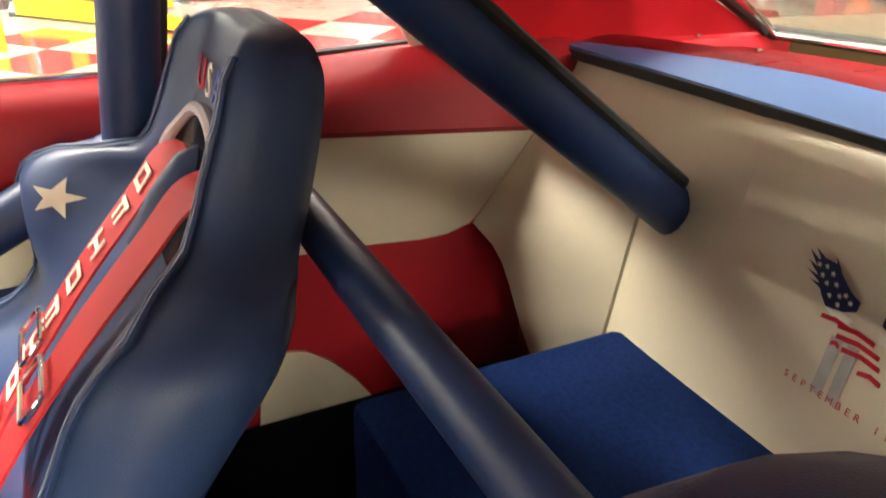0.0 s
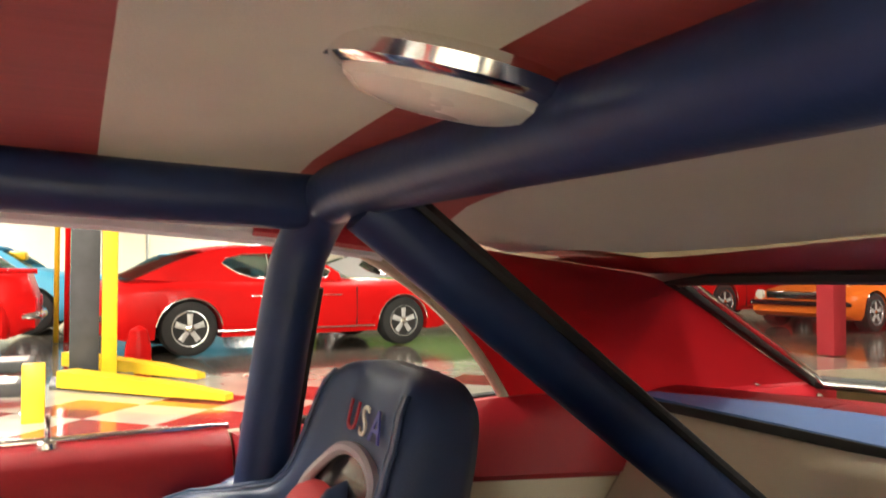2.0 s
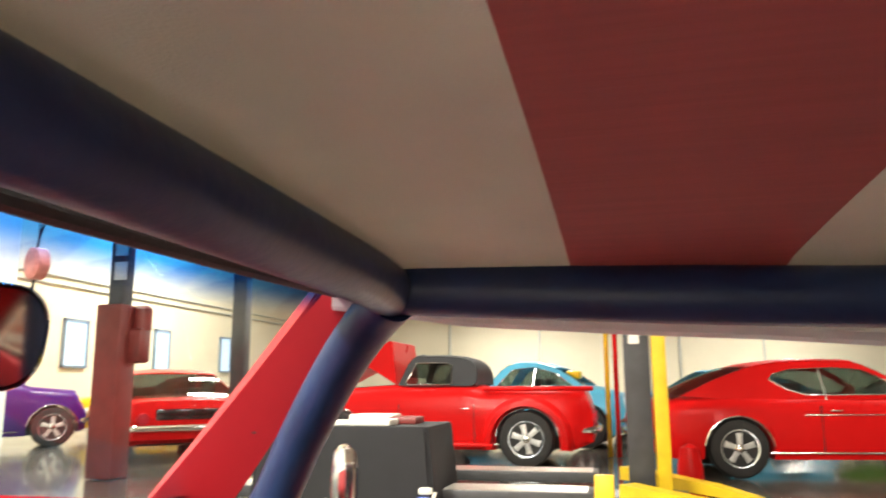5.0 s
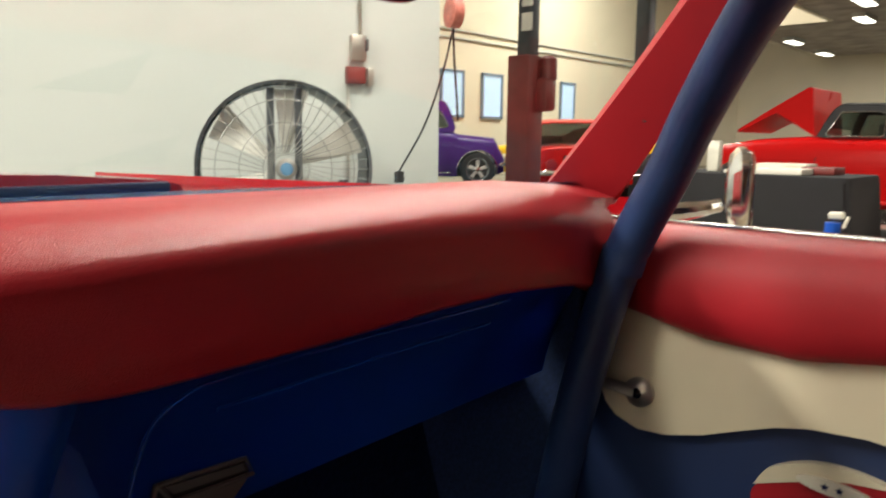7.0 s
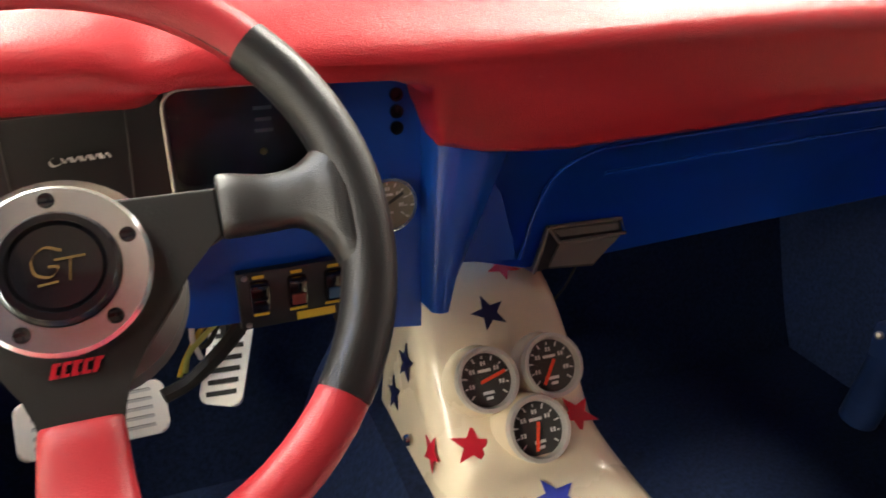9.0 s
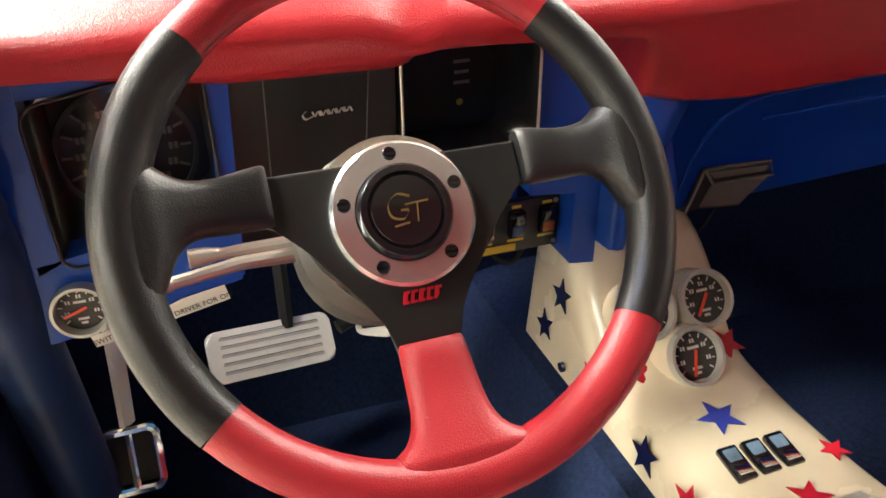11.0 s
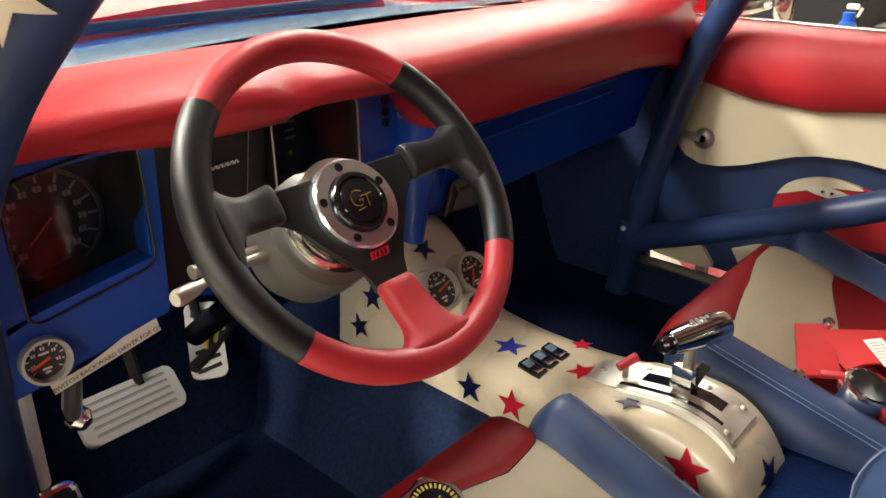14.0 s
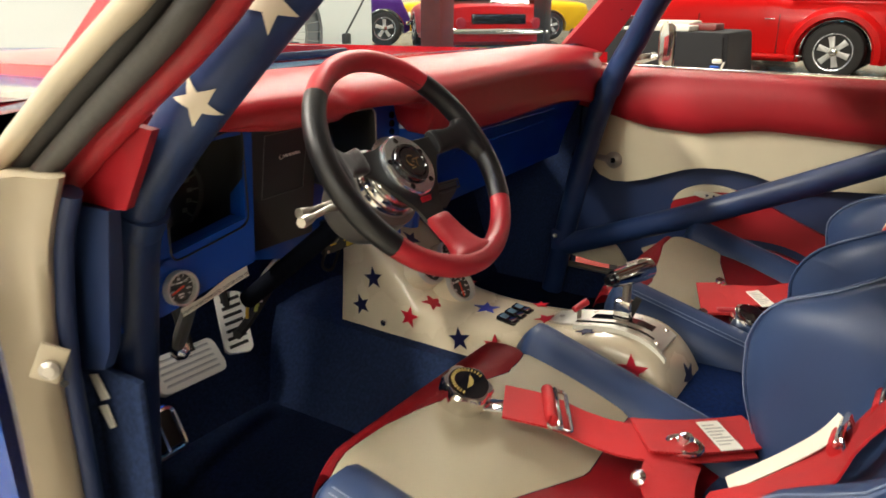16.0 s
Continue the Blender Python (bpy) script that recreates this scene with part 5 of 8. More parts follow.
part("hub_ring", lathe(bmesh.new(), [(0.0275, -0.006), (0.0275, 0.0), (0.0285, 0.002), (0.0405, 0.002), (0.0425, 0.0), (0.0430, -0.006)], HUBD, WN, 48, caps=False), POLISHED, wheel, "polished metal hub ring")
for k in range(5):
    a = radians(90 + 72 * k + 3)
    o = WH @ V(0.0347 * math.cos(a), 0.0347 * math.sin(a), 0.0015)
    b = part("hub_bolt", lathe(bmesh.new(), [(0.0040, 0.0009), (0.0037, 0.0011), (0.0028, 0.0008), (0.0001, 0.0007)], o, WN, 16, caps=False), GLOSSBLACK, wheel, "recessed bolt")
hb = part("horn_button", lathe(bmesh.new(), [(0.0278, -0.002), (0.0278, 0.005), (0.026, 0.008), (0.0225, 0.008), (0.0213, 0.0062), (0.020, 0.0074), (0.0001, 0.0078)], HUBD, WN, 40, caps=False), GLOSSBLACK, wheel, "black horn button")
bm = bmesh.new()
LM = WH @ Matrix.Translation((0, 0, 0.0081)) @ Matrix.Scale(0.72, 4)
for pts in ([(0.004, 0.010, 0), (-0.006, 0.013, 0), (-0.014, 0.006, 0), (-0.013, -0.004, 0), (-0.004, -0.007, 0), (0.001, -0.001, 0), (-0.005, 0.0, 0)], [(-0.001, 0.004, 0), (0.018, 0.005, 0)], [(0.009, 0.004, 0), (0.007, -0.011, 0)], [(-0.012, -0.012, 0), (0.0, -0.0105, 0)]):
    ribbon(bm, [LM @ V(p.x, p.y, 0) for p in curve(pts, 5)], LM.to_3x3() @ V(0.0012, 0.0016, 0), 0.0006)
part("button_mark", bm, GOLDINK, hb, "dull gold outline mark")
bm = bmesh.new()
for k in range(5):
    x = -0.0100 + 0.0047 * k
    for y0, y1, w in ((0.0036, 0.0021, 0.0038), (0.0021, -0.0021, 0.0018 if k % 2 else 0.0025), (-0.0021, -0.0036, 0.0038 if k < 4 else 0.0018)):
        prism(bm, [WH @ V(x + 0.30 * y + e * w, -0.0475 + y, -0.0055) for e, y in ((0, y1), (1, y1), (1, y0), (0, y0))], WN * 0.0008)
part("spoke_mark", bm, STARRED, wheel, "slanted red maker's mark as plain strokes")
column = thing("steering_column", (-0.366, 0.60, 0.74), "grey steering column with polished adapter and chrome levers", "steering column")
part("adapter", lathe(bmesh.new(), [(0.050, -0.016), (0.046, -0.019), (0.041, -0.030), (0.041, -0.036), (0.045, -0.037), (0.045, -0.046), (0.049, -0.047), (0.049, -0.060)], HUB, WN, 40), CHROME, column, "polished stepped adapter")
part("bell", lathe(bmesh.new(), [(0.049, -0.055), (0.057, -0.060), (0.058, -0.085), (0.056, -0.115), (0.046, -0.135), (0.030, -0.142)], HUB, WN, 36), GREYPLASTIC, column, "grey column bell")
part("shaft", lathe(bmesh.new(), [(0.015, -0.13), (0.015, -0.42)], HUB, WN, 24), SHADEBLACK, column, "column shaft blackened for the shaded footwell")
o = HUB - WN * 0.085
lv = part("turn_lever", tube(bmesh.new(), [o + V(-0.045, 0, 0.0), V(-0.455, 0.573, 0.766), V(-0.500, 0.561, 0.767)], [0.0055, 0.0045, 0.004], 10), SATIN, column, "bright turn signal lever")
part("lever_tip", lathe(bmesh.new(), [(0.004, -0.014), (0.0065, -0.004), (0.0075, 0.012), (0.006, 0.016)], (-0.509, 0.558, 0.767), (-1, -0.28, 0.02), 16), SATIN, lv)
lv = part("tilt_lever", tube(bmesh.new(), [o + V(-0.045, 0.01, 0.004), V(-0.45, 0.600, 0.760), V(-0.468, 0.598, 0.761)], [0.005, 0.0045, 0.004], 10), SATIN, column, "short bright tilt lever")
part("lever_tip", lathe(bmesh.new(), [(0.004, -0.010), (0.006, 0.0), (0.0065, 0.010)], (-0.475, 0.597, 0.762), (-1, -0.1, 0.04), 16), SATIN, lv)
part("key_slot", bblock(o + V(-0.053, -0.012, 0.012), (0.006, 0.008, 0.016), 0.002), GLOSSBLACK, column)

# ---- pedals ----


def pedal(name, c, w, h, ribs, vertical, label):
    p = thing(name, c, label, "pedal")
    rr = round_rect(w, h, 0.012)
    rot = Matrix.Rotation(radians(52), 4, "X") if not vertical else Matrix.Rotation(radians(52), 4, "X") @ Matrix.Rotation(radians(-8), 4, "Z")
    M = Matrix.Translation(c) @ Matrix.Rotation(radians(-16), 4, "Z") @ rot
    part("pad", plate([M @ V(x, y, 0) for x, y in rr], (M.to_3x3() @ V(0, 0, 1)) * 0.007, 0.002), PEDAL, p, "ribbed aluminium pad")
    for k in range(ribs):
        f = (k + 0.5) / ribs - 0.5
        if vertical:
            part("rib", block(bmesh.new(), (0, 0, 0), (w * 0.70, 0.0062, 0.0012), 0.0, M @ Matrix.Translation((0, f * h * 0.86, 0.0074)) @ Matrix.Rotation(radians(14), 4, "Z")), RUBBER, p, "dark pad slot")
        else:
            part("rib", block(bmesh.new(), (0, 0, 0), (w * 0.9, 0.0028, 0.003), 0.001, M @ Matrix.Translation((0, f * h * 0.86, 0.0068))), RUBBER, p, "dark pad groove")
    part("arm", tube(bmesh.new(), [Vector(c) + V(0, 0.01, 0), Vector(c) + V(0.01, 0.05, 0.12), Vector(c) + V(0.01, 0.06, 0.25)], 0.008, 8), RUBBER, p)


bp_ = thing("brake_pedal", (-0.424, 0.941, 0.426), "wide ribbed aluminium brake pedal", "pedal")
PM = basis((-0.424, 0.941, 0.426), (0.152, 0.030, -0.022), (0.003, 0.036, 0.041))
part("pad", plate([PM @ V(x, y, 0) for x, y in round_rect(0.160, 0.064, 0.012)], (PM.to_3x3() @ V(0, 0, 1)) * 0.008, 0.003), PEDAL, bp_, "bright aluminium pad")
for k in range(5):
    part("groove", block(bmesh.new(), (0, 0, 0), (0.128, 0.0026, 0.001), 0.0, PM @ Matrix.Translation((0, -0.021 + 0.0105 * k, 0.0082))), BEZEL, bp_, "grey pad groove")
    part("groove", block(bmesh.new(), (0, 0, 0), (0.126, 0.0009, 0.001), 0.0, PM @ Matrix.Translation((0, -0.0188 + 0.0105 * k, 0.0082))), GREYPLASTIC, bp_, "dark pad groove")
part("arm", tube(bmesh.new(), [V(-0.40, 0.958, 0.44), V(-0.395, 1.0, 0.54), V(-0.39, 1.02, 0.68)], 0.009, 8), RUBBER, bp_)
pedal("gas_pedal", (-0.266, 1.005, 0.432), 0.054, 0.120, 7, True, "narrow ribbed aluminium gas pedal")
pk = thing("parking_pedal", (-0.60, 0.80, 0.42), "small parking brake pedal on a long bright arm", "pedal")
part("arm", tube(bmesh.new(), [(-0.572, 0.84, 0.64), (-0.577, 0.815, 0.58), (-0.584, 0.800, 0.475)], [0.012, 0.011, 0.010], 8, squash=0.5), PEDAL, pk, "bright flat arm")
prot = Matrix.Rotation(radians(-28), 4, "X")
part("pad", bblock((-0.586, 0.790, 0.442), (0.052, 0.012, 0.060), 0.005, prot), RUBBER, pk, "black rubber pad")
ring = round_rect(0.054, 0.062, 0.009, 3)
part("pad_rim", tube(bmesh.new(), [V(-0.586, 0.782, 0.440) + prot.to_3x3() @ V(x, 0, z) for x, z in ring + ring[:1]], 0.0042, 6), CHROME, pk, "bright pad rim")
part("pad_bar", tube(bmesh.new(), [V(-0.586, 0.782, 0.440) + prot.to_3x3() @ V(0, 0, z) for z in (-0.028, 0.028)], 0.004, 6), CHROME, pk, "bright middle bar")
WIREG = mat("yellow_green_wire", (0.42, 0.45, 0.10), 0.5, var=0.1)
hn = thing("wiring_loom", (-0.27, 0.92, 0.5), "loose black and yellow wires hanging under the dashboard", "wires")
for k, (mm, pts) in enumerate(((YELLOWINK, [(-0.24, 0.84, 0.62), (-0.29, 0.88, 0.56), (-0.315, 0.90, 0.51), (-0.325, 0.895, 0.49)]), (RUBBER, [(-0.23, 0.85, 0.62), (-0.26, 0.90, 0.53), (-0.31, 0.91, 0.475), (-0.345, 0.90, 0.465)]), (RUBBER, [(-0.14, 0.86, 0.60), (-0.15, 0.88, 0.54), (-0.12, 0.885, 0.52), (-0.10, 0.88, 0.56)]), (RUBBER, [(-0.25, 0.86, 0.63), (-0.285, 0.90, 0.53), (-0.30, 0.93, 0.50)]), (WIREG, [(-0.262, 0.85, 0.60), (-0.270, 0.868, 0.575), (-0.296, 0.872, 0.548), (-0.312, 0.875, 0.529), (-0.318, 0.88, 0.505)]), (PEDAL, [(-0.270, 0.86, 0.60), (-0.300, 0.872, 0.57), (-0.306, 0.880, 0.545), (-0.300, 0.885, 0.515)]))):
    part("wire", tube(bmesh.new(), curve(pts, 6), 0.003 if k != 1 else 0.009, 7), mm, hn)

# ---- console ----
con = thing("centre_console", (0, 0.5, 0.40), "cream painted centre console decorated with red and blue stars", "console")
CT = [(0.882, 0.588), (0.872, 0.602), (0.85, 0.601), (0.81, 0.586), (0.775, 0.560), (0.745, 0.528), (0.715, 0.492), (0.69, 0.476), (0.65, 0.469), (0.60, 0.466), (0.53, 0.467), (0.47, 0.473), (0.43, 0.482), (0.39, 0.490), (0.355, 0.496), (0.322, 0.495), (0.295, 0.488), (0.270, 0.473), (0.248, 0.448), (0.232, 0.418), (0.224, 0.388), (0.220, 0.36), (0.219, 0.335)]


def con_z(y):
    return lerp_table(CT, y)


def con_hw(y):
    return 0.084 - 0.010 * min(1, max(0, (0.47 - y) / 0.10))


def con_bot(y):
    return 0.395 if y > 0.45 else max(0.325, 0.395 - (0.45 - y) * 0.3)


bm = bmesh.new()
secs = []
for p in curve([(0, y, z) for y, z in CT], 3):
    y, zt, hw, zb = p.y, p.z, con_hw(p.y), con_bot(p.y)
    zt = max(zt, zb + 0.012)
    r = min(0.020, (zt - zb) * 0.4)
    wb = hw + (0.016 if y > 0.47 else 0.016 - 0.012 * min(1, (0.47 - y) / 0.08))
    r = r if y > 0.42 else min(r, 0.013)
    secs.append([V(x, y, z) for x, z in ((-wb, zb), (-hw - 0.012 * (r * 2.2) / max(zt - zb, 0.03), zt - r * 1.6), (-hw + 0.004, zt - r * 0.6), (-hw + r * 0.8, zt - r * 0.1), (-hw * 0.5, zt + 0.003), (0, zt + 0.004), (hw * 0.5, zt + 0.003), (hw - r * 0.8, zt - r * 0.1), (hw - 0.004, zt - r * 0.6), (hw + 0.012 * (r * 2.2) / max(zt - zb, 0.03), zt - r * 1.6), (wb, zb))])
rings(bm, secs)
body = part("console_body", bm, CONSOLE, con, "glossy cream moulded body", angle=60)


def on_top(x, y, turn, size, mm, ll):
    e = 0.01
    m = basis((x, y, con_z(y) + 0.0042 - 0.012 * (x / 0.084) ** 4), (1, 0, 0), (0, 2 * e, con_z(y + e) - con_z(y - e)))
    part("console_star", star(bmesh.new(), m, size, turn), mm, con, ll)


def on_side(y, z, turn, size, mm, ll):
    zt, zb = con_z(y), con_bot(y)
    f = (zt - z) / max(zt - zb, 0.01)
    x = -(con_hw(y) + (0.016 if y > 0.45 else 0.005) * f) - 0.0016
    m = basis((x, y, z), (0, -1, 0), (0.14, 0, 1))
    part("console_star", star(bmesh.new(), m, size, turn), mm, con, ll)


RS, BS, NS = "red vinyl star", "blue vinyl star", "navy vinyl star"
on_top(-0.006, 0.781, 0.2, 0.021, STARBLUE, NS)
on_top(0.030, 0.826, 0.5, 0.020, STARRED, RS)
on_top(-0.062, 0.690, -0.3, 0.024, STARRED, RS)
on_top(0.060, 0.694, 0.4, 0.023, STARRED, RS)
on_top(-0.015, 0.603, 0.15, 0.025, STARBRIGHT, BS)
on_top(-0.008, 0.486, 0.6, 0.021, STARRED, RS)
on_top(0.062, 0.53, 0.2, 0.016, STARRED, RS)
on_top(-0.050, 0.392, 0.3, 0.018, STARBLUE, NS)
on_top(0.012, 0.236, 0.25, 0.026, STARBLUE, NS)
on_side(0.806, 0.510, 0.2, 0.022, STARBLUE, NS)
on_side(0.833, 0.452, 0.4, 0.021, STARBLUE, NS)
on_side(0.722, 0.452, -0.1, 0.021, STARRED, RS)
on_side(0.612, 0.436, 0.25, 0.023, STARBLUE, NS)
on_side(0.540, 0.441, 0.1, 0.023, STARRED, RS)
on_side(0.302, 0.458, 0.15, 0.029, STARRED, RS)
part("console_screw", lathe(bmesh.new(), [(0.007, 0), (0.006, 0.004), (0.002, 0.005)], (-0.101, 0.775, 0.430), (-1, 0, 0), 14), CHROME, con)
gn = (0, -0.80, 0.60)
for gx, gy, gz, nd in ((-0.037, 0.728, 0.524, 15), (0.037, 0.728, 0.524, 235), (0.0, 0.683, 0.486, 255)):
    at = V(gx, gy, gz) + V(*gn) * 0.0105
    part("gauge_cup", lathe(bmesh.new(), [(0.040, -0.034), (0.037, -0.018), (0.0345, 0.0), (0.0335, 0.002)], at, gn, 32), CONSOLE, con, "cream moulded gauge cup")
    gauge(at, gn, (0, 0.6, 0.8), 0.0338, con, nd, label="round gauge with satin bezel")
# rocker row
SMOKE = mat("smoky_blue_lens", (0.12, 0.19, 0.27), 0.15, var=0.3, vscale=60)
for k in range(3):
    x = -0.042 + 0.027 * k
    y = 0.543
    r = part("rocker_switch", bblock((x, y, con_z(y) + 0.006), (0.021, 0.038, 0.008), 0.002, Matrix.Rotation(radians(8), 4, "X")), GLOSSBLACK, con, "black rocker switch with coloured lens")
    part("rocker_lens", bblock((x, y + 0.007, con_z(y) + 0.0105), (0.015, 0.014, 0.003), 0.001, Matrix.Rotation(radians(16), 4, "X")), SMOKE, r)
    part("rocker_edge", bblock((x, y - 0.010, con_z(y) + 0.0098), (0.016, 0.010, 0.002), 0.001, Matrix.Rotation(radians(4), 4, "X")), CHROME, r)
# shifter
sh = thing("gear_shifter", (0.0, 0.36, 0.50), "chrome T-handle gear shifter in a curved metal gate on the console", "gear lever")


def shz(y):
    return con_z(y) + 0.0065


gate = [y for y in span(0.475, 0.272, 18)]
bm = bmesh.new()
secs = []
for y in gate:
    w = 0.036 if y < 0.44 else 0.036 - (y - 0.44) * 0.25
    c = 0.008
    secs.append([V(c - w, y, shz(y) - 0.003), V(c - w, y, shz(y) + 0.0005), V(c + w, y, shz(y) + 0.0005), V(c + w, y, shz(y) - 0.003)])
rings(bm, secs)
part("gate_plate", bm, ALU, sh, "curved brushed metal plate")
for x0, w, ya, yb in ((0.012, 0.010, 0.405, 0.300), (-0.016, 0.003, 0.425, 0.290)):
    bm = bmesh.new()
    rings(bm, [[V(x0 - w, y, shz(y) - 0.001), V(x0 - w, y, shz(y) + 0.0016), V(x0 + w, y, shz(y) + 0.0016), V(x0 + w, y, shz(y) - 0.001)] for y in span(ya, yb, 10)])
    part("gate_slot", bm, GLOSSBLACK, sh, "dark gate slot")
bm = bmesh.new()
rings(bm, [[V(-0.044, y, shz(y) - 0.012), V(-0.0415, y, shz(y) + 0.0035), V(-0.0345, y, shz(y) + 0.0035), V(-0.034, y, shz(y) - 0.004)] for y in span(0.42, 0.262, 12)])
part("gate_window", bm, LENS, sh, "pale curved indicator window")
for x, y in ((0.008, 0.462), (-0.020, 0.283), (0.036, 0.286), (0.034, 0.41), (0.030, 0.33)):
    part("plate_screw", lathe(bmesh.new(), [(0.0048, 0), (0.004, 0.002), (0.001, 0.003)], (x, y, shz(y)), (0, 0, 1), 12), SATIN, sh)
part("lever", tube(bmesh.new(), [(0.010, 0.352, 0.500), (0.000, 0.347, 0.55), (-0.010, 0.343, 0.584)], [0.008, 0.007, 0.007], 10), SATIN, sh)
part("lever_block", bblock((0.004, 0.352, 0.523), (0.020, 0.028, 0.034), 0.003), CHROME, sh)
part("lever_joint", bblock((0.016, 0.340, 0.520), (0.006, 0.012, 0.05), 0.002, Matrix.Rotation(radians(20), 4, "X")), RUBBER, sh)
hd = part("t_handle", tube(bmesh.new(), [(-0.048, 0.354, 0.592), (-0.036, 0.350, 0.592), (-0.012, 0.342, 0.592), (0.016, 0.332, 0.593), (0.032, 0.326, 0.593)], [0.0135, 0.0150, 0.0170, 0.0190, 0.0175], 20), CHROME, sh, "chrome T-handle")
part("handle_button", lathe(bmesh.new(), [(0.0105, -0.002), (0.0105, 0.008), (0.007, 0.012)], (-0.050, 0.355, 0.592), (-1, 0.33, 0.0), 18), GLOSSBLACK, hd, "black push button")
part("handle_mark", bars(bmesh.new(), basis((-0.006, 0.339, 0.6095), (1, -0.35, 0.0), (0.3, 0.9, 0.3)), [(-0.012, 0, 0.005, 0.009), (-0.004, 0, 0.005, 0.009), (0.004, 0, 0.005, 0.009), (0.012, 0, 0.005, 0.009)]), SATIN, hd, "raised mark as plain bars")
rl = part("reverse_lever", tube(bmesh.new(), [(0.002, 0.428, 0.488), (0.000, 0.428, 0.510)], 0.004, 8), SATIN, sh)
part("lever_cap", tube(bmesh.new(), [(-0.012, 0.432, 0.508), (0.012, 0.420, 0.518)], [0.0055, 0.0065], 12), RIMRED, rl, "red lever cap")

# ---- racing seats ----


def seat(cx, name_label, hx, shift=0.0, yo=0.0):
    st = thing("racing_seat", (cx, 0.1, 0.28), name_label, "car seat", "racing seats")
    # backrest with wings and head: sections up the back
    S = [  # y, z, half width, wing rise, depth
        (0.040, 0.400, 0.205, 0.045, 0.10), (0.034, 0.440, 0.218, 0.068, 0.11), (0.025, 0.500, 0.228, 0.105, 0.11), (0.010, 0.560, 0.234, 0.125, 0.10), (-0.008, 0.610, 0.236, 0.116, 0.09),
        (-0.025, 0.645, 0.237, 0.082, 0.08), (-0.048, 0.680, 0.237, 0.044, 0.07), (-0.092, 0.730, 0.236, 0.056, 0.060), (-0.124, 0.768, 0.234, 0.070, 0.055), (-0.142, 0.796, 0.226, 0.062, 0.052),
        (-0.155, 0.814, 0.192, 0.044, 0.052), (-0.162, 0.824, 0.158, 0.031, 0.056), (-0.171, 0.842, 0.135, 0.023, 0.060), (-0.181, 0.870, 0.125, 0.021, 0.060), (-0.192, 0.905, 0.120, 0.019, 0.058), (-0.199, 0.932, 0.114, 0.016, 0.056),
        (-0.205, 0.948, 0.102, 0.011, 0.050), (-0.213, 0.958, 0.080, 0.005, 0.040), (-0.226, 0.962, 0.045, 0.0, 0.018)]
    ahead = {0.730: 0.074, 0.768: 0.102, 0.796: 0.092, 0.814: 0.060} if hx > 0 else {0.730: 0.054}
    outer = [{**{0.610: 0.095, 0.645: 0.030, 0.680: 0.024}, **ahead}.get(a[1], a[3]) for a in S]
    zs0 = [p.y for p in curve([(a[0], a[1], a[2]) for a in S], 4)]
    if hx < 0:  # the driver's seat is taller at the shoulders and leans back
        UP = [(0.40, 0.40), (0.645, 0.66), (0.73, 0.80), (0.768, 0.875), (0.796, 0.925), (0.814, 0.94), (0.824, 0.947), (0.87, 0.975), (0.962, 1.04)]
        deep = lambda z: 0.05 * (min(1, max(0, (z - 0.42) / 0.14)) - min(1, max(0, (z - 0.61) / 0.158)))
        outer = [o + deep(a[1]) for o, a in zip(outer, S)]
        S = [(a[0] - deep(a[1]) - 0.085 * min(1, max(0, (a[1] - 0.61) / 0.158)), lerp_table(UP, a[1]), {0.796: 0.212, 0.814: 0.150, 0.824: 0.128}.get(a[1], a[2]), a[3] + deep(a[1]), a[4]) for a in S]
    n = len(S)
    REACH = [(0.60, 0.0), (0.66, 0.7), (0.72, 1.35), (0.78, 1.35), (0.805, 0.5), (0.818, 0.0)]
    reach = (lambda z: float(np.interp(z, [q[0] for q in REACH], [q[1] for q in REACH]))) if hx > 0 else (lambda z: 0.0)
    cols = [curve([(S[i][0], S[i][1], S[i][2]) for i in range(n)], 4), curve([(S[i][3], S[i][4], outer[i]) for i in range(n)], 4)]
    secs = []
    for i, (p, q) in enumerate(zip(*cols)):
        a, b = cols[0][max(i - 1, 0)], cols[0][min(i + 1, len(cols[0]) - 1)]
        d = Vector((b.x - a.x, b.y - a.y)).normalized()
        ny, nz = 0.995, 0.10
        w, rise, dep = p.z, q.x, q.y
        ring = []
        for k in range(21):
            s = -1 + 2 * k / 20
            f = min(1, max(0, (abs(s) - 0.46) / 0.42))
            rs = q.z if s * hx > 0 else rise
            h = rs * f * f * (3 - 2 * f)
            if abs(s) > 0.86:
                h -= rs * 0.45 * ((abs(s) - 0.86) / 0.14) ** 2 + 0.012 * ((abs(s) - 0.86) / 0.14) ** 2
            wide = w * s if s * hx < 0.8 else hx * w * (0.8 + (abs(s) - 0.8) * (1 + reach(p.y)))
            ring.append((wide, h * (0.6 if hx < 0 and s < 0 else 1)))
        wl, wr_ = (w, w * (1 + 0.2 * reach(p.y))) if hx > 0 else (w, w)
        back = [(wr_, -dep * 0.25), (wr_ * 0.97, -dep * 0.7), (wr_ * 0.86, -dep), (w * 0.4, -dep * 1.08), (-w * 0.4, -dep * 1.08), (-wl * 0.86, -dep), (-wl * 0.97, -dep * 0.7), (-wl, -dep * 0.25)]
        secs.append([V(cx + shift + x, p.x + h * ny, p.y + h * nz) for x, h in ring + back])
    bm = bmesh.new()
    rings(bm, secs)
    br = part("backrest", bm, SEATBLUE, st, "blue leather winged backrest with head section", angle=75)

    def surf(x, z, off=0.002):
        """Place on the backrest front at height z, with its outward way."""
        i = min(range(1, len(zs0) - 1), key=lambda k: abs(zs0[k] - z))
        a, b = cols[0][i - 1], cols[0][i + 1]
        d = Vector((b.x - a.x, b.y - a.y)).normalized()
        ny, nz = 0.995, 0.10
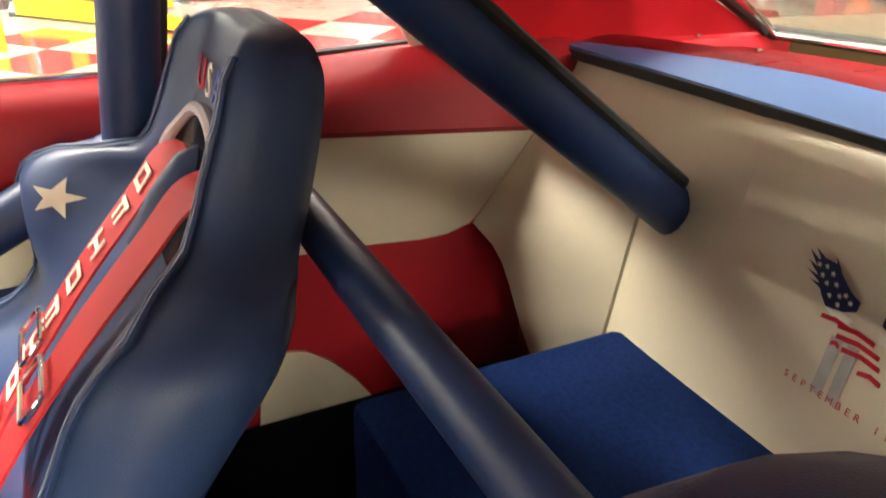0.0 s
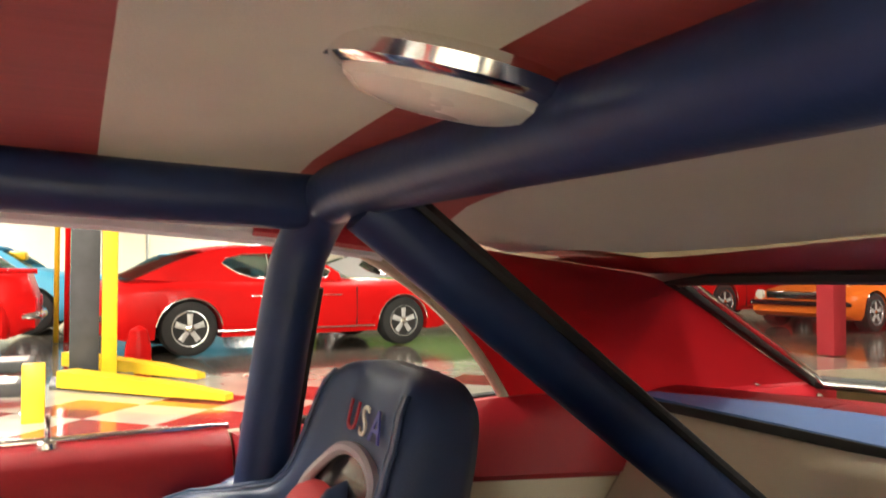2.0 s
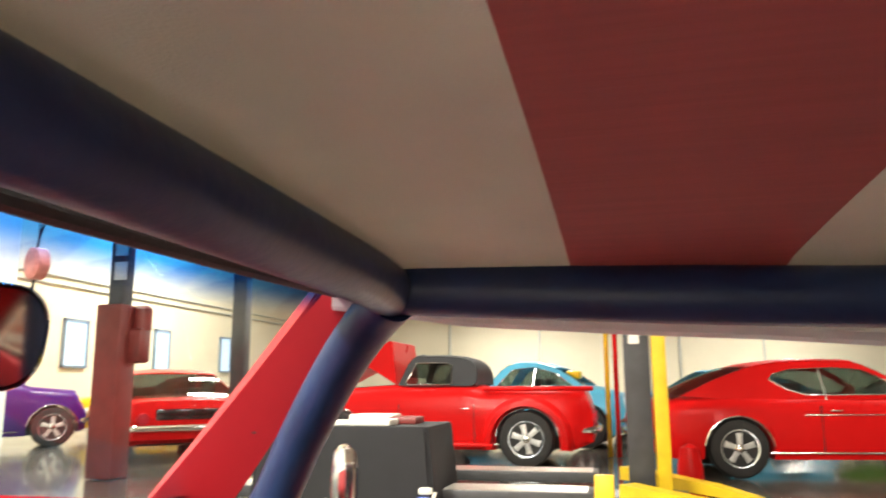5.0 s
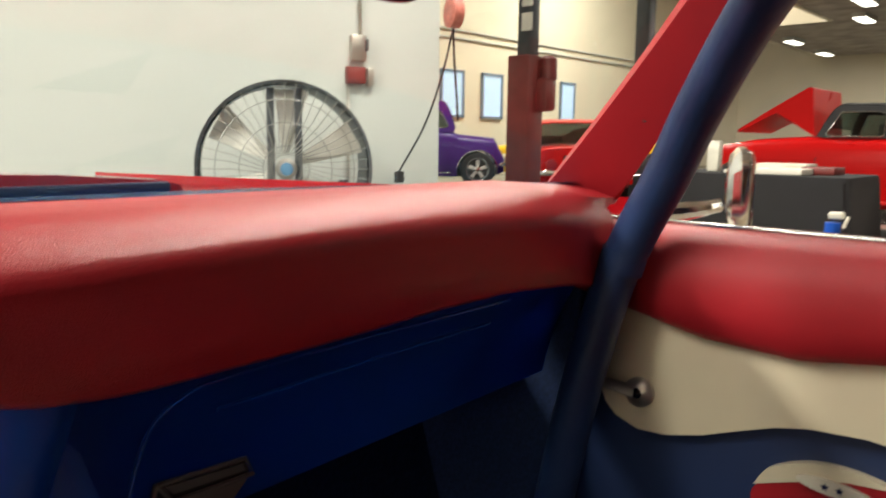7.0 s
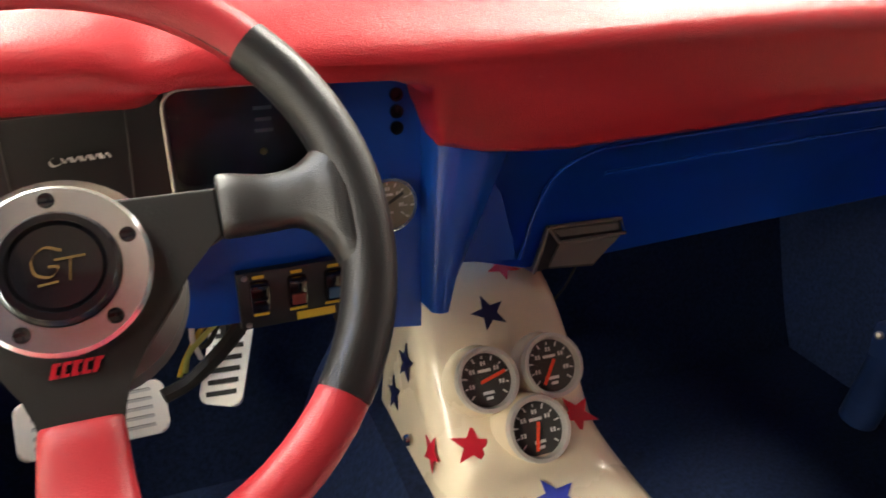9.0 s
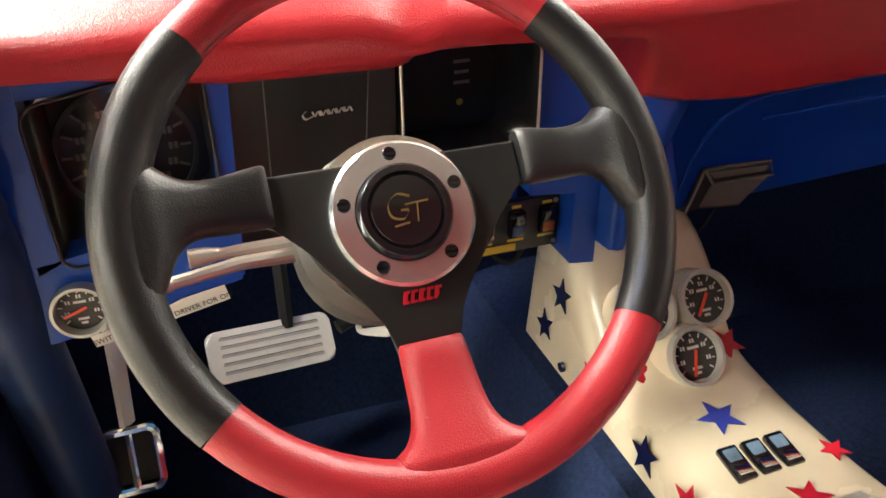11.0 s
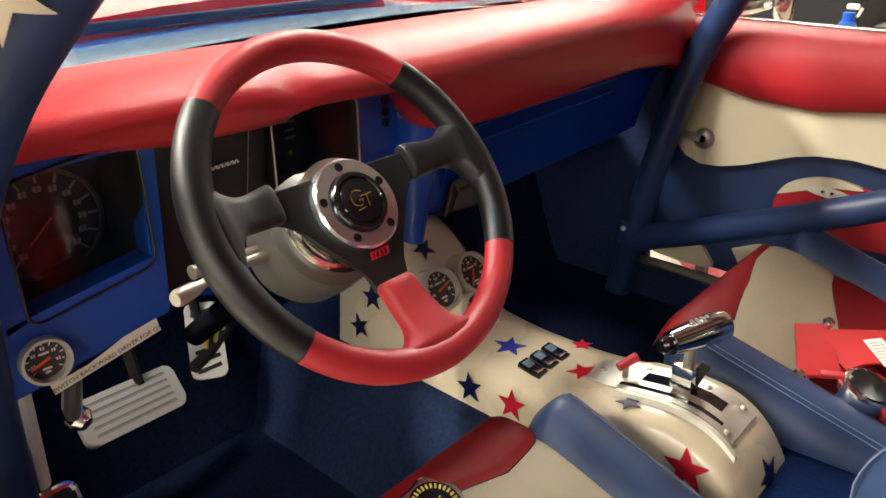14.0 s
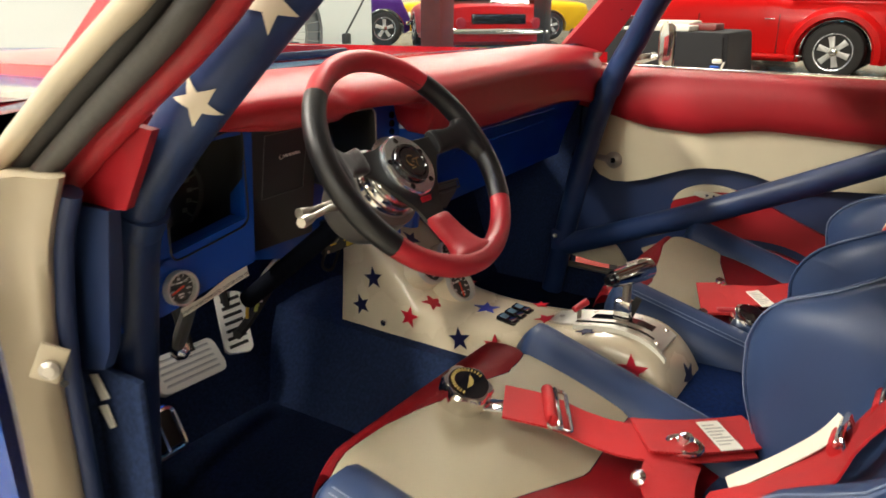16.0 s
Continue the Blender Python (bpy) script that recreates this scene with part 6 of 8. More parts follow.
        y0, z0, w, rise = (float(np.interp(z, zs0, v)) for v in ([p.x for p in cols[0]], [p.y for p in cols[0]], [p.z for p in cols[0]], [p.z if x * hx > 0 else p.x for p in cols[1]]))
        s = abs(x) / w
        if x * hx > 0 and s > 0.8:
            s = 0.8 + (s - 0.8) / (1 + reach(z))
        f = min(1, max(0, (s - 0.46) / 0.42))
        h = rise * f * f * (3 - 2 * f)
        if s > 0.86:
            h -= (rise * 0.45 + 0.012) * ((s - 0.86) / 0.14) ** 2
        if hx < 0 and x < 0:
            h *= 0.6
        return V(cx + shift + x, y0 + (h + off) * ny, z0 + (h + off) * nz), V(0, ny, nz), V(0, d.x, d.y)

    # piping along the wings
    for s in (1, -1):
        pts = []
        for z in span(0.42, 0.948, 40):
            zs = zs0
            i = min(range(1, len(zs) - 1), key=lambda k: abs(zs[k] - z))
            pts.append(surf(s * cols[0][i].z * (0.90 + (0.1 * reach(z) if s > 0 else 0)), z, 0.001)[0])
        part("piping", tube(bmesh.new(), pts, 0.0028, 6), SEATBLUE, br, "sewn edge piping")
        part("wing_stitching", tube(bmesh.new(), [p + V(-s * 0.007, 0.0022, 0.0) for p in pts], 0.0008, 5), THREAD, br, "pale blue sewn line")
    # harness opening: one wide arch
    arch = [(p.x, p.y) for p in curve([(-0.088, 0.785, 0), (-0.090, 0.815, 0), (-0.080, 0.848, 0), (-0.055, 0.874, 0), (-0.02, 0.886, 0), (0.02, 0.886, 0), (0.055, 0.874, 0), (0.080, 0.848, 0), (0.090, 0.815, 0), (0.088, 0.785, 0)], 4)]
    part("slot_trim", tube(bmesh.new(), [surf(x, z, 0.003)[0] for x, z in arch], 0.0062, 8), TRIM, br, "pale moulded slot trim")
    part("slot_hole", sheet(bmesh.new(), lambda i, v: surf(arch[i][0] * 0.96 * v, 0.785 + (arch[i][1] - 0.785) * 0.98, 0.0022)[0], list(range(len(arch) // 2)), span(-1, 1, 8), 0.001), GLOSSBLACK, br, "dark harness slot")
    part("slot_pillar", tube(bmesh.new(), [surf(0, 0.775, 0.004)[0], surf(0, 0.815, 0.008)[0], surf(0, 0.846, 0.004)[0], surf(0, 0.860, -0.006)[0]], [0.022, 0.021, 0.016, 0.006], 14, squash=0.6), SEATBLUE, br, "padded centre tongue")
    bm = bmesh.new()
    mid = bm.verts.new((0, 0, 0))
    rim = [bm.verts.new((x, y, 0)) for x, y in star_pts(0.0205, 0.1, 0.40)]
    for i in range(10):
        bm.faces.new((mid, rim[i], rim[(i + 1) % 10]))
    bmesh.ops.subdivide_edges(bm, edges=bm.edges[:], cuts=4, use_grid_fill=True)
    for v in bm.verts:
        v.co = surf(hx * 0.165 + v.co.x * 0.85, 0.766 + v.co.y, 0.0022)[0]
    bmesh.ops.recalc_face_normals(bm, faces=bm.faces[:])
    part("wing_star", bm, STARCREAM, br, "cream leather star")
    # readable letters on the head section
    for ch, x, mm in (("U", 0.030, STARRED), ("S", 0.0, WEBW), ("A", -0.030, STARBRIGHT)):
        o, nn, uu = surf(x, 0.912, 0.0035)
        words("head_letter", ch, 0.040, basis(o, (-1, 0, 0), uu), mm, br, "stitched flag-coloured letter", extrude=0.0008)
    # cushion
    cols2 = span(-1, 1, 24)
    rows = span(0, 1, 20)

    LONG = 0.445 + yo

    def cush(s, t):
        y = 0.525 + yo - LONG * t - 0.012 * s * s * (1 - t) ** 2
        z = 0.516 - 0.31 * (0.48 - y) + 0.004 * math.sin(math.pi * t)
        d = y - yo - 0.43
        if d > 0:
            z -= 4 * d * d
        if d > 0.06:
            z -= 60 * (d - 0.06) ** 2
        f = min(1, max(0, (abs(s) - 0.55) / 0.40))
        z += 0.010 * f * f * t
        f = max(0, (abs(s) - 0.78) / 0.22)
        z -= 0.032 * f * f * min(1, max(0, (y - yo - 0.22) / 0.2))
        return V(cx + 0.212 * s, y, z)

    def edge_t(table, s):
        """Cushion depth share of a sewn line; table: inner share, y."""
        y = lerp_table(table, s * -hx) + (yo if table is FRONT else 0)
        return max(0.02, (0.525 + yo - y - 0.012 * s * s) / LONG)

    FRONT = [(-1.0, 0.482), (-0.5, 0.480), (-0.05, 0.455), (0.3, 0.440), (0.55, 0.424), (0.8, 0.427), (1.0, 0.448)]
    REAR = [(-1.0, 0.330), (-0.65, 0.318), (-0.3, 0.290), (0.1, 0.256), (0.6, 0.260), (1.0, 0.250)]

    def zone(lo, hi, ns, ntt):
        bm = bmesh.new()
        g = []
        for i in range(ns + 1):
            s = -0.96 + 1.92 * i / ns
            a = edge_t(lo, s) + 0.003 if lo else 0.0
            b = edge_t(hi, s) if hi else 1.0
            g.append([])
            for j in range(ntt + 1):
                f = j / ntt
                p = cush(s, a + (b - a) * f)
                p.z += 0.0045 * (4 * f * (1 - f)) ** 0.35 - 0.0045
                g[i].append(bm.verts.new(p))
        fs = [bm.faces.new((g[i][j], g[i + 1][j], g[i + 1][j + 1], g[i][j + 1])) for i in range(ns) for j in range(ntt)]
        bmesh.ops.solidify(bm, geom=fs, thickness=0.05)
        return bm

    part("cushion_front", zone(None, FRONT, 28, 14), RED, st, "red leather cushion front", angle=70)
    part("cushion_centre", zone(FRONT, REAR, 28, 16), CREAM, st, "cream leather cushion centre", angle=70)
    part("cushion_rear", zone(REAR, None, 28, 10), RED, st, "red leather cushion rear", angle=70)
    for s in (1, -1):
        secs = []
        for t in [0, 0.01, 0.02, 0.035, 0.055, 0.08] + span(0.11, 1.0, 16):
            r = 0.058 * min(1, (t * 12 + 0.08)) ** 0.5
            c = V(cx + s * (0.232 - 0.024 * t), 0.470 + yo - (0.386 + yo) * t, 0.474 - 0.100 * t - (0.010 * (1 - t * 12) if t < 0.0833 else 0))
            secs.append([c + V(r * 0.92 * math.cos(a), 0, r * 1.05 * math.sin(a)) for a in [2 * math.pi * k / 18 for k in range(18)]])
        bm = bmesh.new()
        rings(bm, secs)
        bo = part("thigh_bolster", bm, SEATBLUE, st, "blue leather thigh bolster", angle=70)
        for off in (0.0, 0.006):
            pts = []
            for t in span(0.03, 1, 14):
                r = 0.0582 * min(1, (t * 12 + 0.08)) ** 0.5
                a = radians(58) + off / 0.045
                pts.append(V(cx + s * (0.232 - 0.024 * t) + s * r * 0.92 * math.cos(a), 0.470 + yo - (0.386 + yo) * t, 0.474 - 0.100 * t - (0.010 * (1 - t * 12) if t < 0.0833 else 0) + r * 1.05 * math.sin(a)))
            part("bolster_seam", tube(bmesh.new(), pts, 0.0007, 5), THREAD, bo, "pale blue sewn seam")
    part("seat_base", bblock((cx, 0.27, 0.365), (0.44, 0.36, 0.09), 0.02), SEATBLUE, st)
    for sx in (0.15, -0.15):
        part("seat_rail", bblock((cx + sx, 0.24, 0.295), (0.03, 0.5, 0.06), 0.004), RUBBER, st)
    return st, surf, cush


pseat, psurf, pcush = seat(0.368, "blue leather passenger racing seat with red and cream cushion", 1, 0.02, -0.04)
dseat, dsurf, dcush = seat(-0.370, "blue leather driver racing seat with red and cream cushion", -1, 0.03)


# ---- harnesses ----
def shoulder_strap(parent, surf, cx, sx, letters, endx, fall=None):
    pts = [surf(sx * 0.9, 0.846, -0.07)[0], surf(sx, 0.848, -0.012)[0], surf(sx, 0.838, 0.016)[0], surf(sx * 0.95, 0.80, 0.024)[0], surf(sx * 0.85, 0.72, 0.030)[0], surf(sx * 0.7, 0.62, 0.030)[0], surf(sx * 0.5, 0.54, 0.030)[0], V(cx + endx, 0.12, 0.45)]
    pts = pts[:5] + fall if fall else pts
    c = curve(pts, 5)
    st = part("shoulder_strap", ribbon(bmesh.new(), c, (0.062, 0, 0), 0.0025), STRAP, parent, "red webbing shoulder strap")
    if letters:
        run = [p for p in c if 0.60 < p.z < 0.835]
        length = sum((b - a).length for a, b in zip(run, run[1:]))
        for k in range(8):
            want, i = length * (k + 0.5) / 8, 0
            while i < len(run) - 2 and want > (run[i + 1] - run[i]).length:
                want -= (run[i + 1] - run[i]).length
                i += 1
            d = (run[i + 1] - run[i]).normalized()
            o = run[i] + d * want
            m = basis(o, (-1, 0, 0), -d)
            m = Matrix.Translation(m.to_3x3() @ V(0, 0, 0.0024)) @ m @ Matrix.Scale(1.3, 4)
            part("strap_print", bars(bmesh.new(), m, [[(-0.010, 0, 0.004, 0.017), (0.010, 0, 0.004, 0.017), (0, 0.0065, 0.020, 0.004), (0, -0.0065, 0.020, 0.004)], [(0, 0.0065, 0.024, 0.004), (-0.006, -0.002, 0.004, 0.013), (0.006, -0.002, 0.004, 0.013)], [(-0.010, 0, 0.004, 0.017), (0, 0, 0.020, 0.004), (0.010, 0, 0.004, 0.017)]][k % 3]), WEBW, st, "white print as plain bars")
    o, nn, uu = surf(sx * 0.80, 0.69, 0.036)
    adj = part("strap_adjuster", tube(bmesh.new(), [o + V(x, 0, 0) + uu * y for x, y in round_rect(0.062, 0.03, 0.006, 3) + [round_rect(0.062, 0.03, 0.006, 3)[0]]], 0.0028, 8), CHROME, st, "chrome strap adjuster")
    return st


def tag_print(parent, a, b, c):
    """Rows of unreadable print on a tag with corner a, its end b along a row and c down the rows."""
    for k in range(7):
        o = a.lerp(c, 0.14 + 0.11 * k) + V(0, 0, 0.0014)
        u, v = (b - a) * (0.80 if k % 3 else 0.55), (c - a) * 0.035
        part("tag_line", plate([o + (b - a) * 0.1, o + (b - a) * 0.1 + u, o + (b - a) * 0.1 + u + v, o + (b - a) * 0.1 + v], (0, 0, 0.0004)), TOWER, parent, "grey print as a plain bar", smooth=False)


ph = thing("seat_harness", (0.388, 0.15, 0.48), "red racing harness lying on the passenger seat", "harness", "racing harnesses")
shoulder_strap(ph, psurf, 0.388, 0.052, True, 0.0)
shoulder_strap(ph, psurf, 0.388, -0.052, False, -0.03)
part("lap_strap", ribbon(bmesh.new(), curve([(0.275, 0.258, 0.468), (0.310, 0.236, 0.471), (0.355, 0.205, 0.462), (0.42, 0.170, 0.450), (0.50, 0.130, 0.445), (0.575, 0.085, 0.452)], 5), (0.042, 0.058, 0.014), 0.003), STRAP, ph, "red webbing lap strap")
part("strap_flap", plate([(0.300, 0.314, 0.480), (0.348, 0.280, 0.472), (0.228, 0.224, 0.462), (0.180, 0.268, 0.470)], (0, 0, 0.005), 0.001), STRAP, ph, "folded red webbing end")
part("lap_strap", ribbon(bmesh.new(), curve([(0.28, 0.225, 0.455), (0.25, 0.17, 0.438), (0.22, 0.11, 0.425), (0.20, 0.05, 0.42)], 5), (0.070, -0.020, 0.0), 0.003), STRAP, ph, "red webbing lap strap")
BK = V(0.205, 0.190, 0.470)
bn = V(-0.12, -0.38, 1).normalized()
pb = part("buckle", lathe(bmesh.new(), [(0.030, -0.022), (0.033, -0.018), (0.034, 0.004), (0.032, 0.010), (0.028, 0.0125), (0.0001, 0.013)], BK, bn, 28), CHROME, ph, "round chrome buckle")
bu = bn.cross(V(0, 1, 0)).normalized()
bw = bn.cross(bu)
for k in range(5):
    a = 2 * math.pi * k / 5
    part("buckle_screw", lathe(bmesh.new(), [(0.0035, 0), (0.003, 0.002), (0.0005, 0.0025)], BK + bn * 0.0122 + (bu * math.cos(a) + bw * math.sin(a)) * 0.025, bn, 10), SATIN, pb)
part("buckle_face", lathe(bmesh.new(), [(0.0265, 0.0126), (0.0262, 0.0145), (0.0001, 0.015)], BK, bn, 28, caps=False), GLOSSBLACK, pb, "dark glossy buckle face")
part("buckle_lever", bblock(BK + V(-0.012, 0.036, 0.016), (0.012, 0.040, 0.006), 0.002, Matrix.Rotation(radians(30), 4, "Z")), RIMRED, pb, "small red lever")
for x, y, z in ((0.342, 0.280, 0.478), (0.176, 0.266, 0.474)):
    part("end_bolt", lathe(bmesh.new(), [(0.009, -0.006), (0.009, 0.006), (0.005, 0.010)], (x, y, z), (-0.5, -0.3, 0.8), 14), CHROME, ph)
part("paper_tag", plate([(0.340, 0.229, 0.4705), (0.372, 0.212, 0.4665), (0.337, 0.170, 0.4565), (0.303, 0.189, 0.4605)], (0, 0, 0.0012)), PAPER, ph, "small paper tag", smooth=False)
tag_print(ph, V(0.340, 0.229, 0.4705), V(0.372, 0.212, 0.4665), V(0.303, 0.189, 0.4605))

dh = thing("seat_harness", (-0.37, 0.30, 0.48), "red racing harness with cam-lock buckle on the driver seat", "harness", "racing harnesses")
shoulder_strap(dh, dsurf, -0.340, 0.052, False, 0.06, [V(-0.278, -0.030, 0.590), V(-0.300, 0.0, 0.545), V(-0.315, 0.045, 0.503), V(-0.325, 0.10, 0.455)])
part("strap_lining", ribbon(bmesh.new(), curve([V(-0.262, -0.004, 0.572), V(-0.276, 0.014, 0.546), V(-0.288, 0.052, 0.508), V(-0.300, 0.10, 0.466)], 5), V(0.014, 0.012, 0.004), 0.002), WEBW, dh, "white lining along the strap")
for ac in (V(-0.262, -0.045, 0.612), V(-0.290, -0.012, 0.566)):
    sl = part("strap_slide", tube(bmesh.new(), [ac + V(x, y * 0.45, y) for x, y in round_rect(0.064, 0.026, 0.006, 3) + [round_rect(0.064, 0.026, 0.006, 3)[0]]], 0.0030, 8), CHROME, dh, "chrome strap slide")
    part("slide_bar", tube(bmesh.new(), [ac + V(-0.032, 0.008, 0.003), ac + V(0.032, 0.008, 0.003)], 0.0042, 8), CHROME, sl)
    part("slide_loop", tube(bmesh.new(), [ac + V(-0.022, 0.010, -0.010), ac + V(0.022, 0.010, -0.010)], 0.008, 10), STRAP, sl, "folded red webbing")
shoulder_strap(dh, dsurf, -0.340, -0.052, False, 0.0)
CL = V(-0.372, 0.426, 0.514)
ca = V(-0.10, -0.35, 0.93).normalized()
bm = bmesh.new()
um = basis(CL, (1, 0.1, 0.1), ca.cross(V(1, 0, 0)) * -1)
secs = []
for k, h in ((0.029, -0.022), (0.031, -0.018), (0.031, 0.004), (0.034, 0.006), (0.034, 0.020), (0.031, 0.024)):
    ring = []
    for i in range(48):
        a = 2 * math.pi * i / 48
        rr = k * (1 + (0.07 * math.cos(6 * a) if h > 0.005 else 0))
        ring.append(CL + ca * h + rr * (math.cos(a) * (um.to_3x3() @ V(1, 0, 0)) + math.sin(a) * (um.to_3x3() @ V(0, 1, 0))))
    secs.append(ring)
rings(bm, secs)
lock = part("cam_lock", bm, CHROME, dh, "chrome cam-lock buckle with six-lobed knob")
part("knob_face", lathe(bmesh.new(), [(0.027, 0.0240), (0.027, 0.0255), (0.0001, 0.0258)], CL, ca, 32, caps=False), GLOSSBLACK, lock, "black knob face")
fm = Matrix.Translation(CL + ca * 0.0258) @ Matrix((um.to_3x3() @ V(1, 0, 0), ca.cross(um.to_3x3() @ V(1, 0, 0)), ca)).transposed().to_4x4()
for k in range(19):
    a = radians(190 - 11.5 * k)
    part("face_print", bars(bmesh.new(), fm @ Matrix.Rotation(a, 4, "Z"), [(0.0222, 0, 0.0048, 0.0022)]), GOLDPRINT, lock, "yellow print as plain bars")
part("face_mark", plate([fm @ V(x, y, 0.0004) for x, y in ((-0.013, -0.004), (-0.004, -0.001), (0.013, 0.006), (0.006, -0.004), (-0.002, -0.007))], ca * 0.0006), GOLDPRINT, lock, "plain yellow wing-shaped mark", smooth=False)
part("lock_tongue", bblock(CL + V(0.012, -0.040, -0.008), (0.030, 0.034, 0.005), 0.002, Matrix.Rotation(radians(20), 4, "Z")), CHROME, dh, "chrome belt tongue")
lapw = V(0.060, 0.036, 0.008)
part("lap_strap", ribbon(bmesh.new(), curve([V(-0.350, 0.378, 0.511), V(-0.322, 0.322, 0.499), V(-0.304, 0.270, 0.481), V(-0.275, 0.224, 0.466), V(-0.215, 0.162, 0.452), V(-0.160, 0.112, 0.446)], 6), lapw, 0.003), STRAP, dh, "red webbing lap strap")
ac = V(-0.318, 0.316, 0.503)
au, av = V(0.50, -0.83, -0.25).normalized(), V(0.84, 0.52, 0.10).normalized()
adj = part("strap_adjuster", tube(bmesh.new(), [ac + x * au + y * av for x, y in round_rect(0.030, 0.086, 0.006, 3) + [round_rect(0.030, 0.086, 0.006, 3)[0]]], 0.0032, 8), CHROME, dh, "chrome three-bar adjuster")
part("adjuster_bar", tube(bmesh.new(), [ac - 0.041 * av + V(0, 0, 0.003), ac + 0.041 * av + V(0, 0, 0.003)], 0.004, 8), CHROME, adj)
part("strap_loop", tube(bmesh.new(), [ac - 0.011 * au - 0.034 * av + V(0, 0, 0.005), ac - 0.011 * au + 0.034 * av + V(0, 0, 0.005)], 0.008, 10), STRAP, dh, "folded red webbing round the adjuster")
part("strap_end", ribbon(bmesh.new(), curve([V(-0.262, 0.222, 0.470), V(-0.222, 0.176, 0.462), V(-0.172, 0.130, 0.456), V(-0.135, 0.100, 0.453)], 6), V(0.056, 0.046, 0.004), 0.003), STRAP, dh, "red webbing strap end")
part("paper_tag", plate([V(-0.182, 0.172, 0.4645), V(-0.158, 0.150, 0.4625), V(-0.200, 0.104, 0.4575), V(-0.224, 0.126, 0.4595)], (0, 0, 0.0012)), PAPER, dh, "small paper tag", smooth=False)
tag_print(dh, V(-0.182, 0.172, 0.4645), V(-0.158, 0.150, 0.4625), V(-0.224, 0.126, 0.4595))
part("crotch_strap", ribbon(bmesh.new(), curve([V(-0.262, 0.172, 0.452), V(-0.300, 0.168, 0.458), V(-0.335, 0.160, 0.454), V(-0.37, 0.13, 0.438)], 6), V(0.020, -0.062, -0.012), 0.003), STRAP, dh, "short red webbing strap")
part("strap_ring", tube(bmesh.new(), [V(-0.245, 0.168, 0.464) + V(0.014 * math.cos(a), 0.022 * math.sin(a), 0.004 * math.cos(a)) for a in span(0, 2 * math.pi, 16)], 0.004, 8), CHROME, dh, "chrome ring at the strap end")
part("end_bolt", lathe(bmesh.new(), [(0.011, -0.004), (0.011, 0.008), (0.006, 0.012)], (-0.236, 0.170, 0.464), (0.2, -0.3, 0.9), 14), CHROME, dh)
part("end_bolt", lathe(bmesh.new(), [(0.010, -0.004), (0.010, 0.008), (0.005, 0.012)], (-0.345, 0.190, 0.462), (-0.6, 0.2, 0.7), 14), CHROME, dh)
part("lap_strap", ribbon(bmesh.new(), curve([V(-0.35, 0.12, 0.434), V(-0.44, 0.10, 0.426), V(-0.54, 0.09, 0.448), V(-0.60, 0.07, 0.44)], 6), V(0.0, 0.06, 0.012), 0.003), STRAP, dh, "red webbing lap strap")

# ---- dome light, mirror ----
DOMEN = (-0.22, -0.14, 1)
DOMEC = (0.132, -0.147, 1.163)
dome = thing("dome_light", (0.132, -0.147, 1.17), "oval dome light with chrome ring and milky lens on the headliner", "ceiling light")
part("chrome_ring", lathe(bmesh.new(), [(0.058, 0.009), (0.066, 0.010), (0.070, 0.004), (0.069, -0.004), (0.063, -0.008), (0.058, -0.008)], DOMEC, DOMEN, 40), CHROME, dome, "chrome ring")
part("lens", lathe(bmesh.new(), [(0.060, -0.006), (0.058, -0.013), (0.049, -0.020), (0.028, -0.024), (0.0001, -0.025)], DOMEC, DOMEN, 36, caps=False), LENS, dome, "milky plastic lens")
for k in (1, -1):
    o = V(0.132, -0.147, 1.165) + k * V(0.0185, 0.063, 0.013)
    part("ring_tab", bblock(o, (0.012, 0.014, 0.012), 0.003), CHROME, dome, "ribbed chrome tab")
    for j in (-1, 0, 1):
        part("tab_rib", tube(bmesh.new(), [o + V(-0.007, 0.004 * j, -0.006), o + V(-0.007, 0.004 * j, 0.006)], 0.0011, 6), CHROME, dome)
rv = thing("interior_mirror", (-0.04, 0.56, 1.08), "wide interior mirror in a dark frame hanging under the windscreen header", "mirror")
rm = basis((-0.028, 0.545, 1.074), (1, -0.15, -0.02), (0, -0.136, 1))
rr = round_rect(0.309, 0.060, 0.024, 6)
bm = bmesh.new()
rings(bm, [[rm @ V(x * k, y * (k if k < 1 else 1), d) for x, y in rr] for k, d in ((0.975, 0.006), (1.0, 0.004), (1.0, -0.006), (0.93, -0.018), (0.6, -0.022))])
part("frame", bm, GLOSSBLACK, rv, "dark mirror frame")
part("mirror_glass", plate([rm @ V(x * 0.965, y * 0.90, 0.0065) for x, y in rr], (rm.to_3x3() @ V(0, 0, 1)) * 0.0006), MIRROR, rv, smooth=False)
part("stalk", tube(bmesh.new(), curve([(-0.040, 0.553, 1.085), (-0.036, 0.556, 1.115), (-0.020, 0.55, 1.15)], 4), 0.006, 8), SATIN, rv, "metal stalk")
part("mount", bblock((-0.015, 0.55, 1.155), (0.07, 0.05, 0.016), 0.005), CAGE, rv)

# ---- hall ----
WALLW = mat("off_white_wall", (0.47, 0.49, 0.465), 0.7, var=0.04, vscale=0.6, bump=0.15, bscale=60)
WALLC = mat("cream_wall", (0.70, 0.64, 0.50), 0.75, var=0.05, vscale=0.5, bump=0.1, bscale=40)
CONCRETE = mat("dark_polished_concrete", (0.10, 0.085, 0.07), 0.16, coat=0.3, var=0.35, vscale=0.9, bump=0.04, bscale=12)
TILEW = mat("pale_floor_tile", (0.42, 0.385, 0.32), 0.14, coat=0.3, var=0.12, vscale=2.5, bump=0.03, bscale=15)
TILER = mat("dark_red_floor_tile", (0.26, 0.035, 0.035), 0.14, coat=0.3, var=0.2, vscale=2.5, bump=0.03, bscale=15)
